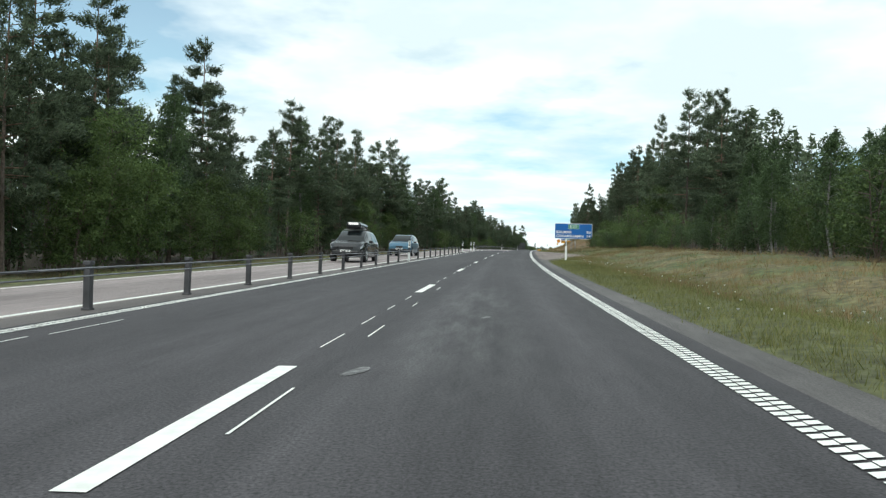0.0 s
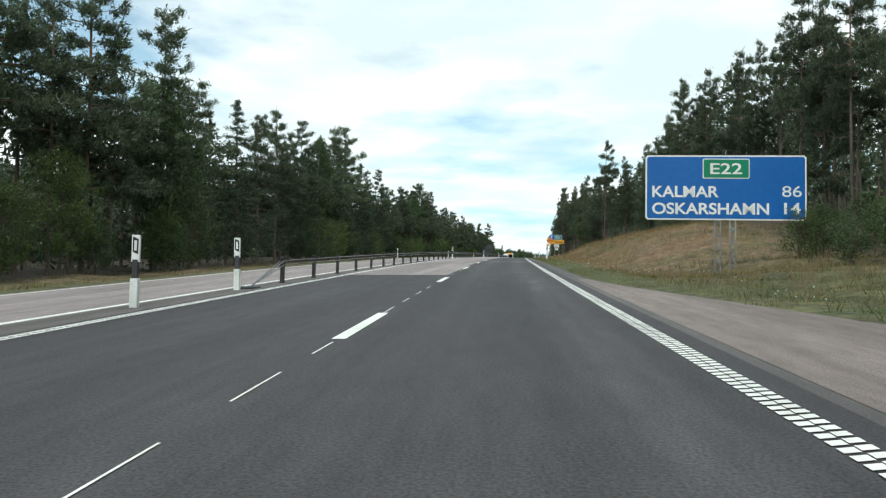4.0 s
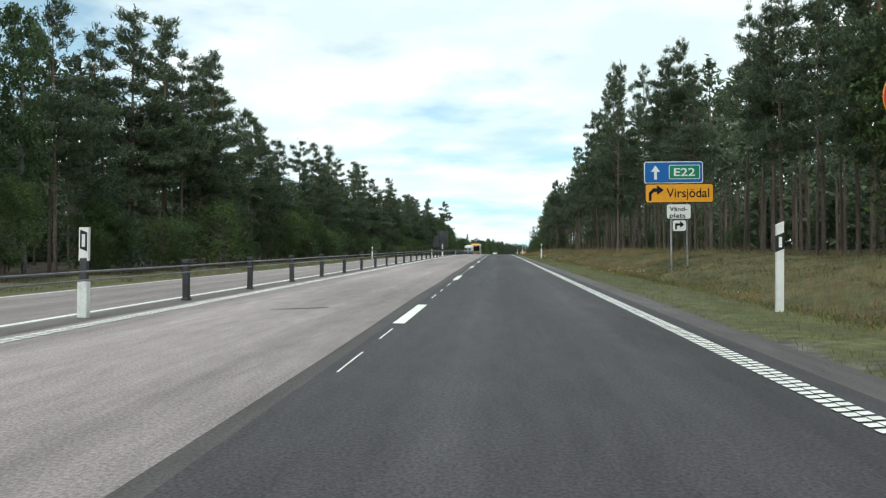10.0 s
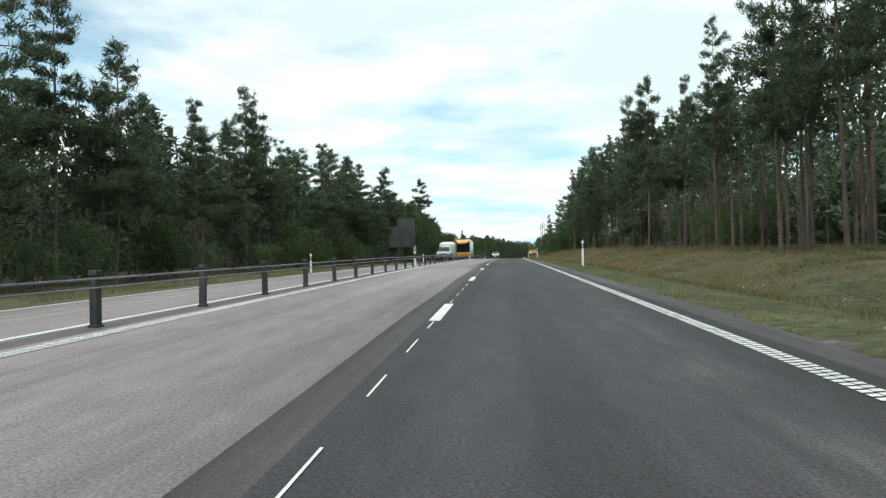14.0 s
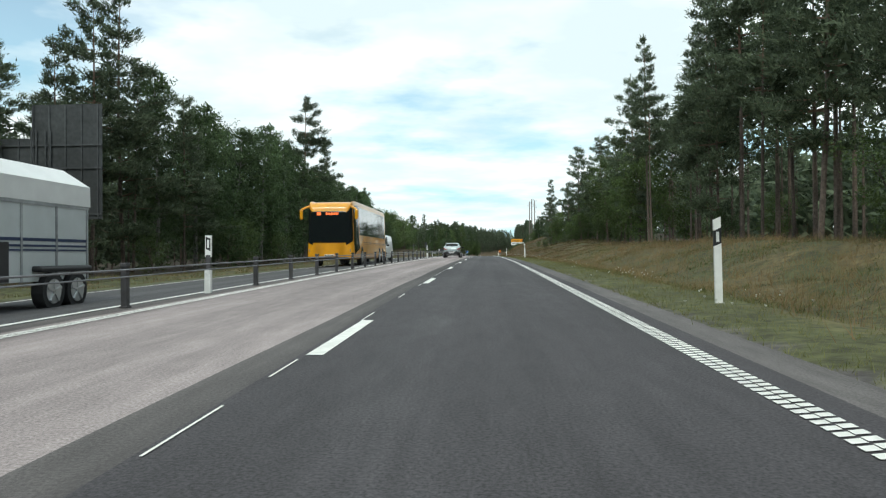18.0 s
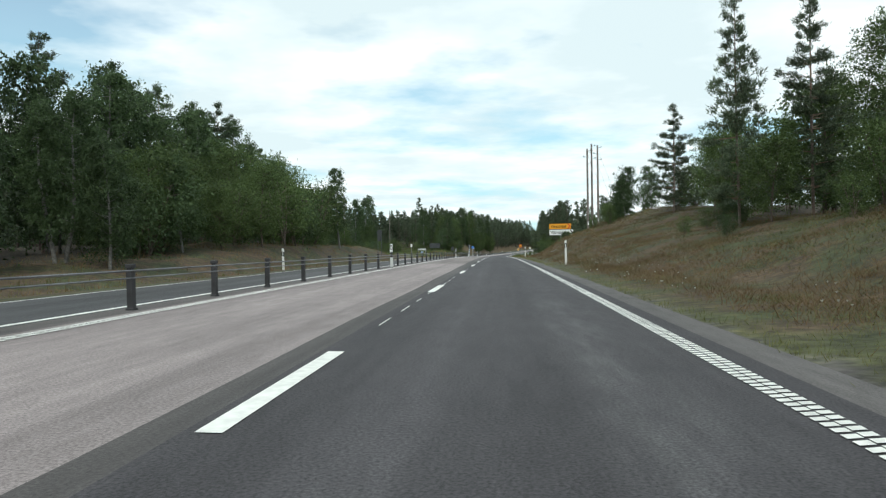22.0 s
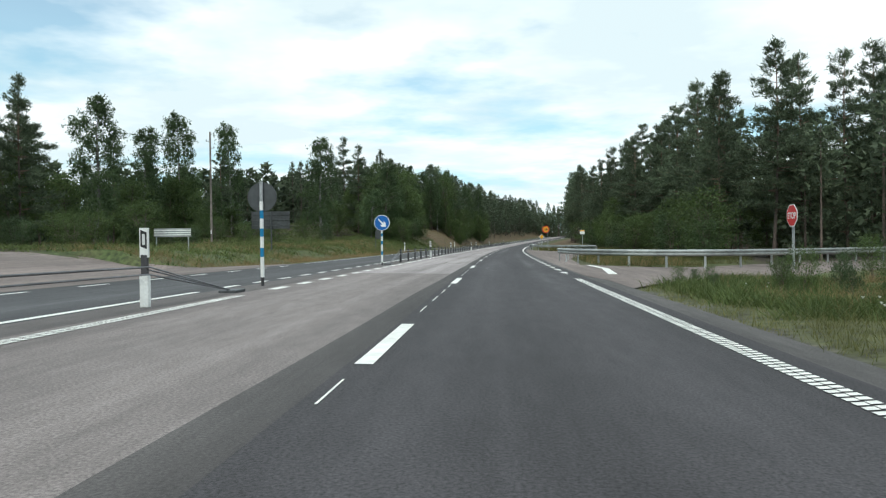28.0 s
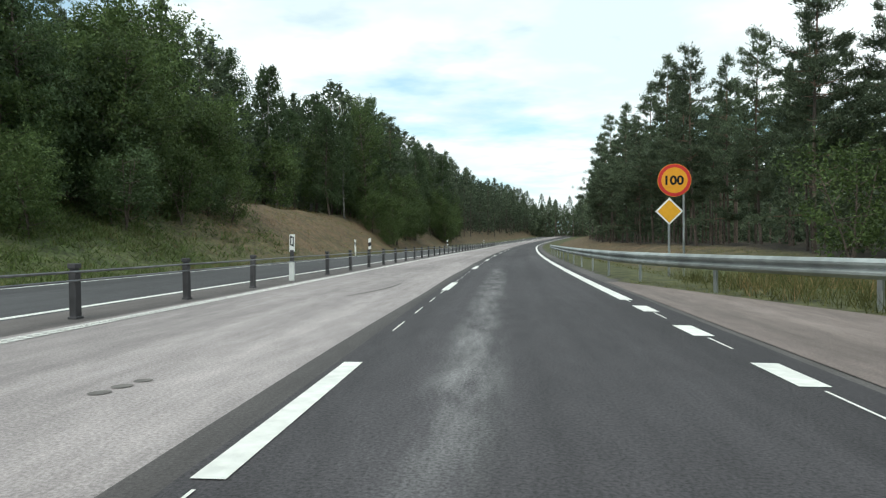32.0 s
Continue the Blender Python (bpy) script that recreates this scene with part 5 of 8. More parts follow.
LAST = ((K_BIRCH, 570.5, -31.6, 10.8, 2, 1.0), (K_PINE, 567.4, -33.4, 12.4, 4, 1.2), (K_BIRCH, 574.2, -33.4, 11.6, 2, 1.0), (K_BIRCH, 579.4, -32.0, 10.8, 2, 1.0), (K_PINE, 577.0, -34.8, 12.6, 4, 1.2), (K_BIRCH, 584.2, -33.6, 11.2, 2, 1.0), (K_PINE, 591.0, -34.0, 11.4, 4, 1.2), (K_PINE, 562.0, -32.8, 12.4, 2, 1.2), (K_SPRUCE, 587.6, -35.0, 11.8), (K_PINE, 240.5, -22.6, 16.4, 2, 1.15), (K_PINE, 245.6, -23.2, 16.8, 0, 1.15), (K_PINE, 250.8, -22.6, 15.8, 4, 1.15), (K_PINE, 256.4, -23.0, 15.0, 2, 1.15), (K_PINE, 262.0, -22.8, 13.8, 4, 1.15), (K_PINE, 266.6, -23.0, 13.2, 2, 1.1),
    (K_PINE, 385.4, -22.8, 15.8, 2, 1.2), (K_PINE, 388.8, -24.0, 15.6, 4, 1.2), (K_PINE, 392.4, -22.8, 15.2, 0, 1.2), (K_PINE, 396.2, -23.8, 13.4, 4, 1.2), (K_PINE, 400.4, -23.0, 11.6, 2, 1.1),
    (K_BIRCH, 426.6, -22.4, 11.8, 2, 1.0), (K_BIRCH, 431.0, -22.0, 11.4, 2, 1.0), (K_BIRCH, 434.6, -23.4, 12.2, 2, 1.0), (K_BIRCH, 441.8, -22.2, 11.6, 2, 1.0), (K_BIRCH, 450.6, -22.2, 11.6, 2, 1.0), (K_BIRCH, 461.0, -22.4, 11.2, 2, 1.0), (K_BIRCH, 466.4, -22.8, 11.6, 2, 1.0), (K_PINE, 454.4, -23.4, 14.6, 4, 1.1), (K_BIRCH, 472.6, -23.0, 11.4, 2, 1.0), (K_BIRCH, 477.8, -23.4, 11.6, 2, 1.0), (K_PINE, 680.0, 17.0, 16.0, 0, 1.1), (K_PINE, 686.5, 16.6, 15.4, 2, 1.1), (K_PINE, 692.4, 17.2, 15.6, 4, 1.1), (K_PINE, 671.0, 17.6, 15.2, 2, 1.1), (K_PINE, 655.0, 18.0, 14.6, 4, 1.1), (K_PINE, 661.0, 17.4, 15.2, 2, 1.1), (K_PINE, 667.0, 18.0, 14.8, 0, 1.1), (K_PINE, 633.5, 26.0, 14.2, 2, 1.1), (K_PINE, 637.5, 25.5, 15.0, 4, 1.1), (K_PINE, 641.5, 29.0, 15.2, 2, 1.1), (K_PINE, 641.0, 21.5, 14.4, 4, 1.1), (K_PINE, 679.2, 13.5, 12.4), (K_PINE, 675.4, 13.8, 12.6), (K_PINE, 683.0, 13.8, 12.0), (K_PINE, 633.6, 14.4, 12.2), (K_PINE, 629.8, 14.9, 11.4), (K_PINE, 640.4, 13.9, 12.0), (K_SPRUCE, 636.4, 16.0, 12.4), (K_PINE, 760, 12.6, 17.5), (K_PINE, 776, 12.6, 18.2), (K_PINE, 792, 12.6, 18.4), (K_PINE, 720, -32, 21.5), (K_BIRCH, 697.5, -44.6, 20.5), (K_PINE, 743, 13, 18.3), (K_PINE, 725, 13, 15.4), (K_PINE, 704.2, 13, 13.4), (K_PINE, 691.7, 13.2, 12.8), (K_PINE, 687.4, 13.2, 13.0), (K_PINE, 714, 13.2, 14.6), (K_PINE, 734, 13, 16.5))
MORE = ((K_BIGOAK, 691.5, -18.6, 12.4, 1, 0.95), (K_BIGOAK, 697.0, -18.2, 11.6, 1, 0.9), (K_BIRCH, 686.8, -19.4, 8.6, 2, 1.1), (K_BIRCH, 702.0, -18.2, 9.6, 2, 1.2), (K_OAK, 694.5, -16.6, 4.6, 0, 1.2), (K_OAK, 689.0, -17.2, 3.8, 0, 1.3), (K_OAK, 700.0, -16.4, 4.4, 1, 1.0), (K_OAK, 706.5, -16.6, 5.4, 0, 1.2),
    (K_BIRCH, 489.5, -22.6, 10.6, 2, 1.0), (K_BIRCH, 495.2, -22.8, 11.4, 2, 1.0), (K_BIRCH, 501.6, -22.6, 11.6, 2, 1.0), (K_BIRCH, 508.0, -23.2, 11.2, 2, 1.0), (K_BIRCH, 515.0, -24.0, 10.8, 2, 1.0),
    (K_BIGOAK, 487.6, 17.4, 10.8, 0, 0.9), (K_BIGOAK, 493.8, 17.4, 9.4, 0, 0.9), (K_BIGOAK, 500.5, 17.8, 8.8, 1, 0.9), (K_PINE, 480.5, 15.2, 12.6, 4, 1.0), (K_OAK, 678.5, 12.4, 4.9, 1, 1.1), (K_OAK, 686.0, 12.6, 3.6, 0, 1.2), (K_PINE, 193.5, -21.6, 13.7), (K_PINE, 203.2, -21.6, 11.9), (K_PINE, 213.2, -21.6, 13.2), (K_PINE, 223.1, -21.7, 13.0), (K_PINE, 213, 13.2, 13.5), (K_PINE, 204.4, 13.5, 14.1),
        (K_PINE, 200.3, 14.3, 14.6), (K_PINE, 382, -21.7, 13.5), (K_PINE, 411, -21.7, 17.5), (K_SPRUCE, 397.9, -21.7, 9.5), (K_BIRCH, 437.7, -21.6, 13.0), (K_PINE, 458, -21.5, 17.5),
        (K_PINE, 410.7, 13.2, 15.9), (K_PINE, 405.8, 13.1, 17.5), (K_PINE, 397.2, 13, 17.7), (K_PINE, 655.8, 15.3, 12.4), (K_PINE, 647, 15.3, 12.2), (K_PINE, 640.2, 15.4, 12.6),
        (K_BIRCH, 484.5, -23.6, 12.4), (K_PINE, 492, -24.2, 12.8), (K_BIRCH, 498.5, -23.8, 12.8), (K_PINE, 505.0, -24.0, 13.4), (K_BIRCH, 511.5, -24.4, 12.6), (K_OAK, 495.5, 16.4, 7.8), (K_PINE, 147, -21.4, 13.9), (K_PINE, 121.6, -21.3, 16.0),
        (K_PINE, 138.8, 18.5, 17.4), (K_PINE, 122.4, 18.7, 15.9), (K_PINE, 111.8, 18.9, 15.2), (K_PINE, 106.9, 18.9, 16.6))
FULL = {K_BIGOAK: 14.0, K_PINE: 16.0, K_SPRUCE: 14.0, K_BIRCH: 11.0, K_OAK: 6.0}
NAMED, ENV = [], {1: [], -1: []}
for kind, s, lat, top, *form in LEFT_NEAR + LEFT_FAR + RIGHT_NEAR + RIGHT_FAR + EXTRA + MORE + LAST:
    if any((s - a) ** 2 + (lat - b) ** 2 < 4.0 for a, b in NAMED):
        continue
    k = (top - float(relief(s, lat))) / (8.0 if kind is K_OAK and form and form[0] == 1 else 9.0 if kind is K_BIRCH and form else FULL[kind])
    kind.put(s, lat, k, shape=form[0] if form else (0, 2, 4)[len(NAMED) % 3] if kind is K_PINE and s > 600 and lat > 0 else 0 if kind in (K_BIRCH, K_OAK, K_BIGOAK) else None, wide=form[1] if form else min(1.0, 1.25 / k) if kind in (K_BIRCH, K_OAK, K_BIGOAK) else 0.76 if lat > 0 and 100 < s < 345 else 1.0)
    NAMED.append((s, lat))
    if (kind is not K_OAK or lat < 0) and top < 19:
        ENV[1 if lat > 0 else -1].append((s, top))
ENV = {k: knots(*sorted(v)) for k, v in ENV.items()}
FRONT_R = knots((-40, 21), (80, 21), (100, 18.5), (180, 17.5), (205, 12.8), (330, 11.4), (440, 13.2), (470, 14.5), (510, 15.5), (532, 19), (545, 46), (600, 60), (616, 26), (628, 15), (690, 14.5), (740, 12), (960, 12))
FRONT_L = knots((-40, -20), (60, -20.5), (300, -21.5), (460, -21), (490, -23.5), (540, -28), (592, -32), (602, -44), (640, -56), (668, -50), (690, -34), (712, -24), (738, -21), (756, -16.5), (800, -14.5), (960, -14))
r = random.Random(77)


def clear(s, lat, gap=1.6):
    return all((s - a) ** 2 + (lat - b) ** 2 > gap * gap for a, b in NAMED)


# first row, tree by tree, below the tops that stand out
def fill(kind, q, lat, low, high, side):
    full = 18.0 if kind is K_TALL else FULL[kind]
    if side < 0 and 676 < q < 700:
        low, high = low * 0.7, high * 0.7
    kind.put(q, lat, ENV[side](q) * r.uniform(low, high) / full, wide=(0.8 if side > 0 and 100 < q < 425 else 1.0) if kind in (K_PINE, K_TALL, K_SPRUCE) else 0.8)


for side, front in ((1, FRONT_R), (-1, FRONT_L)):
    s = -12.0
    while s < 800:
        s += r.uniform(2.2, 4.4) if s < 560 else r.uniform(3.2, 5.2)
        q = s + r.uniform(-1.2, 1.2)
        lat = front(q) + side * r.uniform(-0.6, 2.2)
        if not clear(q, lat) or off_pavement(np.array([q]), np.array([lat]))[0] == 0 or off_pavement(np.array([q]), np.array([lat - side * 2.0]))[0] == 0:
            continue
        p = r.random()
        if side > 0:
            if q < 95:
                K_OAK.put(q, lat - 3.0 + r.uniform(-1, 1), r.uniform(0.35, 0.6), shape=0) if p < 0.16 else K_BIRCH.put(q, lat - 2, r.uniform(0.4, 0.55)) if p < 0.22 else fill(K_PINE if p < 0.6 else K_TALL, q, lat + 1.5, 0.6, 0.88, 1)
            elif q < 425:
                if 225 < q < 335 and p > 0.74:
                    continue
                fill(K_TALL if p < 0.75 else K_PINE if p < 0.93 else K_SPRUCE, q, lat, 0.72, 0.98, 1)
            elif q < 560:
                fill(K_PINE if p < 0.4 else K_OAK if p < 0.75 else K_BIGOAK, q, lat + 1.0, *((0.34, 0.54) if q < 436 or q > 472 else (0.42, 0.64)), 1)
            else:
                fill(K_PINE if p < 0.8 else K_TALL, q, lat, 0.6, 0.92, 1)
        elif q < 380:
            fill(K_PINE if p < 0.66 else K_SPRUCE if p < 0.8 else K_BIRCH if p < 0.88 else K_TALL, q, lat, 0.64, 0.96, -1)
        elif q < 560:
            fill(K_BIRCH if p < 0.5 else K_PINE if p < 0.85 else K_SPRUCE, q, lat, *((0.7, 0.92) if 412 < q < 530 else (0.55, 0.88)), -1)
        elif q < 690:
            fill(K_BIRCH if p < 0.4 else K_PINE if p < 0.75 else K_SPRUCE if p < 0.85 else K_BIGOAK, q, lat, 0.5, 0.75, -1)
        else:
            fill(K_BIRCH if p < 0.35 else K_BIGOAK if p < 0.78 else K_PINE, q, lat, 0.6, 0.88, -1)


# birches and bushes on top of the mound
for s, lat, top in ((522, 11.6, 8.4), (525, 11.9, 7.6), (520.0, 11.2, 7.0), (528, 12.0, 6.9), (518.5, 13.2, 8.0)):
    K_BIRCH.put(s, lat, (top - float(relief(s, lat))) / 9.0, shape=2, wide=1.05)
for s, lat, top in ((529.5, 11.4, 5.5), (532.0, 11.6, 4.9), (526.5, 10.9, 5.2), (523.5, 10.6, 4.9)):
    K_OAK.put(s, lat, (top - float(relief(s, lat))) / 6.0, shape=0, wide=1.3)


# undergrowth along the edge
def bushes(kind, s1, s2, l1, l2, n, a, b):
    for k in range(n):
        kind.put(r.uniform(s1, s2), r.uniform(l1, l2), r.uniform(a, b))


bushes(K_OAK, -5, 105, -19.5, -17.0, 11, 0.45, 0.95)
bushes(K_BUSH, -5, 470, -20.5, -18.2, 60, 0.6, 1.3)
bushes(K_OAK, 110, 400, -21, -19.2, 16, 0.35, 0.7)
for s, lat, k in ((264.5, -20.0, 0.62), (271.8, -21.3, 0.95), (276.9, -20.8, 0.8), (280.4, -20.2, 0.6), (285.0, -20.0, 0.5)):
    K_OAK.put(s, lat, k, shape=0)
bushes(K_BIRCH, 28, 62, 13.5, 17, 9, 0.36, 0.62)
bushes(K_BUSH, 10, 110, 12, 16.5, 22, 0.6, 1.2)
bushes(K_BUSH, 190, 440, 12, 18, 24, 0.5, 1.2)
bushes(K_BUSH, 440, 530, 13, 19, 20, 0.6, 1.2)
bushes(K_BUSH, 560, 640, -50, -24, 40, 0.5, 1.1)
bushes(K_OAK, 630, 690, -47, -38, 26, 0.6, 1.1)
bushes(K_BUSH, 634, 680, -38, -18, 16, 0.5, 1.0)
for s, lat, k in ((601.6, 3.9, 0.16), (602.4, 4.4, 0.17), (603.0, 5.0, 0.15), (601.0, 4.5, 0.14), (599.6, 5.4, 0.26), (600.2, 5.8, 0.30), (599.0, 5.6, 0.33), (598.4, 6.3, 0.30), (597.0, 6.4, 0.36), (595.6, 6.2, 0.34), (594.0, 7.2, 0.4), (601.5, 7.4, 0.36), (603.4, 9.0, 0.40)):
    K_BUSH.put(s, lat, k * 0.85, wide=0.75)
bushes(K_OAK, 640, 700, 12.5, 14.5, 5, 0.5, 0.8)
bushes(K_BUSH, 534, 556, 6.0, 9.2, 18, 0.16, 0.30)
bushes(K_BUSH, 470, 530, 9.0, 12.0, 12, 0.25, 0.5)
bushes(K_BUSH, 70, 106, 9.6, 13.5, 20, 0.4, 0.9)
bushes(K_OAK, 74, 104, 12.5, 15.5, 6, 0.28, 0.45)
bushes(K_BUSH, 625, 700, 10.8, 13, 14, 0.6, 1.2)
bushes(K_OAK, 690, 780, -27, -19, 26, 0.6, 1.2)
bushes(K_OAK, 746, 820, -16, -13.2, 22, 0.5, 1.0)
bushes(K_OAK, 484, 532, -21, -17.8, 24, 0.5, 0.9)
bushes(K_OAK, 556, 594, -32, -28.5, 20, 0.5, 0.95)
bushes(K_OAK, 693, 716, -22, -17.0, 15, 0.7, 1.3)
bushes(K_BUSH, 691, 712, -18.5, -15.5, 14, 0.6, 1.2)
near = random.Random(31)
for k in range(34):
    q, lat = near.uniform(472, 524), near.uniform(-19.0, -14.8)
    kind = (K_OAK, K_BUSH, K_BIRCH)[k % 3]
    kind.put(q, lat, near.uniform(0.9, 1.6) if kind is K_BUSH else near.uniform(0.35, 0.7))


# deeper forest, joined
def low_tree(seed, H, bare, spread, n, size, round_top):
    rng = np.random.default_rng(seed)
    b = Builder()
    zs = np.array([-0.3, 0.5 * H, H])
    v, f = tube(np.stack([0 * zs, 0 * zs, zs], -1), np.array([0.15, 0.10, 0.02]) * H / 15, 5)
    b.add(v, f, 0)
    t = rng.random(n)
    z = H * (bare + (1 - bare) * t)
    rad = spread * (np.sin(np.pi * (0.15 + 0.85 * t)) ** 0.7 if round_top else (1 - t) ** 0.8 + 0.08) * np.sqrt(rng.random(n)) * 1.1
    az = rng.uniform(0, 6.28, n)
    c = np.stack([rad * np.cos(az), rad * np.sin(az), z + rng.normal(0, 0.3, n)], -1)
    d = np.stack([np.cos(az), np.sin(az), rng.normal(0.3, 0.5, n)], -1) + rng.normal(0, 0.5, (n, 3))
    b.add(*tufts(c, d, size, size * 0.5, rng), 1)
    return np.concatenate(b.v), b.f, np.array(b.i)


LOWS = [low_tree(1, 15, 0.42, 2.4, 480, 0.56, False), low_tree(2, 14, 0.50, 2.4, 440, 0.56, True), low_tree(3, 12, 0.03, 2.4, 480, 0.56, False), low_tree(4, 10, 0.06, 2.5, 480, 0.56, True),
        low_tree(5, 9, 0.0, 2.6, 150, 1.3, True)]


def forest(name, label, spots, leaf):
    v, f, i, n = [], [], [], 0
    for q, lat, size, turn, kind in spots:
        lv, lf, li = LOWS[kind]
        a = turn
        rot2 = np.array([[math.cos(a), -math.sin(a), 0], [math.sin(a), math.cos(a), 0], [0, 0, 1]])
        v.append(lv * size @ rot2.T + ground_at(q, lat))
        f += [tuple(k + n for k in t) for t in lf]
        i.append(li)
        n += len(lv)
    ob = new(name, mesh_data(name, np.concatenate(v), f, [M_BARK, leaf], index=np.concatenate(i)))
    return tagged(ob, label, "forest", kind="stuff")


for side, front in ((1, FRONT_R), (-1, FRONT_L)):
    spots = []
    for row in range(1, 6):
        s = -20.0
        while s < 960:
            s += r.uniform(2.4, 4.8) * (1.0 if row < 3 else 1.7) + row * 0.25
            lat = front(s) + side * (row * 3.0 + max(0, row - 2) * 1.2 + r.uniform(-1.3, 1.3))
            tall = side > 0 and 95 < s < 430 and row < 5
            kind = r.choice((0, 0, 1)) if tall else r.choice((0, 1, 2, 3)) if row < 3 else r.choice((0, 2, 2, 3))
            full = (15, 14, 12, 10)[kind]
            top = ENV[side](s) * (r.uniform(0.62, 0.88) if kind < 2 else r.uniform(0.45, 0.75))
            if side > 0 and 416 < s < 545:
                if row > 2:
                    continue
                top *= 0.72
            if side < 0 and 655 < s < 706:
                top *= 0.68
            spots.append((s, lat, top / full, r.uniform(0, 6.28), kind))
    for row in range(3):
        s = -30.0
        while s < 960:
            s += r.uniform(2.3, 3.6)
            spots.append((s, front(s) + side * (21 + row * 3.5 + r.uniform(-1.5, 1.5)), r.uniform(0.75, 1.2), r.uniform(0, 6.28), 4))
    s = 800.0
    while s < 960:
        s += r.uniform(2.5, 4.0)
        spots.append((s, front(s) + side * r.uniform(0, 5), r.uniform(0.7, 1.0), r.uniform(0, 6.28), r.choice((0, 1, 3))))
    if side > 0:
        for k in range(150):
            spots.append((r.uniform(958, 998), r.uniform(-60, 70), r.uniform(0.8, 1.1), r.uniform(0, 6.28), r.choice((0, 2, 3))))
        far = random.Random(77)
        for k in range(420):
            spots.append((far.uniform(952, 998), far.uniform(-75, 85), far.uniform(0.75, 1.1), far.uniform(0, 6.28), far.choice((0, 1, 2, 3, 4, 4))))
    forest("forest", "deep pine forest behind the roadside trees", spots, M_NEEDLE)

# ---- signs ----
def board_pose(s, lat, turn=0.0):
    """Upright pose whose z is that of the road's centre line; its -y side faces the traffic."""
    p, c = on_road(s, lat), on_road(s, 0.0)
    return pose(float(p[0]), float(p[1]), float(c[2]), 0, 0, heading(s) + turn)


def foot(s, lat):
    return float(ground_at(s, lat)[2] - on_road(s, 0.0)[2]) - 0.15


def text_mesh(words, height, mat, spacing=1.0, bold=0.0):
    cu = bpy.data.curves.new("lettering", "FONT")
    cu.body, cu.size, cu.space_character = words, height / 0.70, spacing
    cu.extrude, cu.offset = 0.002, bold
    ob = bpy.data.objects.new("lettering", cu)
    me = bpy.data.meshes.new_from_object(ob)
    bpy.data.objects.remove(ob)
    me.name = "lettering"
    me.materials.clear()
    me.materials.append(mat)
    return me


def lettering(words, x, z, height, mat, parent, y=-0.035, width=None, bold=0.004):
    """Words whose lower left corner is at x, z on the board's face, stretched to width."""
    me = text_mesh(words, height, mat, bold=bold)
    ob = child(new("lettering", me), parent)
    xs = [v.co.x for v in me.vertices]
    k = width / (max(xs) - min(xs)) if width else 1.0
    ob.matrix_basis = Matrix.Translation((x - min(xs) * k, y, z)) @ Euler((radians(90), 0, 0)).to_matrix().to_4x4() @ Matrix.Diagonal((k, 1, 1, 1))
    return ob


def plate(name, w, h, x, z, mat, parent, y=0.0, t=0.02, bevel=0.0, label=""):
    bm = bmesh.new()
    got = bmesh.ops.create_cube(bm, size=1.0, matrix=Matrix.Translation((x, y, z)) @ Matrix.Diagonal((w, t, h, 1)))
    if bevel:
        bmesh.ops.bevel(bm, geom=[e for e in bm.edges if abs(e.verts[0].co.y - e.verts[1].co.y) > t * 0.5], offset=bevel, segments=3, affect="EDGES")
    return part(name, bm, mat, parent, label)


def disc(name, r, x, z, mat, parent, y=0.0, t=0.02, seg=40, label="", turn=0.0):
    bm = bmesh.new()
    bmesh.ops.create_cone(bm, cap_ends=True, segments=seg, radius1=r, radius2=r, depth=t, matrix=Matrix.Translation((x, y, z)) @ Euler((radians(90), 0, 0)).to_matrix().to_4x4() @ Matrix.Rotation(radians(turn), 4, "Z"))
    return part(name, bm, mat, parent, label)


def flat_shape(name, pts, mat, parent, y=-0.02, t=0.006):
    """A flat piece with the outline pts (x, z)."""
    bm = bmesh.new()
    f = bm.faces.new([bm.verts.new((x, y, z)) for x, z in pts])
    got = bmesh.ops.extrude_face_region(bm, geom=[f])
    bmesh.ops.translate(bm, verts=[v for v in got["geom"] if isinstance(v, bmesh.types.BMVert)], vec=(0, t, 0))
    bmesh.ops.recalc_face_normals(bm, faces=bm.faces[:])
    return part(name, bm, mat, parent)


def pole(x, z1, z2, parent, r=0.038, y=0.045, mat=None):
    return part("pole", rod_bm(r, (x, y, z1), (x, y, z2), 12), mat or M_GALV, parent)


def framed(name, w, h, x, z, face, rim, parent, y=0.0, edge=0.03):
    b = plate(name, w, h, x, z, rim, parent, y, 0.024, 0.05)
    plate("face", w - 2 * edge, h - 2 * edge, x, z, face, b, y - 0.014, 0.008, 0.04)
    return b


def route_shield(x, z, w, h, parent, y=-0.022):
    p = plate("route_panel", w, h, x, z, M_SIGNWHITE, parent, y, 0.008, 0.03)
    plate("face", w - 0.06, h - 0.06, x, z, M_GREEN, p, y - 0.006, 0.006, 0.02)
    lettering("E22", x - w * 0.34, z - h * 0.27, h * 0.54, M_SIGNWHITE, p, y - 0.013, w * 0.68, 0.006)
    return p


# large distance sign
g = thing("distance_sign", board_pose(103.3, 7.58), "large blue distance sign with white lettering on lattice legs", "road sign")
framed("panel", 5.15, 2.14, 0, 2.97, M_BLUE, M_SIGNWHITE, g, 0.0, 0.05)
route_shield(0.02, 3.60, 1.50, 0.66, g)
lettering("KALMAR", -2.36, 2.66, 0.36, M_SIGNWHITE, g, -0.022, 2.15, 0.012)
lettering("86", 1.80, 2.68, 0.36, M_SIGNWHITE, g, -0.022, 0.62, 0.002)
lettering("OSKARSHAMN", -2.36, 2.10, 0.36, M_SIGNWHITE, g, -0.022, 3.75, 0.012)
lettering("14", 1.86, 2.12, 0.36, M_SIGNWHITE, g, -0.022, 0.52, 0.012)
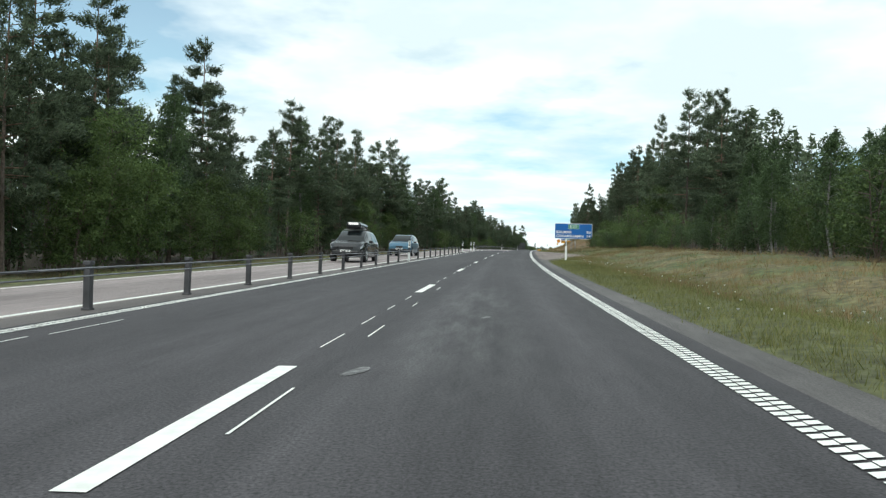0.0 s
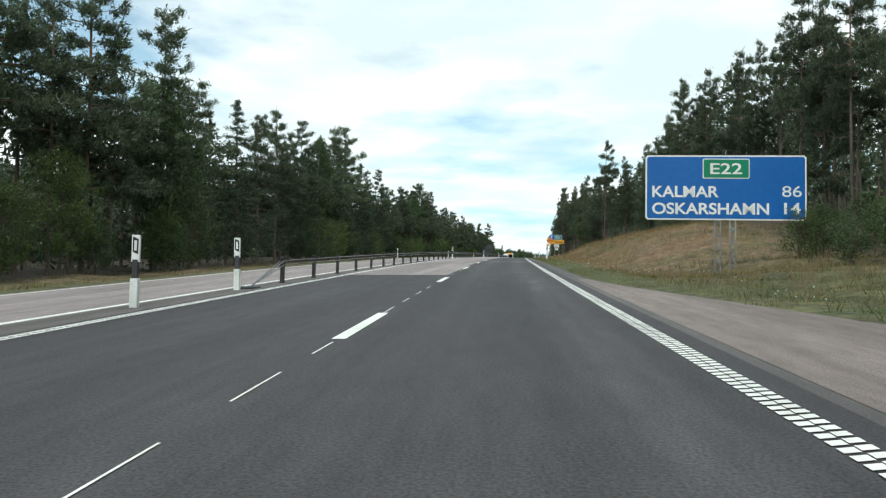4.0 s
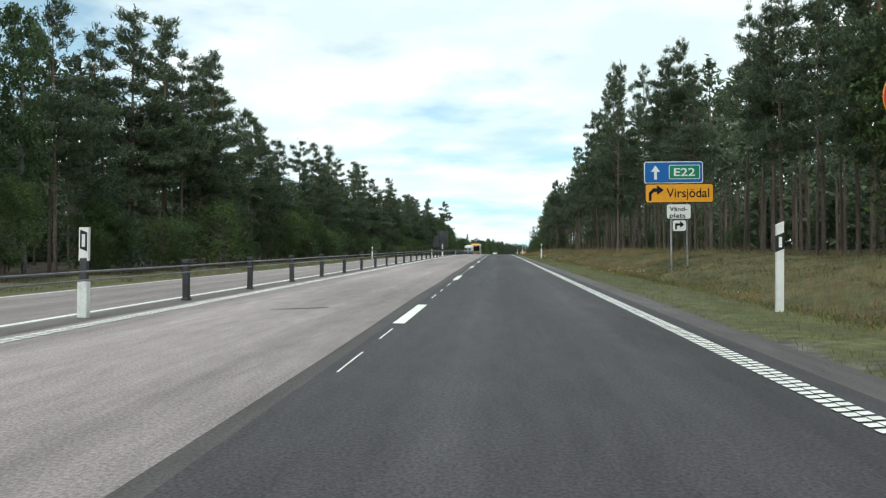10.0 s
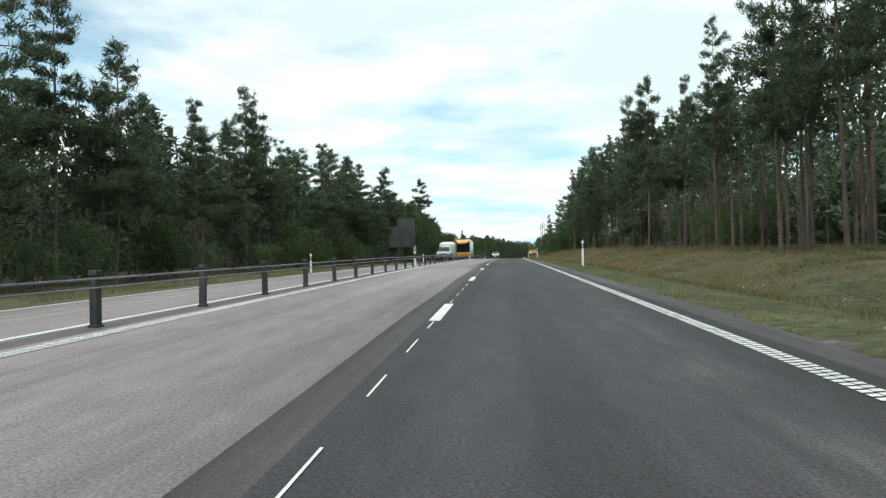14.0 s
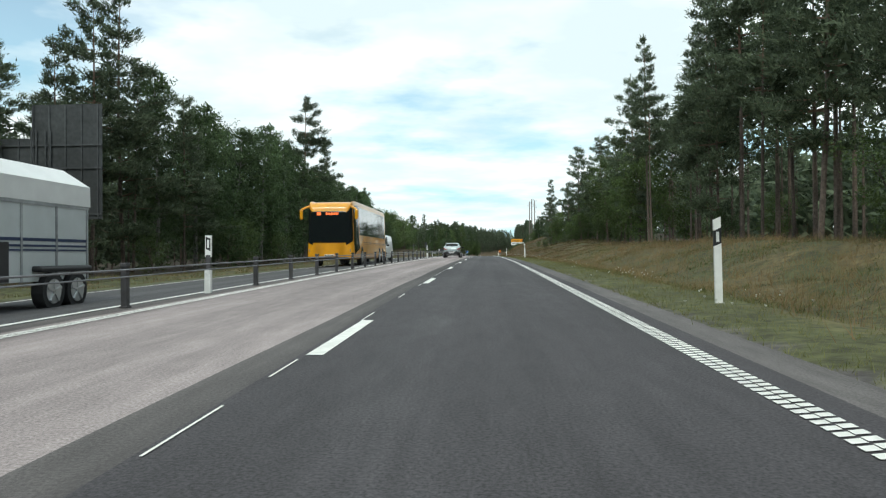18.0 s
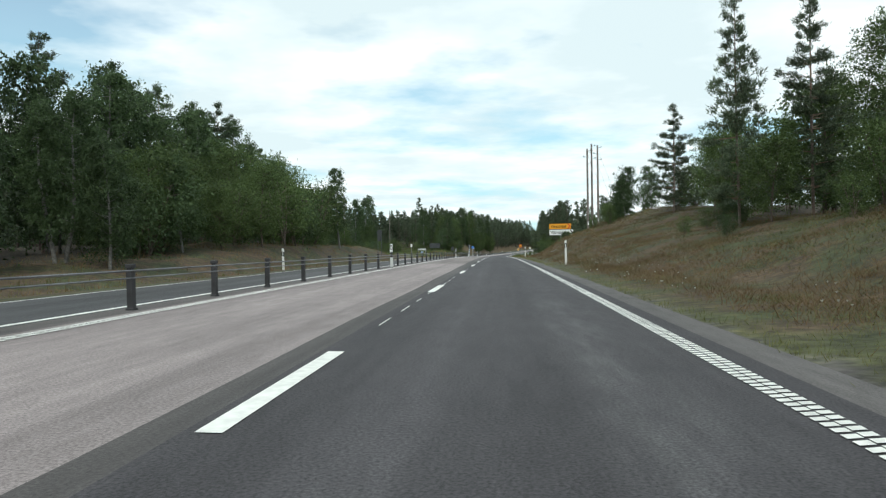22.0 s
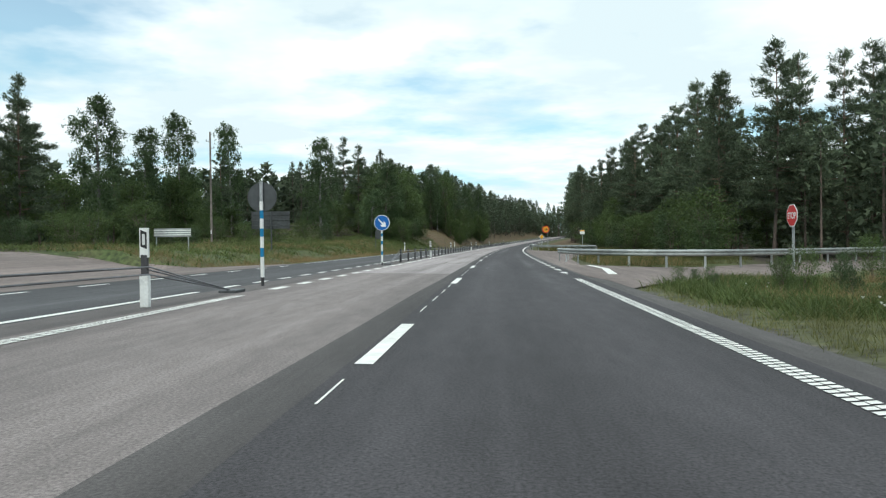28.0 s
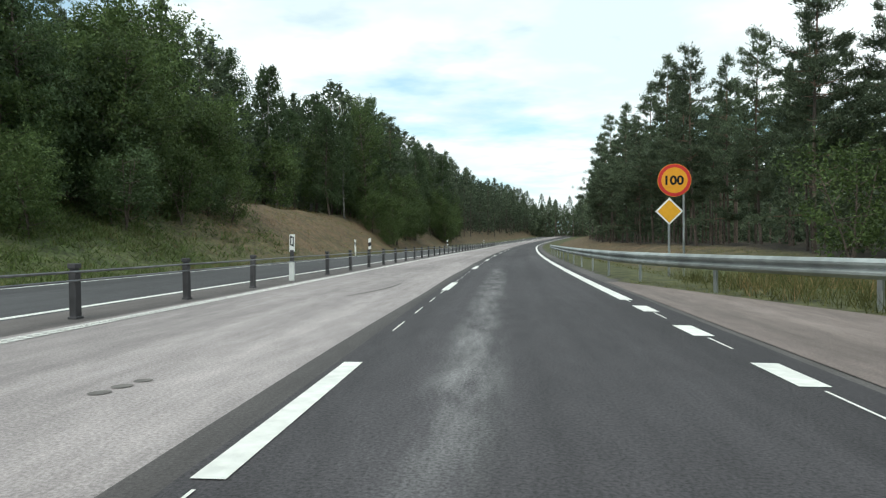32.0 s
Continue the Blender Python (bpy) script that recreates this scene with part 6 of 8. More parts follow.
for x in (-0.22, 0.26):
    fz = foot(103.3, 7.58 + x)
    for dx in (-0.09, 0.09):
        pole(x + dx, fz, 3.9, g, 0.028, 0.07, M_DULLGALV)
    for k in range(9):
        z1 = fz + 0.25 + k * 0.22
        part("lattice_bar", rod_bm(0.014, (x - 0.09, 0.07, z1), (x + 0.09, 0.07, z1 + 0.2 * (1 if k % 2 else -1)), 6), M_DULLGALV, g)

# direction group before the junction
g = thing("direction_sign", board_pose(230.5, 7.9), "blue and orange direction boards above two small white plates", "road sign")
b = framed("blue_board", 2.58, 0.97, -0.19, 4.29, M_BLUE, M_SIGNWHITE, g, 0.0, 0.035)
flat_shape("arrow", [(-1.04, 3.97), (-0.92, 3.97), (-0.92, 4.32), (-0.78, 4.32), (-0.98, 4.60), (-1.18, 4.32), (-1.04, 4.32)], M_SIGNWHITE, b, -0.026)
route_shield(0.29, 4.30, 1.36, 0.64, g)
b = framed("orange_board", 3.0, 0.86, 0.06, 3.35, M_ORANGE, M_CARBLACK, g, 0.0, 0.03)
flat_shape("arrow", [(-1.28, 3.02), (-1.16, 3.02), (-1.16, 3.30), (-1.05, 3.42), (-0.92, 3.42), (-0.92, 3.28), (-0.62, 3.50), (-0.92, 3.72), (-0.92, 3.58), (-1.08, 3.58), (-1.28, 3.38)], M_CARBLACK, b, -0.026)
lettering("Virsjödal", -0.50, 3.17, 0.40, M_CARBLACK, g, -0.024, 1.86)
b = framed("white_plate", 1.08, 0.68, 0.03, 2.53, M_SIGNWHITE, M_CARBLACK, g, 0.0, 0.02)
lettering("Vänd-", -0.38, 2.55, 0.20, M_CARBLACK, b, -0.024, 0.78)
lettering("plats", -0.38, 2.26, 0.20, M_CARBLACK, b, -0.024, 0.70)
b = framed("arrow_plate", 0.62, 0.52, 0.05, 1.90, M_SIGNWHITE, M_CARBLACK, g, 0.0, 0.02)
flat_shape("arrow", [(-0.14, 1.73), (-0.06, 1.73), (-0.06, 1.90), (0.08, 1.90), (0.08, 1.80), (0.26, 1.95), (0.08, 2.10), (0.08, 2.0), (-0.14, 2.0)], M_CARBLACK, b, -0.026)
for x in (-0.30, 0.40):
    pole(x, foot(230.5, 7.9 + x), 4.6, g, 0.042)


def speed_sign(s, lat, z, r, label):
    g = thing("speed_sign", board_pose(s, lat), label, "road sign")
    d = disc("rim", r, 0, z, M_RED, g, 0.0)
    disc("outer_edge", r * 1.03, 0, z, M_ORANGE, g, 0.006, 0.012)
    f = disc("face", r * 0.80, 0, z, M_ORANGE, d, -0.014, 0.01)
    lettering("100", -r * 0.56, z - r * 0.27, r * 0.54, M_CARBLACK, f, -0.021, r * 1.12, 0.012)
    return g


g = speed_sign(208.0, 5.9, 3.12, 0.47, "round orange speed sign with red rim reading 100")
pole(0.25, foot(208.0, 6.1), 3.3, g, 0.03)
g = speed_sign(695.6, 5.30, 2.97, 0.52, "round orange speed sign with red rim above the guard rail")
pole(0.30, foot(695.6, 5.6), 3.2, g)


def priority_sign(s, lat, z, r):
    g = thing("priority_sign", board_pose(s, lat), "yellow diamond priority sign with white border on a steel pole", "road sign", "priority signs")
    b = disc("border", r, 0, z, M_SIGNWHITE, g, 0.0, 0.02, 4)
    disc("face", r * 0.84, 0, z, M_YELLOW, b, -0.012, 0.008, 4)
    pole(0.0, foot(s, lat), z + 0.1, g)
    return g


priority_sign(207.3, 5.6, 2.26, 0.38)
priority_sign(693.2, 4.63, 1.87, 0.40)

# arrow boards at the junction
g = thing("arrow_board", board_pose(551.2, 8.4), "orange and white arrow boards on one pole beside the grassy mound", "road sign")
for z, w, face, words, wid, tip in ((3.96, 2.85, M_ORANGE, "Virsjödal", 2.0, M_RED), (3.18, 3.14, M_SIGNWHITE, "Vändplats", 2.28, M_CARBLACK)):
    x0 = -1.52
    b = framed("board", w, 0.76, x0 + w / 2, z, face, M_CARBLACK, g, 0.0, 0.025)
    lettering(words, x0 + 0.16, z - 0.16, 0.36, M_CARBLACK, b, -0.024, wid)
    xe = x0 + w - 0.06
    flat_shape("chevron", [(xe - 0.46, z + 0.32), (xe - 0.30, z + 0.32), (xe, z), (xe - 0.30, z - 0.32), (xe - 0.46, z - 0.32), (xe - 0.16, z)], tip, b, -0.025)
pole(-0.04, foot(551.2, 8.36), 3.9, g, 0.05)

# back of the large sign for the opposite direction
g = thing("sign_back", board_pose(395.5, -17.2), "dark back of a large sign with ribs on lattice legs", "road sign")
plate("panel", 2.84, 4.5, 1.04, 4.35, M_BACK, g)
plate("panel", 1.33, 3.16, -1.06, 3.70, M_BACK, g)
for x in (-1.6, -0.9, -0.3, 0.35, 1.0, 1.65, 2.3):
    plate("rib", 0.05, 3.0 if x < -0.4 else 4.4, x, 3.70 if x < -0.4 else 4.35, M_DARKPOLE, g, -0.04, 0.05)
for z in (2.3, 4.1, 5.0):
    plate("cross_rail", 4.1, 0.06, 0.4, z, M_DARKPOLE, g, -0.05, 0.04)
for x in (-0.25, 0.32):
    for dx in (-0.1, 0.1):
        pole(x + dx, foot(395.5, -17.2), 5.6, g, 0.03, -0.09, M_DARKPOLE)
    for k in range(14):
        z1 = 0.3 + k * 0.35
        part("lattice_bar", rod_bm(0.014, (x - 0.1, -0.09, z1), (x + 0.1, -0.09, z1 + 0.3 * (1 if k % 2 else -1)), 6), M_DARKPOLE, g)

# stop sign of the side road
g = thing("stop_sign", board_pose(616.0, 11.95, -86), "red octagonal stop sign with white border on two poles", "road sign")
d = disc("border", 0.50, 0, 2.02, M_SIGNWHITE, g, 0.0, 0.02, 8, turn=22.5)
f = disc("face", 0.455, 0, 2.02, M_RED, d, -0.012, 0.01, 8, turn=22.5)
lettering("STOP", -0.36, 1.89, 0.26, M_SIGNWHITE, f, -0.020, 0.72, 0.008)
for x in (-0.05, 0.07):
    pole(x, foot(616, 12), 1.9, g, 0.03)

# keep-right sign and striped posts in the median opening
g = thing("arrow_sign", board_pose(617.2, -5.55), "round blue arrow sign on a blue and white striped post", "road sign")
d = disc("border", 0.355, 0.02, 2.0, M_SIGNWHITE, g, 0.0)
f = disc("face", 0.33, 0.02, 2.0, M_BLUE, d, -0.012, 0.01)
flat_shape("arrow", [(-0.17, 2.15), (-0.13, 2.19), (0.10, 1.96), (0.10, 2.07), (0.19, 2.0), (0.20, 1.81), (0.0, 1.82), (-0.06, 1.90), (0.05, 1.91)], M_SIGNWHITE, f, -0.022)


def striped(parent, z_list):
    for k, (a, b2) in enumerate(zip(z_list[:-1], z_list[1:])):
        part("stripe", rod_bm(0.042, (0, 0.04, a), (0, 0.04, b2), 14), (M_WHITE, M_TEAL)[k % 2], parent)


part("foot", rod_bm(0.035, (0, 0.04, -0.05), (0, 0.04, 0.22), 12), M_POST, g)
striped(g, (0.22, 0.55, 0.72, 1.02, 1.18, 1.38, 1.52, 1.70))
g = thing("striped_post", board_pose(600.2, -5.5), "blue and white striped post carrying a grey round sign back", "post")
part("foot", rod_bm(0.035, (0, 0.04, -0.05), (0, 0.04, 0.30), 12), M_POST, g)
striped(g, (0.30, 0.75, 0.95, 1.20, 1.38, 1.60, 1.78, 1.98))
part("top", rod_bm(0.038, (0, 0.04, 1.98), (0, 0.04, 2.42), 12), M_DULLGALV, g)
disc("sign_disc", 0.33, 0.0, 2.08, M_BACK, g, 0.10)

# sign backs of the opposite direction
g = thing("sign_back", board_pose(632.0, -15.4), "dark ribbed back of a broad board on one pole", "road sign")
plate("board", 2.6, 1.15, -0.05, 2.74, M_BACK, g)
for z in (2.4, 2.75, 3.1):
    plate("rib", 2.5, 0.05, -0.05, z, M_DARKPOLE, g, -0.03, 0.04)
pole(0.0, foot(632, -15.4), 3.25, g, 0.05, -0.06, M_DARKPOLE)
g = thing("sign_back", board_pose(662.9, -13.7), "grey back of a small round sign on two poles", "road sign")
disc("disc", 0.42, 0.0, 2.35, M_BACK, g)
plate("board", 0.62, 0.62, 0.0, 1.95, M_BACK, g)
for x in (-0.36, 0.34):
    pole(x, foot(662.9, -13.7), 2.4, g, 0.035, -0.05, M_DARKPOLE)
g = thing("sign_back", board_pose(537.9, -13.4), "grey back of a round sign on two thin poles", "road sign")
disc("disc", 0.31, 0.0, 3.12, M_BACK, g)
plate("board", 0.5, 0.66, 0.0, 2.46, M_BACK, g)
for x in (-0.2, 0.2):
    pole(x, foot(537.9, -13.4), 3.1, g, 0.03, -0.05, M_DARKPOLE)
g = thing("information_board", board_pose(621.7, -17.4, 8), "low white ribbed information board seen from behind", "road sign")
plate("board", 1.9, 0.44, 0, 1.78, M_DULLGALV, g)
for z in (1.66, 1.78, 1.90):
    plate("rib", 1.9, 0.05, 0, z, M_REFL, g, -0.02, 0.03)
for x in (-0.85, 0.8):
    pole(x, foot(621.7, -17.4), 1.95, g, 0.035, 0.03)
g = thing("bay_sign", board_pose(665.2, 8.25), "small yellow and white plate on a thin pole", "road sign")
plate("plate", 0.50, 0.46, 0, 2.13, M_SIGNWHITE, g)
plate("strip", 0.46, 0.10, 0, 2.28, M_YELLOW, g, -0.012, 0.006)
pole(0.02, foot(665.2, 8.25), 2.1, g, 0.03)
g = thing("stop_plate", board_pose(548.0, -10.9), "small pale plate on a thin leaning pole", "road sign")
plate("plate", 0.22, 0.40, 0, 1.68, M_SIGNWHITE, g)
pole(0.0, foot(548.0, -10.9), 1.8, g, 0.025)

# ---- power poles ----
def power_pole(s, lat, top, label, r=0.14, arms=True, guy=False):
    g = thing("power_pole", board_pose(s, lat), label, "power pole", "power poles")
    z0 = foot(s, lat)
    part("shaft", rod_bm(r, (0, 0, z0), (0, 0, top), 12, r * 0.72), M_WOOD, g)
    if arms:
        part("cap", rod_bm(r * 0.8, (0, 0, top), (0, 0, top + 0.05), 12), M_DULLGALV, g)
        for k in range(3):
            z = top - 0.25 - k * 0.75
            arm = part("insulator_arm", rod_bm(0.025, (0, 0, z), (-0.42 if k % 2 else 0.42, 0, z + 0.08), 6), M_DULLGALV, g)
            part("insulator", rod_bm(0.055, (-0.42 if k % 2 else 0.42, 0, z + 0.04), (-0.42 if k % 2 else 0.42, 0, z + 0.22), 8, 0.035), M_BACK, arm)
    part("marker_plate", box_bm(0.11, 0.012, 0.42, (0, -r - 0.008, z0 + 1.5), 0.004), M_SIGNWHITE, g, "small pale plate")
    if guy:
        a, b = Vector((0, 0, top - 0.4)), Vector((3.7, 0.3, foot(s, lat + 3.7)))
        wire = part("guy_wire", rod_bm(0.006, a, b, 5), M_CABLE, g)
        part("guy_insulator", rod_bm(0.045, a.lerp(b, 0.56), a.lerp(b, 0.64), 8), M_BLACK, wire)
    return g


power_pole(543.6, 12.2, 13.3, "weathered wooden power pole on the grassy mound", guy=True)
power_pole(544.2, 11.05, 13.0, "weathered wooden power pole on the grassy mound", guy=True)
power_pole(544.4, 11.6, 13.6, "weathered wooden power pole on the grassy mound", guy=True)
power_pole(592.7, -29.0, 12.2, "grey wooden pole at the forest edge", 0.12)
power_pole(659.9, -31.2, 13.2, "grey wooden pole in the open field", 0.12)


# ---- guard rails ----
def guard_rail(path, label, step=2.0, post_every=2):
    g = thing("guard_rail", Matrix.Identity(4), label, "guard rail")
    xs = np.concatenate([[0], np.cumsum([math.dist(a, b) for a, b in zip(path[:-1], path[1:])])])
    n = int(xs[-1] / step) + 1
    d = np.linspace(0, xs[-1], n)
    ss, ll = np.interp(d, xs, [p[0] for p in path]), np.interp(d, xs, [p[1] for p in path])
    for _ in range(3):
        ss[1:-1], ll[1:-1] = (ss[:-2] + 2 * ss[1:-1] + ss[2:]) / 4, (ll[:-2] + 2 * ll[1:-1] + ll[2:]) / 4
    p = ground_at(ss, ll)
    for _ in range(12):
        p[1:-1, 2] = (p[:-2, 2] + 2 * p[1:-1, 2] + p[2:, 2]) / 4
    tang = np.gradient(p[:, :2], axis=0)
    tang /= np.linalg.norm(tang, axis=1, keepdims=True)
    side = np.stack([tang[:, 1], -tang[:, 0], 0 * tang[:, 0]], -1)
    prof = [(0.0, 0.44), (0.03, 0.46), (0.075, 0.50), (0.075, 0.54), (0.02, 0.585), (0.02, 0.605), (0.075, 0.65), (0.075, 0.69), (0.03, 0.735), (0.0, 0.75)]
    rows2 = [p + side * x + np.array([0, 0, z]) for x, z in prof] + [p + side * (x - 0.006) + np.array([0, 0, z]) for x, z in prof[::-1]]
    m = len(rows2)
    v = np.concatenate(rows2)
    f = [(k * n + i, ((k + 1) % m) * n + i, ((k + 1) % m) * n + i + 1, k * n + i + 1) for k in range(m) for i in range(n - 1)]
    child(new("beam", mesh_data("beam", v, f, M_RAIL, smooth=False)), g)
    for i in range(0, n, post_every):
        a = math.degrees(math.atan2(tang[i, 1], tang[i, 0]))
        q = p[i] - side[i] * 0.07
        ob = part("post", box_bm(0.10, 0.055, 0.92, (0, 0, 0.20), 0.008), M_GALV, g)
        ob.matrix_basis = pose(*q.tolist(), 0, 0, a)
        sp = part("spacer", box_bm(0.05, 0.09, 0.16, (0, -0.05, 0.60)), M_GALV, ob)
    return g


guard_rail([(627, 3.1), (622.8, 3.3), (620.4, 4.6), (618.9, 6.6), (618.9, 9), (620.3, 12), (622.6, 15), (625, 20), (631, 32), (640, 54)], "long galvanised guard rail bending round the side road", post_every=1)
guard_rail([(735, 2.95), (705, 2.85), (691, 2.95), (686.5, 3.7), (681, 5.8), (675.5, 8.0), (668, 9.1), (656, 8.7), (647, 7.7), (641, 6.2), (635, 4.6), (630.5, 3.9)], "galvanised guard rail curving round the stopping bay")

# ---- vehicles ----
def ring(zb, belt, roof, w, wr):
    """Half outline of a body at one station, from the floor round to the roof."""
    return [(0, zb), (w * 0.86, zb), (w, zb + 0.14), (w * 1.0, (zb + belt) / 2 + 0.05), (w * 0.965, belt), (wr, roof - 0.07), (wr * 0.84, roof - 0.012), (0, roof)]


def through_knots(P, u):
    """Points at parameters u of a Catmull-Rom curve through the rows of P."""
    P = np.asarray(P, float)
    w = np.concatenate([[2 * P[0] - P[1]], P, [2 * P[-1] - P[-2]]])
    i = np.clip(np.floor(u).astype(int), 0, len(P) - 2)
    t = (u - i).reshape(-1, *([1] * (P.ndim - 1)))
    p0, p1, p2, p3 = w[i], w[i + 1], w[i + 2], w[i + 3]
    k = 0.7
    m1, m2 = k * 0.5 * (p2 - p0), k * 0.5 * (p3 - p1)
    return (2 * t ** 3 - 3 * t ** 2 + 1) * p1 + (t ** 3 - 2 * t ** 2 + t) * m1 + (-2 * t ** 3 + 3 * t ** 2) * p2 + (t ** 3 - t ** 2) * m2


class Hull:
    """A rounded body lofted through stations (y, floor, belt, roof, width share, roof width share)."""

    def __init__(self, stations, W):
        self.K = np.array([[(x, q[0], z) for x, z in ring(q[1], q[2], q[3], W / 2 * q[4], W / 2 * q[5])] for q in stations])

    def at(self, a, b):
        """Grid of points for the station parameters a and the outline parameters b."""
        G = through_knots(self.K, np.asarray(a, float))
        return np.stack([through_knots(row, np.asarray(b, float)) for row in G])

    def station(self, y):
        """The station parameter at which the outline stands at y."""
        return float(np.interp(y, self.K[:, 0, 1], np.arange(len(self.K))))

    def body(self, mat, parent):
        na, nb = (len(self.K) - 1) * 4 + 1, 7 * 4 + 1
        G = self.at(np.linspace(0, len(self.K) - 1, na), np.linspace(0, 7, nb))
        bm = bmesh.new()
        for sx in (1, -1):
            V = [[bm.verts.new((sx * p[0], p[1], p[2])) for p in row] for row in G]
            for i in range(na - 1):
                for j in range(nb - 1):
                    bm.faces.new((V[i][j], V[i][j + 1], V[i + 1][j + 1], V[i + 1][j])[::sx])
            for row, turn in ((V[0], 1), (V[-1], -1)):
                bm.faces.new(row[::-turn * sx])
        bmesh.ops.remove_doubles(bm, verts=bm.verts[:], dist=0.0005)
        bmesh.ops.recalc_face_normals(bm, faces=bm.faces[:])
        ob = part("body", bm, mat, parent)
        ob.data.polygons.foreach_set("use_smooth", np.ones(len(ob.data.polygons), bool))
        ob.data.set_sharp_from_angle(angle=radians(38))
        return ob

    def patch(self, name, a0, a1, b0, b1, mat, parent, sides=(1, -1), lift=0.008, n=8, label=""):
        """A thin panel lying on the body between outline parameters b0 and b1, which may vary from end to end: numbers or pairs."""
        lo, hi = (np.linspace(*(q if isinstance(q, tuple) else (q, q)), n + 1) for q in (b0, b1))
        for sx in sides:
            rows = []
            for k, aa in enumerate(np.linspace(a0, a1, n + 1)):
                bb = np.linspace(lo[k], hi[k], n + 1)
                p = self.at([aa], bb)[0]
                da, db = self.at([min(aa + 0.02, len(self.K) - 1)], bb)[0] - self.at([max(aa - 0.02, 0)], bb)[0], self.at([aa], np.minimum(bb + 0.02, 7))[0] - self.at([aa], np.maximum(bb - 0.02, 0))[0]
                nv = np.cross(db, da)
                nv /= np.linalg.norm(nv, axis=1, keepdims=True) + 1e-9
                away = p - np.array([0, p[0, 1] * 0.7, 0.75])
                nv *= np.where((nv * away).sum(1, keepdims=True) < 0, -1, 1)
                rows.append((p + nv * lift, p - nv * 0.012))
            bm = bmesh.new()
            top, low = ([[bm.verts.new((sx * q[0], q[1], q[2])) for q in r[w]] for r in rows] for w in (0, 1))
            for i in range(n):
                for j in range(n):
                    bm.faces.new((top[i][j], top[i][j + 1], top[i + 1][j + 1], top[i + 1][j]))
            for i in range(n):
                for j in (0, n):
                    bm.faces.new((top[i][j], top[i + 1][j], low[i + 1][j], low[i][j]))
                    bm.faces.new((top[j][i], top[j][i + 1], low[j][i + 1], low[j][i]))
            bmesh.ops.recalc_face_normals(bm, faces=bm.faces[:])
            ob = part(name, bm, mat, parent, label)
            ob.data.polygons.foreach_set("use_smooth", np.ones(len(ob.data.polygons), bool))
            ob.data.set_sharp_from_angle(angle=radians(40))

    def screen(self, name, a0, a1, b0, mat, parent, lift=0.008):
        """A panel across the middle, from one roof edge to the other."""
        n, m = 8, 13
        rows = []
        for aa in np.linspace(a0, a1, n + 1):
            half = self.at([aa], np.linspace(b0, 7, m))[0]
            full = np.concatenate([half, (half * [-1, 1, 1])[-2::-1]])
            rows.append(full)
        G = np.array(rows)
        nv = np.cross(np.gradient(G, axis=1), np.gradient(G, axis=0))
        nv /= np.linalg.norm(nv, axis=2, keepdims=True) + 1e-9
        nv *= np.where(nv[..., 2:] < 0, -1, 1)
        A, B = G + nv * lift, G - nv * 0.012
        w = G.shape[1]
        v = np.concatenate([A.reshape(-1, 3), B.reshape(-1, 3)])
        o = (n + 1) * w
        f = [(i * w + j, i * w + j + 1, (i + 1) * w + j + 1, (i + 1) * w + j) for i in range(n) for j in range(w - 1)]
        f += [(i * w + j, (i + 1) * w + j, (i + 1) * w + j + o, i * w + j + o) for i in range(n) for j in (0, w - 1)]
        f += [(i * w + j, i * w + j + 1, i * w + j + 1 + o, i * w + j + o) for i in (0, n) for j in range(w - 1)]
        me = mesh_data(name, v, f, mat, smooth=True)
        me.set_sharp_from_angle(angle=radians(40))
        return child(new(name, me), parent)


def wheel(parent, x, y, r, w=0.20):
    side = 1 if x > 0 else -1
    t = part("wheel", rod_bm(r, (x - side * w / 2, y, r), (x + side * w / 2, y, r), 26), M_TYRE, parent)
    bm = rod_bm(r * 0.66, (x + side * w * 0.30, y, r), (x + side * (w / 2 + 0.006), y, r), 20)
    for k in range(5):
        m = Matrix.Translation((x + side * (w / 2 + 0.012), y, r)) @ Matrix.Rotation(k * 2 * math.pi / 5, 4, "X") @ Matrix.Translation((0, 0, r * 0.33))
        bmesh.ops.create_cube(bm, size=1.0, matrix=m @ Matrix.Diagonal((0.03, r * 0.14, r * 0.60, 1)))
    part("rim", bm, M_RIM, t)
    return t


def vehicle(name, m, label, category, stations, W, paint, axles, radius, panes=(), screens=(), bottom=4.14, top=4.88):
    """A car body with its panes, screens and wheels. panes and screens: spans (y1, y2) along the body."""
    g = thing(name, m, label, category)
    h = Hull(stations, W)
    h.body(paint, g)
    for y1, y2 in panes:
        h.patch("side_window", h.station(y1), h.station(y2), bottom, top, M_GLASS, g)
    for y1, y2, lab in screens:
        h.screen(lab, h.station(y1), h.station(y2), 5.6 if "rear" in lab else 5.25, M_GLASS, g)
    for y in axles:
        for sx in (-1, 1):
            x = sx * (W / 2 - 0.088)
            part("wheel_arch", rod_bm(radius * 1.13, (x - sx * 0.12, y, radius + 0.015), (x + sx * 0.094, y, radius + 0.015), 28), M_BLACK, g)
            wheel(g, x, y, radius)
    return g, h


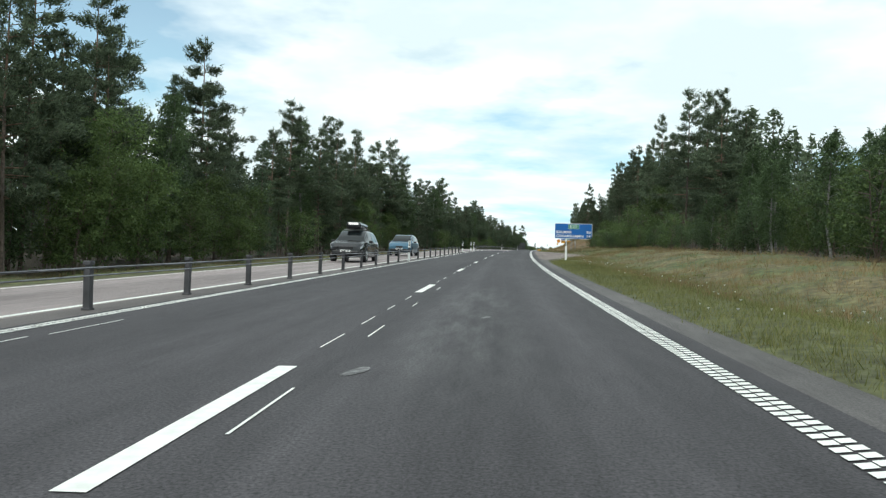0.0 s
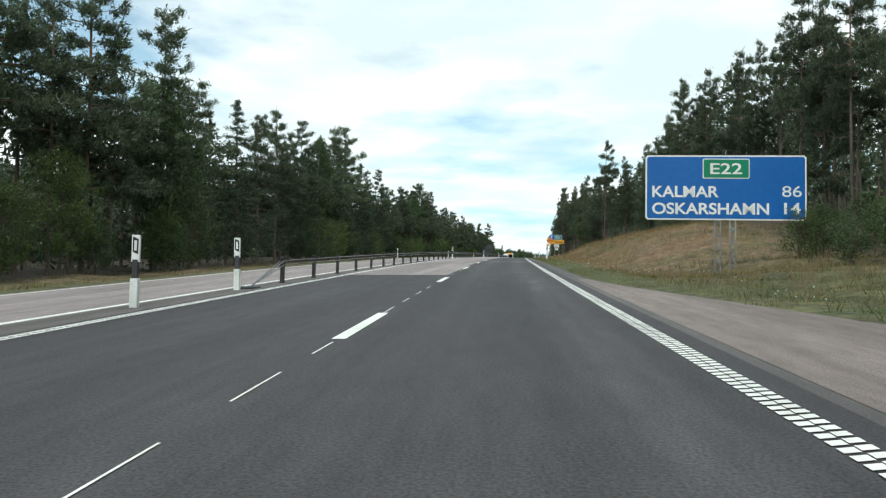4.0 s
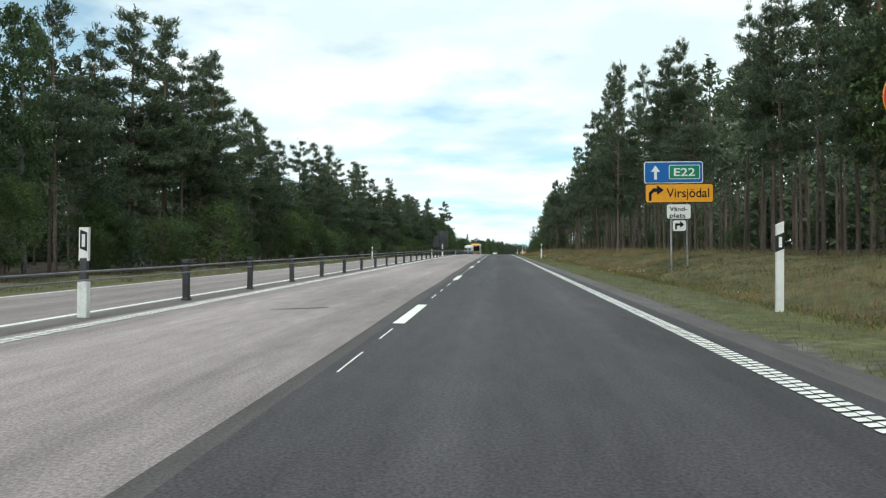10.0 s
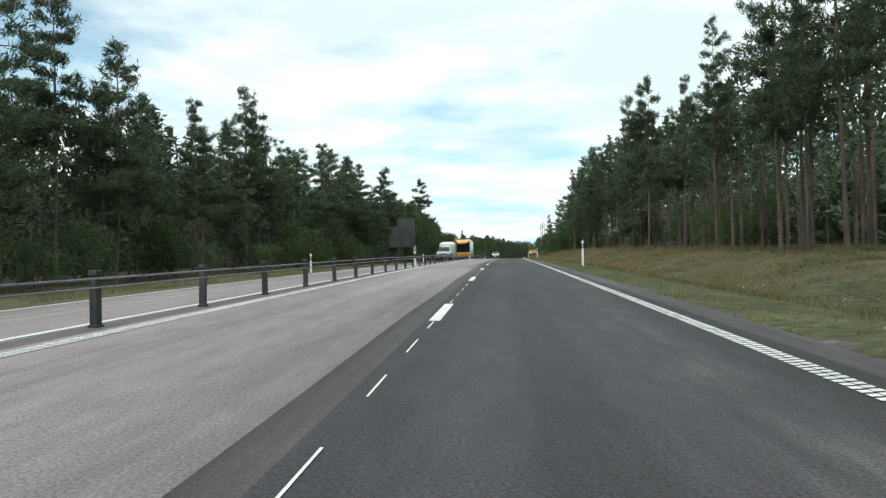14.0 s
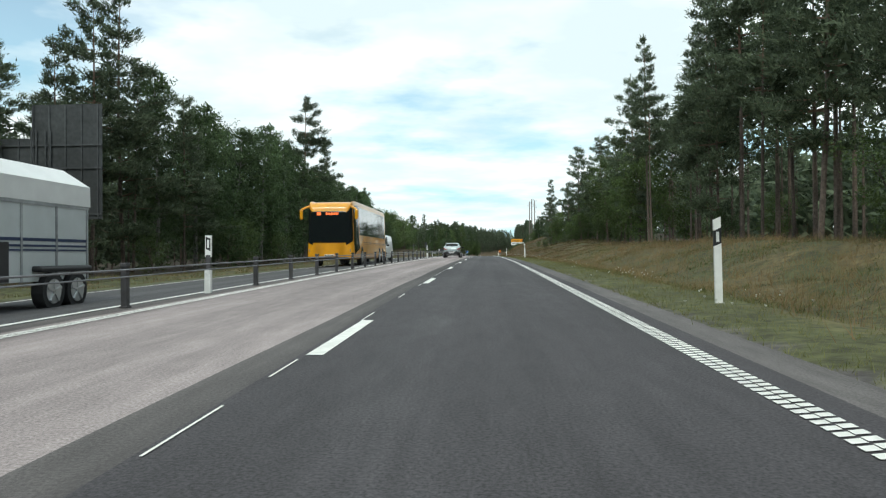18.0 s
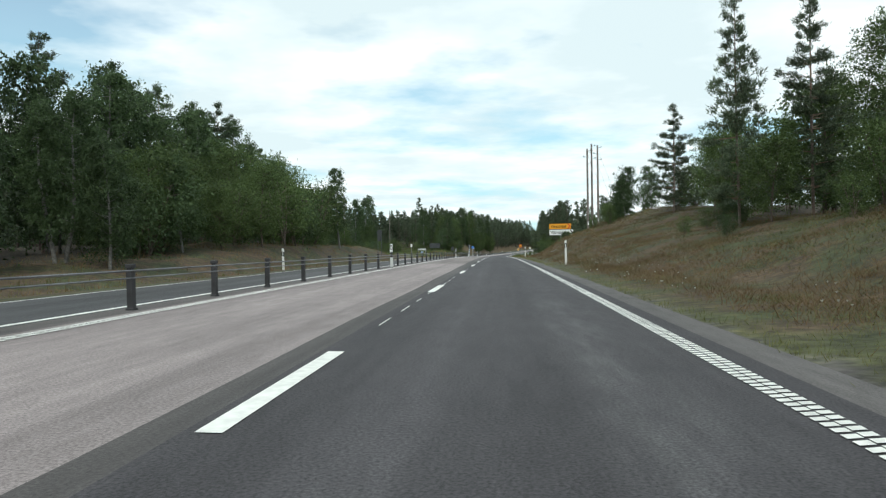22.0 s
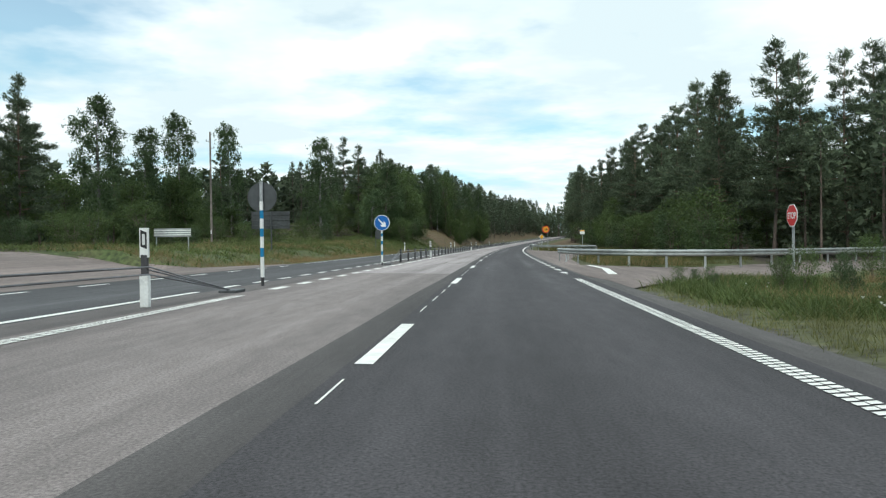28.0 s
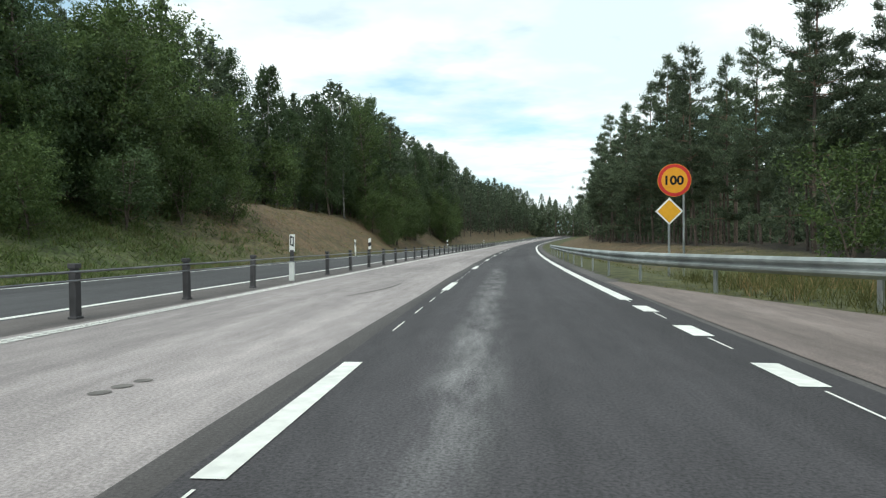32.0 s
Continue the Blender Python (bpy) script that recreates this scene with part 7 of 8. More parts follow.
def face_parts(g, W, y, sign, lamps, grille, bumper, plate_z, lamp_mat, mirror=None):
    """Lamps, grille, bumper, number plate and mirrors; sign: +1 front, -1 rear."""
    if lamps:
        lx, lz, lw, lh = lamps
        for sx in (-1, 1):
            part("lamp", box_bm(lw, 0.12, lh, (sx * lx * 0.94, y - sign * 0.065, lz), 0.04), lamp_mat, g)
    if grille:
        gz, gw, gh = grille
        part("grille", box_bm(gw, 0.06, gh, (0, y + sign * 0.012, gz), 0.02), M_BLACK, g)
    bz, bw, bh = bumper
    part("bumper", box_bm(bw, 0.16, bh, (0, y - sign * 0.02, bz), 0.04), M_BLACK, g)
    pl = part("number_plate", box_bm(0.52, 0.02, 0.11, (0, y + sign * 0.08, plate_z), 0.005), M_SIGNWHITE, g)
    for k in range(6):
        part("plate_bar", box_bm(0.045, 0.008, 0.06, (-0.18 + k * 0.075, y + sign * 0.093, plate_z)), M_BLACK, pl)
    if mirror:
        my, mz = mirror
        for sx in (-1, 1):
            part("wing_mirror", box_bm(0.20, 0.11, 0.14, (sx * (W / 2 + 0.10), my, mz), 0.04), M_BLACK, g)


SUVB = [(-2.25, 0.40, 0.90, 0.93, 0.86, 0.82), (-2.18, 0.32, 1.02, 1.10, 0.96, 0.84), (-1.95, 0.28, 1.05, 1.50, 0.99, 0.74), (-1.6, 0.26, 1.05, 1.62, 1.0, 0.74), (-0.5, 0.25, 1.03, 1.66, 1.0, 0.74),
        (0.35, 0.25, 1.0, 1.62, 1.0, 0.73), (0.95, 0.25, 0.99, 1.32, 1.0, 0.76), (1.30, 0.25, 0.99, 1.05, 0.99, 0.86), (1.95, 0.28, 0.88, 0.95, 0.95, 0.84), (2.22, 0.38, 0.66, 0.72, 0.82, 0.72)]
VANB = [(-2.45, 0.36, 1.15, 1.85, 0.95, 0.84), (-2.38, 0.28, 1.15, 1.93, 0.99, 0.86), (-1.2, 0.24, 1.15, 1.96, 1.0, 0.86), (0.2, 0.24, 1.13, 1.96, 1.0, 0.86), (0.75, 0.24, 1.10, 1.93, 1.0, 0.85),
        (1.45, 0.24, 1.06, 1.38, 1.0, 0.80), (1.72, 0.24, 1.05, 1.12, 0.98, 0.86), (2.2, 0.28, 0.92, 1.0, 0.95, 0.82), (2.45, 0.36, 0.66, 0.74, 0.84, 0.72)]


def on_lane(s, lat, turn):
    return stand(s, lat, turn, ground=False)


# silver hatchback in the overtaking lane
HATCH = [(-2.0, 0.42, 0.80, 0.86, 0.46, 0.40), (-1.975, 0.34, 0.86, 0.93, 0.72, 0.62), (-1.90, 0.27, 0.95, 1.02, 0.89, 0.74), (-1.78, 0.24, 0.99, 1.18, 0.955, 0.73), (-1.56, 0.21, 1.0, 1.36, 0.985, 0.70), (-1.2, 0.20, 0.99, 1.42, 1.0, 0.70),
         (-0.45, 0.19, 0.96, 1.44, 1.0, 0.70), (0.35, 0.19, 0.93, 1.40, 1.0, 0.69), (0.9, 0.19, 0.92, 1.18, 1.0, 0.74), (1.25, 0.20, 0.91, 0.98, 0.99, 0.84), (1.7, 0.23, 0.80, 0.87, 0.95, 0.80), (1.95, 0.32, 0.64, 0.70, 0.82, 0.70), (2.02, 0.40, 0.55, 0.60, 0.55, 0.50)]
g, h = vehicle("hatchback_car", on_lane(440.58, -3.10, -1.0), "silver five-door hatchback car with red tail lamps in the overtaking lane", "car", HATCH, 1.68, M_SILVER, (-1.30, 1.29), 0.315,
               ((-1.02, -0.30), (-0.26, 0.55), (0.60, 0.98)), ((0.42, 1.20, "windscreen"), (-1.82, -1.60, "rear_window")))
st = h.station
h.patch("tail_lamp", 0.62, st(-1.70), (3.55, 3.62), (4.12, 3.90), M_TAIL, g, lift=0.014, label="red tail lamp with a pale centre")
h.patch("lamp_lens", 1.02, 1.60, (3.72, 3.70), (3.90, 3.86), M_HEAD, g, lift=0.020)
h.patch("rear_valance", 0.02, st(-1.64), (0.7, 0.9), (2.6, 2.15), M_BLACK, g, lift=0.012, label="black lower bumper")
part("rear_valance", box_bm(0.82, 0.05, 0.27, (0, -1.985, 0.445), 0.02), M_BLACK, g, "black lower bumper")
h.patch("bumper_reflector", 1.25, 1.75, 2.06, 2.20, M_TAIL, g, lift=0.018)
h.patch("sill_trim", st(-0.78), st(0.88), (2.02, 2.0), (2.38, 2.28), M_BLACK, g, lift=0.010, n=6)
h.patch("fuel_flap", st(-1.34), st(-1.16), 3.72, 3.98, M_SILVER, g, sides=(1,), lift=0.004)
h.patch("door_seam", st(-0.285), st(-0.275), 2.1, 4.1, M_BLACK, g, lift=0.003, n=4)
h.patch("door_seam", st(0.86), st(0.87), 2.1, 4.1, M_BLACK, g, lift=0.003, n=4)
part("tailgate_gap", box_bm(1.0, 0.02, 0.022, (0, -2.002, 0.645), 0.004), M_BLACK, g)
part("boot_handle", box_bm(0.20, 0.03, 0.04, (0, -2.006, 0.622), 0.01), M_BLACK, g)
pl = part("number_plate", box_bm(0.52, 0.02, 0.115, (0, -2.022, 0.50), 0.004), M_SIGNWHITE, g)
part("blue_strip", box_bm(0.045, 0.006, 0.105, (-0.232, -2.034, 0.50)), M_BLUE, pl)
for k in range(6):
    part("plate_bar", box_bm(0.042, 0.006, 0.07, (-0.155 + k * 0.072 + (0.02 if k > 2 else 0), -2.034, 0.50)), M_BLACK, pl)
part("badge", rod_bm(0.062, (0, -1.985, 0.80), (0, -2.012, 0.80), 4), M_CHROME, g)
for k in range(4):
    part("badge_bar", box_bm(0.03, 0.008, 0.03, (-0.09 + k * 0.06, -2.004, 0.71)), M_CHROME, g)
h.screen("spoiler", st(-1.60), st(-1.32), 5.5, M_SILVER, g, lift=0.03)
part("brake_light", box_bm(0.24, 0.02, 0.018, (0, -1.612, 1.362)), M_TAIL, g)
wp = part("wiper", rod_bm(0.010, (0.02, -1.865, 1.085), (0.24, -1.845, 1.105), 6), M_BLACK, g)
part("wiper_motor", box_bm(0.22, 0.03, 0.03, (0.04, -1.868, 1.085), 0.01), M_BLACK, wp)
for sx in (-1, 1):
    part("wing_mirror", box_bm(0.20, 0.10, 0.14, (sx * 0.97, 0.70, 1.0), 0.04), M_CARBLACK, g)
    part("door_handle", box_bm(0.02, 0.16, 0.03, (sx * 0.852, -0.12, 0.86), 0.008), M_CHROME, g)
part("antenna", rod_bm(0.006, (0, -1.25, 1.42), (0, -1.42, 1.53), 6), M_BLACK, g)

# black estate with a roof box
g, h = vehicle("estate_car", on_lane(37.8, -7.75, 180), "black family car with a long roof box and chrome grille", "car", SUVB, 1.82, M_CARBLACK, (-1.38, 1.38), 0.34, ((-1.72, -1.28), (-1.22, -0.35), (-0.30, 0.55), (0.60, 0.95)), ((0.45, 1.26, "windscreen"), (-2.12, -1.80, "rear_window")))
h.patch("lamp", h.station(1.80), h.station(2.19), (3.35, 3.3), (3.92, 3.85), M_HEAD, g, lift=0.012)
face_parts(g, 1.82, 2.20, 1, None, (0.66, 0.75, 0.16), (0.42, 1.35, 0.20), 0.50, M_HEAD, (0.78, 1.05))
bx = part("roof_box", box_bm(0.80, 1.95, 0.36, (0, -0.35, 1.90), 0.14), M_CARBLACK, g, "glossy black roof box")
for y in (-0.95, 0.15):
    part("roof_bar", box_bm(1.15, 0.05, 0.06, (0, y, 1.69), 0.01), M_DULLGALV, bx)

# blue people carrier
g, h = vehicle("people_carrier", on_lane(56.3, -8.05, 180), "steel-blue people carrier with headlamps and roof rails", "car", SUVB, 1.80, M_CARBLUE, (-1.38, 1.38), 0.32, ((-1.72, -1.28), (-1.22, -0.35), (-0.30, 0.55), (0.60, 0.95)), ((0.45, 1.26, "windscreen"), (-2.12, -1.80, "rear_window")))
h.patch("lamp", h.station(1.80), h.station(2.19), (3.35, 3.3), (3.95, 3.85), M_HEAD, g, lift=0.012)
face_parts(g, 1.80, 2.20, 1, None, (0.62, 0.55, 0.14), (0.40, 1.35, 0.18), 0.48, M_HEAD, (0.80, 1.05))
for sx in (-1, 1):
    part("roof_rail", box_bm(0.04, 2.0, 0.05, (sx * 0.60, -0.5, 1.665), 0.01), M_BLACK, g)

# silver off-road car with a horse trailer
g, h = vehicle("off_road_car", on_lane(373.9, -8.1, 180), "silver off-road car with dark grille pulling a trailer", "car", [(y, a + 0.08, b + 0.06, c + 0.12, d, e) for y, a, b, c, d, e in SUVB], 1.84, M_SILVER, (-1.38, 1.38), 0.37, ((-1.72, -1.28), (-1.22, -0.35), (-0.30, 0.55), (0.60, 0.95)), ((0.45, 1.26, "windscreen"), (-2.12, -1.80, "rear_window")))
h.patch("lamp", h.station(1.85), h.station(2.19), (3.4, 3.35), (3.95, 3.85), M_HEAD, g, lift=0.012)
face_parts(g, 1.84, 2.22, 1, None, (0.80, 0.80, 0.14), (0.52, 1.4, 0.22), 0.58, M_HEAD, (0.80, 1.15))
for sx in (-1, 1):
    part("roof_rail", box_bm(0.04, 1.9, 0.05, (sx * 0.62, -0.5, 1.78), 0.01), M_BLACK, g)
g = thing("horse_trailer", on_lane(379.0, -8.1, 180), "tall white horse trailer with a faceted roof and dark blue stripes", "trailer")
rf = bmesh.new()
low = [(-1, -1.80), (1, -1.80), (1, 1.55), (0.55, 2.0), (-0.55, 2.0), (-1, 1.55)]
mid, high = [(x, y * 0.99) for x, y in low], [(x * 0.70, y * 0.80) for x, y in low]
loops = [[rf.verts.new((x, y, z)) for x, y in q] for q, z in ((low, 1.78), (mid, 2.14), (high, 2.42))]
for p, q in zip(loops[:-1], loops[1:]):
    for i in range(6):
        rf.faces.new((p[i], p[(i + 1) % 6], q[(i + 1) % 6], q[i]))
rf.faces.new(loops[-1])
rf.faces.new(loops[0][::-1])
part("roof", rf, M_CARWHITE, g)
bd = bmesh.new()
shape = [(-0.98, -1.76), (0.98, -1.76), (0.98, 1.52), (0.53, 1.96), (-0.53, 1.96), (-0.98, 1.52)]
lo_v, hi_v = ([bd.verts.new((x, y, z)) for x, y in shape] for z in (0.48, 1.785))
for i in range(6):
    bd.faces.new((lo_v[i], lo_v[(i + 1) % 6], hi_v[(i + 1) % 6], hi_v[i]))
bd.faces.new(hi_v)
bd.faces.new(lo_v[::-1])
part("body", bd, M_PANEL, g, "pale grey side panels")
for sx in (-1, 1):
    for z, hgt in ((1.16, 0.05), (1.06, 0.035), (0.99, 0.03)):
        part("stripe", box_bm(0.012, 3.2, hgt, (sx * 0.985, -0.1, z)), M_STRIPE, g)
    part("groom_door", box_bm(0.014, 0.42, 0.62, (sx * 0.985, 0.72, 0.80), 0.0), M_BLACK, g)
    for y in (-1.70, -0.75, 0.20, 1.10, 1.50):
        part("frame_bar", box_bm(0.022, 0.05, 1.30, (sx * 0.985, y, 1.13)), M_DULLGALV, g)
    part("frame_bar", box_bm(0.022, 3.28, 0.05, (sx * 0.985, -0.12, 1.75)), M_DULLGALV, g)
    part("mudguard", box_bm(0.26, 1.55, 0.10, (sx * 1.0, -0.85, 0.68), 0.04), M_BLACK, g)
    for y in (-1.2, -0.5):
        wheel(g, sx * 0.99, y, 0.31)
part("ramp", box_bm(1.8, 0.05, 1.25, (0, -1.80, 1.12), 0.01), M_PANEL, g)
part("drawbar", rod_bm(0.05, (0, 1.9, 0.50), (0, 2.95, 0.48), 8), M_DULLGALV, g)

# yellow coach
BUSB = [(-6.25, 0.45, 1.6, 3.1, 0.90, 0.84), (-6.15, 0.38, 1.6, 3.3, 0.98, 0.90), (-5.9, 0.35, 1.6, 3.38, 1.0, 0.92), (-3.0, 0.33, 1.6, 3.42, 1.0, 0.92), (0.0, 0.33, 1.6, 3.42, 1.0, 0.92), (3.0, 0.33, 1.6, 3.42, 1.0, 0.92), (5.2, 0.33, 1.56, 3.40, 1.0, 0.92), (5.9, 0.34, 1.45, 3.32, 0.98, 0.90), (6.2, 0.38, 1.30, 3.10, 0.92, 0.84), (6.3, 0.48, 1.15, 2.80, 0.72, 0.66)]
g, h = vehicle("coach", on_lane(411.8, -7.95, 180), "yellow regional coach with a dark windscreen and orange display", "bus", BUSB, 2.5, M_BUS, (-4.5, -3.1, 3.6), 0.48)
st = h.station
for y1, y2 in ((-5.7, -4.5), (-4.46, -3.1), (-3.06, -1.6), (-1.56, -0.1), (-0.06, 1.4), (1.44, 2.9), (2.94, 4.1)):
    h.patch("side_window", st(y1), st(y2), 4.06, 4.84, M_COACHGLASS, g, n=4)
h.patch("door_panel", st(4.25), st(5.75), (2.75, 2.3), (4.9, 4.85), M_GLASS, g, n=6, label="black glazed panel behind the windscreen")
h.patch("stripe", st(-5.6), st(3.0), 3.52, 3.56, M_BLACK, g, lift=0.004)
h.patch("stripe", st(-5.6), st(2.6), 3.38, 3.40, M_BLACK, g, lift=0.004)
for k in range(6):
    h.patch("side_emblem", st(-0.55 + k * 0.30), st(-0.37 + k * 0.30), (2.95, 3.02), (3.62, 3.70), M_EMBLEM, g, sides=(1,), lift=0.004, n=3)
h.patch("windscreen", st(5.95), st(6.3), 3.9, 4.97, M_GLASS, g, lift=0.012)
part("windscreen", box_bm(1.82, 0.05, 1.62, (0, 6.295, 2.02), 0.02), M_GLASS, g)
d = part("destination_display", box_bm(1.5, 0.05, 0.26, (0, 6.29, 2.72), 0.02), M_BLACK, g)
part("display_number", box_bm(0.20, 0.02, 0.16, (0.55, 6.32, 2.72)), M_DISPLAY, d)
for k in range(8):
    part("display_bar", box_bm(0.055, 0.02, 0.11 + 0.03 * (k % 3 == 0), (0.15 - k * 0.085, 6.32, 2.72)), M_DISPLAY, d)
part("roof_unit", box_bm(1.7, 2.2, 0.16, (0, -2.0, 3.47), 0.07), M_BUS, g)
face_parts(g, 2.5, 6.26, 1, (1.0, 0.80, 0.34, 0.20), None, (0.42, 2.0, 0.10), 0.55, M_HEAD)
for sx in (-1, 1):
    arm = part("mirror_arm", rod_bm(0.06, (sx * 1.10, 6.15, 3.12), (sx * 1.42, 6.42, 2.95), 8), M_BUS, g)
    part("wing_mirror", box_bm(0.17, 0.16, 0.55, (sx * 1.44, 6.44, 2.68), 0.07), M_BUS, g)

# white van
g, h = vehicle("delivery_van", on_lane(422.75, -8.1, 180), "white delivery van with spot lamps and a roof bar", "van", VANB, 1.95, M_CARWHITE, (-1.5, 1.55), 0.33, ((-0.1, 0.62), (0.68, 1.38)), ((0.80, 1.62, "windscreen"),))
h.patch("lamp", h.station(1.95), h.station(2.40), (3.35, 3.3), (3.95, 3.85), M_HEAD, g, lift=0.012)
face_parts(g, 1.95, 2.42, 1, None, (0.66, 0.9, 0.16), (0.40, 1.5, 0.18), 0.48, M_HEAD, (1.25, 1.20))
for k in range(4):
    sp = part("spot_lamp", rod_bm(0.09, (-0.39 + k * 0.26, 2.44, 0.76), (-0.39 + k * 0.26, 2.54, 0.76), 16), M_BLACK, g)
    part("lens", rod_bm(0.075, (-0.39 + k * 0.26, 2.54, 0.76), (-0.39 + k * 0.26, 2.55, 0.76), 16), M_HEAD, sp)
part("light_bar", box_bm(1.2, 0.25, 0.10, (0, 0.3, 2.01), 0.03), M_DULLGALV, g)

# ---- grass and small growth ----
def patchy(p, k=0.09, seed=0.0):
    x, y = p[:, 0] * k + seed, p[:, 1] * k + seed * 1.7
    return 0.5 + 0.25 * (np.sin(x * 2.3 + 1.7 * np.sin(y * 1.1)) + np.sin(y * 2.9 + 1.3 * np.sin(x * 1.7 + 2.0)))


def grass(name, label, mat, s_range, lat_range, count, blades, tall, wide, lean, want, seed, spread=0.10):
    """Blades scattered over a stretch of verge; want(p, s, lat) gives the share kept."""
    rng = np.random.default_rng(seed)
    s, lat = rng.uniform(*s_range, count), rng.uniform(*lat_range, count)
    p = ground_at(s, lat)
    keep = rng.random(count) < np.clip(want(p, s, lat), 0, 1)
    p = p[keep]
    n = len(p)
    c = np.repeat(p, blades, 0) + np.concatenate([rng.normal(0, spread, (n * blades, 2)), np.full((n * blades, 1), -0.03)], 1)
    m = len(c)
    h = tall * rng.uniform(0.45, 1.25, m) * np.repeat(rng.uniform(0.6, 1.2, n), blades)
    a = rng.uniform(0, 6.28, m)
    w = np.stack([np.cos(a), np.sin(a), 0 * a], -1) * (wide * rng.uniform(0.6, 1.4, m))[:, None]
    tilt = rng.normal(0, lean, (m, 2)) * h[:, None]
    tip = c + np.concatenate([tilt, h[:, None]], 1)
    v = np.stack([c - w * 0.5, c + w * 0.5, tip], 1).reshape(-1, 3)
    f = np.arange(3 * m).reshape(-1, 3).tolist()
    return tagged(new(name, mesh_data(name, v, f, mat)), label, "grass", kind="stuff")


mound = lambda s, lat: hump(s, 104, 116, 160, 185) + hump(s, 440, 470, 545, 560)
op_r = lambda s, lat: off_pavement(s, lat) * (1 - 0.9 * hump(s, 40, 49, 62, 66) * (1 - soft(lat, 3.8, 5.2)) * (lat > 0))
grass("verge_grass", "short green grass along the asphalt edge", M_GRASS, (-4, 690), (2.78, 4.6), 34000, 9, 0.10, 0.008, 0.45, lambda p, s, lat: op_r(s, lat) * (1 - 0.45 * hump(s, 450, 480, 560, 580)) * (1.2 - 0.4 * np.abs(lat - 3.5)) * (0.3 + patchy(p, 0.2)), 1)
grass("verge_grass", "thick mown green grass beside the shoulder", M_GRASS, (-4, 75), (2.98, 7.0), 11000, 9, 0.13, 0.013, 0.4, lambda p, s, lat: op_r(s, lat) * (1.25 - 0.25 * np.abs(lat - 4.3)) * (1 - soft(s, 45, 75)), 21, 0.13)
grass("verge_grass", "green and yellowing grass on the verge", M_GRASS, (-4, 720), (4.2, 12), 20000, 8, 0.18, 0.014, 0.4, lambda p, s, lat: op_r(s, lat) * (1.15 - patchy(p, 0.12)) * (1 - 0.7 * np.clip(mound(s, lat), 0, 1)), 2, 0.14)
grass("dry_grass", "tall dry golden grass on the bank", M_DRY, (-4, 440), (3.9, 15), 36000, 13, 0.32, 0.010, 0.45, lambda p, s, lat: op_r(s, lat) * np.clip((0.15 + 1.1 * patchy(p, 0.11, 3.0)) * soft(lat, 3.6, 5.2) * (0.55 + 0.6 * np.clip(mound(s, lat), 0, 1)) * (1 - 0.3 * soft(s, 185, 215)) * (1 + 0.9 * soft(s, 330, 380)), 0, 1), 3, 0.2)
grass("dry_grass", "withered brown grass covering the mound", M_BROWN, (436, 578), (3.7, 15), 46000, 11, 0.17, 0.011, 0.9, lambda p, s, lat: op_r(s, lat) * np.clip((0.15 + 1.2 * patchy(p, 0.22, 3.0)) * soft(lat, 3.3, 4.6) * (1.1 - 0.6 * soft(lat, 7.0, 9.5)), 0, 1), 13, 0.2)
grass("heather", "low brown and green heather scrub", M_HEATHER, (185, 560), (4.2, 15), 36000, 12, 0.13, 0.013, 1.1, lambda p, s, lat: op_r(s, lat) * np.clip(1.8 * patchy(p, 0.22, 7.0) - 0.35 + hump(s, 440, 470, 545, 560) * (1.0 * soft(lat, 6.0, 8.5) - 0.25), 0, 1), 4, 0.22)
grass("verge_grass", "green grass on the far verge", M_GRASS, (-4, 760), (-20, -10.6), 15000, 6, 0.20, 0.020, 0.4, lambda p, s, lat: op_r(s, lat) * (1.1 - 0.7 * hump(s, 470, 490, 590, 604)), 5, 0.16)
grass("dry_grass", "withered brown grass on the far bank", M_BROWN, (-4, 780), (-22, -10.8), 16000, 6, 0.28, 0.018, 0.4, lambda p, s, lat: op_r(s, lat) * np.clip(0.25 + 0.5 * patchy(p, 0.1, 5.0) + 0.5 * hump(s, 470, 490, 560, 590) + 0.4 * soft(s, 690, 720) - 0.5 * hump(s, 590, 606, 690, 705), 0, 1), 6, 0.16)
grass("field_growth", "rank green growth in the open field", M_HEATHER, (585, 715), (-58, -14), 12000, 9, 0.34, 0.022, 0.6, lambda p, s, lat: op_r(s, lat) * np.ones(len(s)), 7, 0.3)
grass("field_growth", "bright green bracken in the open field", M_BRACKEN, (585, 715), (-58, -13), 20000, 9, 0.26, 0.055, 1.0, lambda p, s, lat: op_r(s, lat) * np.ones(len(s)), 8, 0.3)
grass("forest_floor_growth", "low green growth between the trunks", M_HEATHER, (60, 480), (11, 24), 10000, 7, 0.24, 0.025, 0.6, lambda p, s, lat: 0.8 * np.ones(len(s)), 9, 0.25)
grass("tall_weeds", "lush green weeds at the mouth of the side road", M_BRACKEN, (594, 605), (3.4, 7.5), 1500, 26, 0.26, 0.022, 0.8, lambda p, s, lat: op_r(s, lat) * np.clip(2.2 * patchy(p, 0.5, 2.0) - 0.5 + soft(s, 599, 602), 0, 1), 10, 0.14)
grass("dry_grass", "thin yellow grass between the weeds", M_DRY, (574, 606), (4.0, 11), 2600, 12, 0.34, 0.008, 0.4, lambda p, s, lat: op_r(s, lat) * np.clip(1.8 * patchy(p, 0.35, 6.0) - 0.3, 0, 1), 24, 0.16)
grass("verge_grass", "lush green grass beside the side road", M_GRASS, (572, 605), (3.0, 11), 5200, 12, 0.19, 0.009, 0.5, lambda p, s, lat: op_r(s, lat) * np.clip(0.3 + patchy(p, 0.3, 1.0), 0, 1), 25, 0.14)

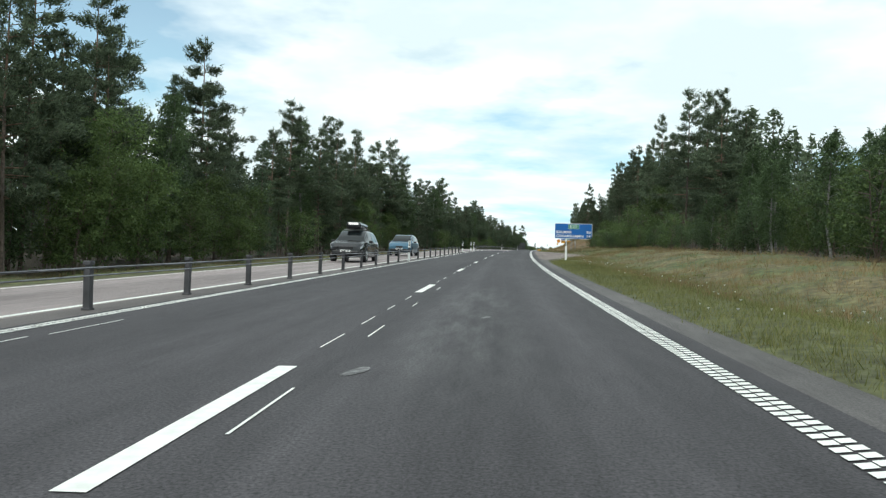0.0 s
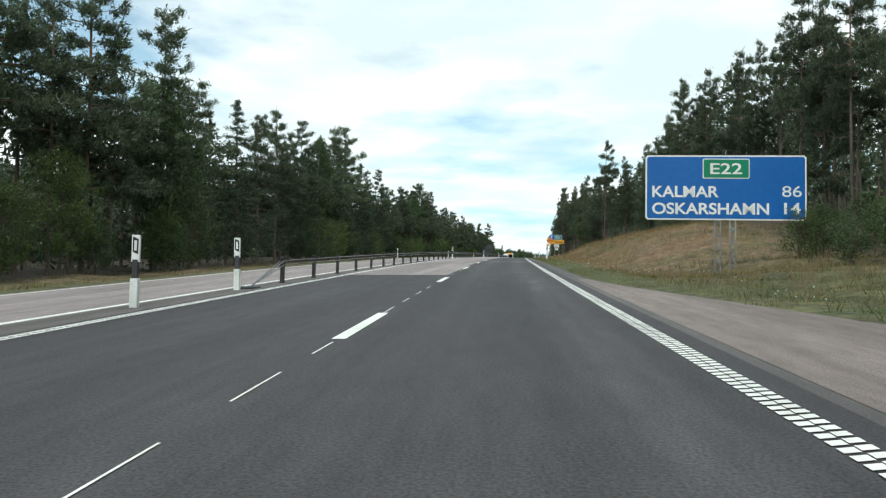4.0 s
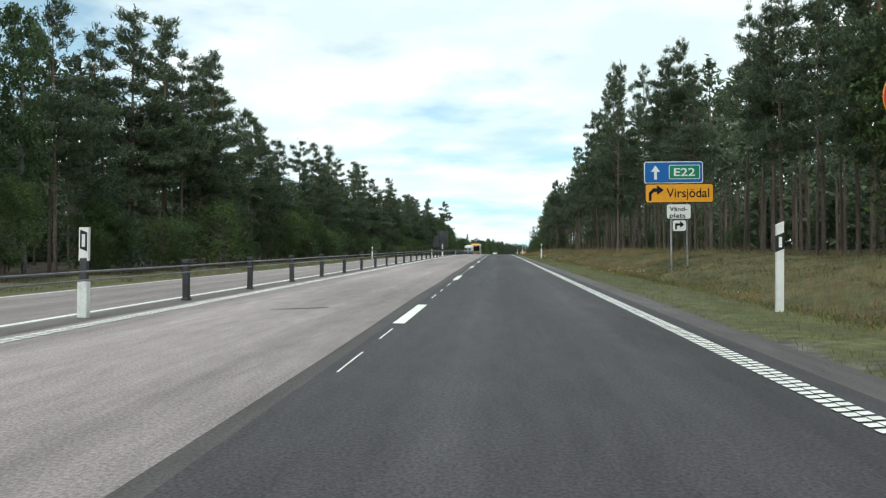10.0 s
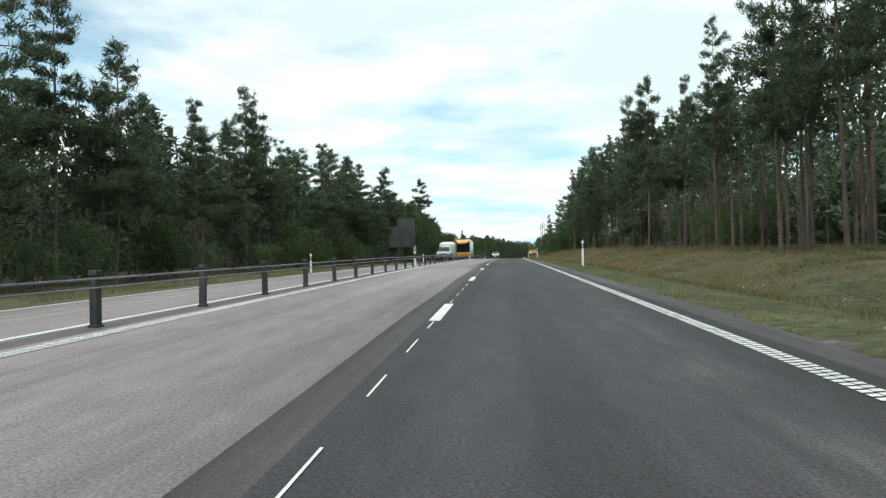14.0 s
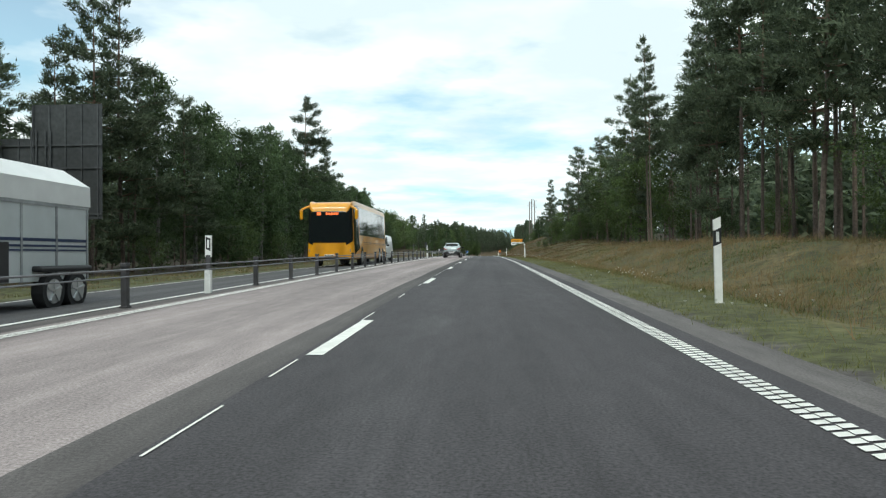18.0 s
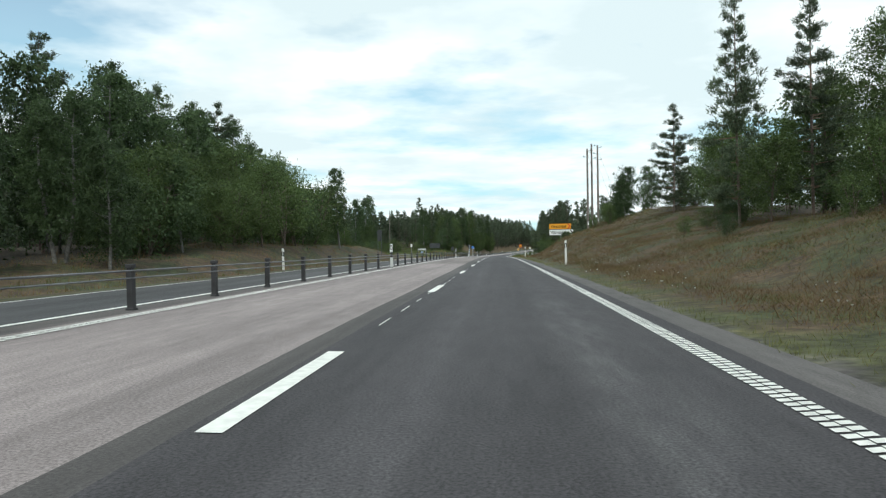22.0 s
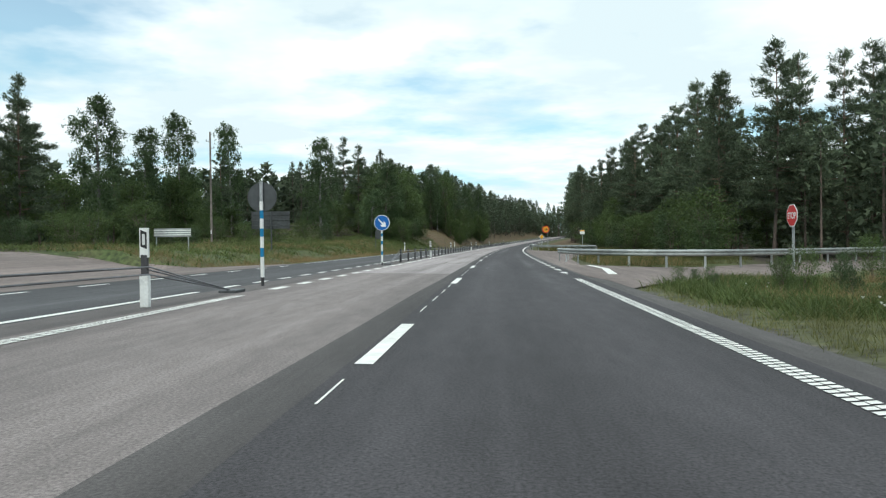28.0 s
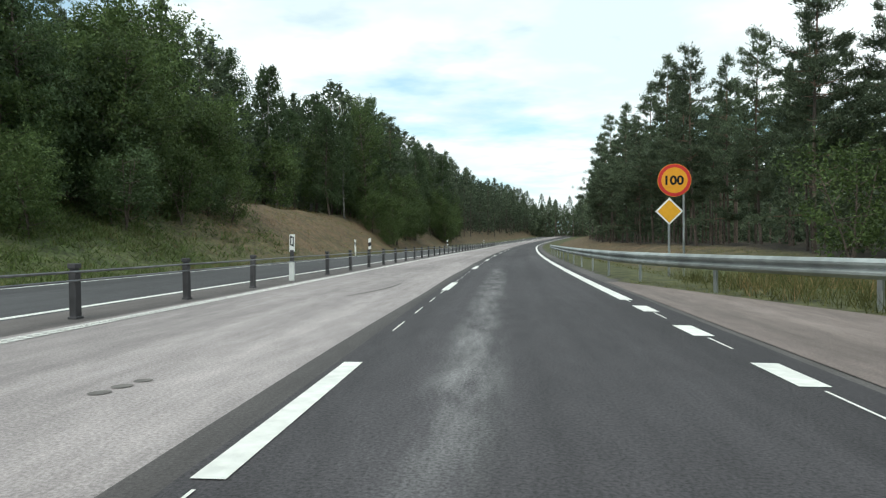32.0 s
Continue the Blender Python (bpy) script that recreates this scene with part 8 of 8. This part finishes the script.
grass("tall_weeds", "dry weeds and long grass under the guard rail", M_HEATHER, (619, 692), (4.4, 13), 9000, 9, 0.38, 0.016, 0.4, lambda p, s, lat: op_r(s, lat) * np.clip(0.5 + patchy(p, 0.2, 4.0), 0, 1), 22, 0.14)
grass("dry_grass", "tall yellow grass under the guard rail", M_DRY, (619, 692), (4.4, 10), 2500, 9, 0.42, 0.014, 0.35, lambda p, s, lat: op_r(s, lat) * np.clip(1.4 * patchy(p, 0.25, 9.0) - 0.1, 0, 1), 23, 0.14)

grass("dry_grass", "pale dry grass along the field", M_DRY, (600, 690), (-19, -11), 7000, 11, 0.36, 0.012, 0.4, lambda p, s, lat: op_r(s, lat) * np.clip(1.9 * patchy(p, 0.16, 2.0) - 0.45 + soft(lat, -15, -12) * 0.5, 0, 1) * (1 - soft(s, 660, 690)), 26, 0.2)


grass("verge_grass", "lush green growth at the foot of the bank", M_BRACKEN, (652, 702), (-24, -11.5), 9000, 9, 0.26, 0.03, 0.9, lambda p, s, lat: op_r(s, lat) * np.clip(0.4 + patchy(p, 0.2, 3.0), 0, 1), 27, 0.2)


grass("tall_grass", "tall straw-coloured grass stalks on the verge", M_DRY, (186, 442), (5.2, 13), 5200, 14, 0.62, 0.006, 0.3, lambda p, s, lat: op_r(s, lat) * np.clip(2.2 * patchy(p, 0.17, 11.0) - 0.9, 0, 1), 28, 0.16)
grass("tussocks", "fresh green tussocks between the dry grass", M_BRACKEN, (60, 445), (4.4, 12), 7000, 14, 0.22, 0.014, 0.8, lambda p, s, lat: op_r(s, lat) * np.clip(2.4 * patchy(p, 0.26, 5.5) - 1.1 + 1.6 * hump(s, 60, 66, 100, 106), 0, 1), 29, 0.18)


def flowers():
    rng = np.random.default_rng(8)
    s = rng.uniform(0, 600, 260)
    s = np.repeat(s, 4) + rng.normal(0, 0.35, 1040)
    lat = np.repeat(rng.uniform(3.1, 5.6, 260), 4) + rng.normal(0, 0.25, 1040)
    ok = (off_pavement(s, lat) > 0) & (lat > 2.9)
    p = ground_at(s[ok], lat[ok], 0.0)
    p[:, 2] += rng.uniform(0.12, 0.32, len(p))
    v, f = [], []
    for q in p:
        k = len(v)
        r = rng.uniform(0.012, 0.026)
        v += [(q[0] + r * math.cos(a), q[1] + r * math.sin(a), q[2]) for a in np.arange(5) * 1.2566] + [(q[0], q[1], q[2] - 0.03)]
        f += [tuple(range(k, k + 5))] + [(k + i, k + (i + 1) % 5, k + 5) for i in range(5)]
    tagged(new("flowers", mesh_data("flowers", v, f, M_FLOWER)), "small white flowers scattered in the verge", "flowers", kind="stuff")


flowers()


def stone_mesh(seed):
    bm = bmesh.new()
    bmesh.ops.create_icosphere(bm, subdivisions=2, radius=0.5)
    rr = random.Random(seed)
    ph = [rr.uniform(0, 6) for _ in range(6)]
    for v in bm.verts:
        k = 1 + 0.22 * math.sin(v.co.x * 5 + ph[0]) * math.sin(v.co.y * 4 + ph[1]) + 0.12 * math.sin(v.co.z * 7 + ph[2])
        v.co = Vector((v.co.x * k * 1.2, v.co.y * k, v.co.z * k * 0.6))
    me = bpy.data.meshes.new("stone")
    bm.to_mesh(me)
    bm.free()
    me.materials.append(M_STONE)
    return me


STONES = [stone_mesh(k) for k in range(3)]
for k in range(46):
    s, lat = (r.uniform(470, 545), r.uniform(5.0, 9.5)) if k < 20 else (r.uniform(180, 440), r.uniform(5.0, 8.5)) if k < 34 else (r.uniform(500, 560), r.uniform(-16, -12.5))
    ob = new("stone", STONES[k % 3])
    ob.matrix_basis = stand(s, lat, r.uniform(0, 360), -0.06, r.uniform(0.14, 0.34))
    tagged(ob, "grey weathered field stone half sunk in the grass", "stone", "field stones")


def fallen_branch(s, lat, turn, long, seed, size=1.0, label="bare dead branch lying on the forest edge"):
    b = Builder()
    rng = np.random.default_rng(seed)
    pts = np.stack([np.linspace(0, long, 6), rng.normal(0, 0.06, 6), 0.06 + 0.10 * np.abs(np.sin(np.arange(6) * 1.3))], -1)
    for p, q in zip(pts[:-1], pts[1:]):
        b.add(*twig(p, q + (q - p) * 0.1, 0.05 * (1.2 - p[0] / long)))
    for k in range(7):
        p = pts[rng.integers(1, 5)]
        b.add(*twig(p, p + rng.normal(0, 0.35, 3) * [1, 1, 0.3] + [0.3, 0, 0.25], 0.018))
    ob = new("fallen_branch", b.mesh("fallen_branch", [M_DEADWOOD]))
    ob.matrix_basis = stand(s, lat, turn) @ Matrix.Diagonal((size, size, size * 0.6 if size < 1 else 1.0, 1))
    tagged(ob, label, "branch", "fallen branches")


for k, (s, lat, turn, long) in enumerate(((285.0, 11.0, 15, 3.2), (280.0, 9.6, -20, 2.2), (236.0, 11.6, 5, 3.5), (258.0, 10.8, 160, 2.6), (352.0, 9.5, 30, 2.0), (402.0, 10.5, -10, 2.4))):
    fallen_branch(s, lat, turn, long, 40 + k)
for k, (s, lat, turn) in enumerate(((70.0, 3.85, 5), (69.3, 4.45, -12))):
    fallen_branch(s, lat, turn - 90, 1.2, 50 + k, 0.17, "small dead twig lying on the lay-by")
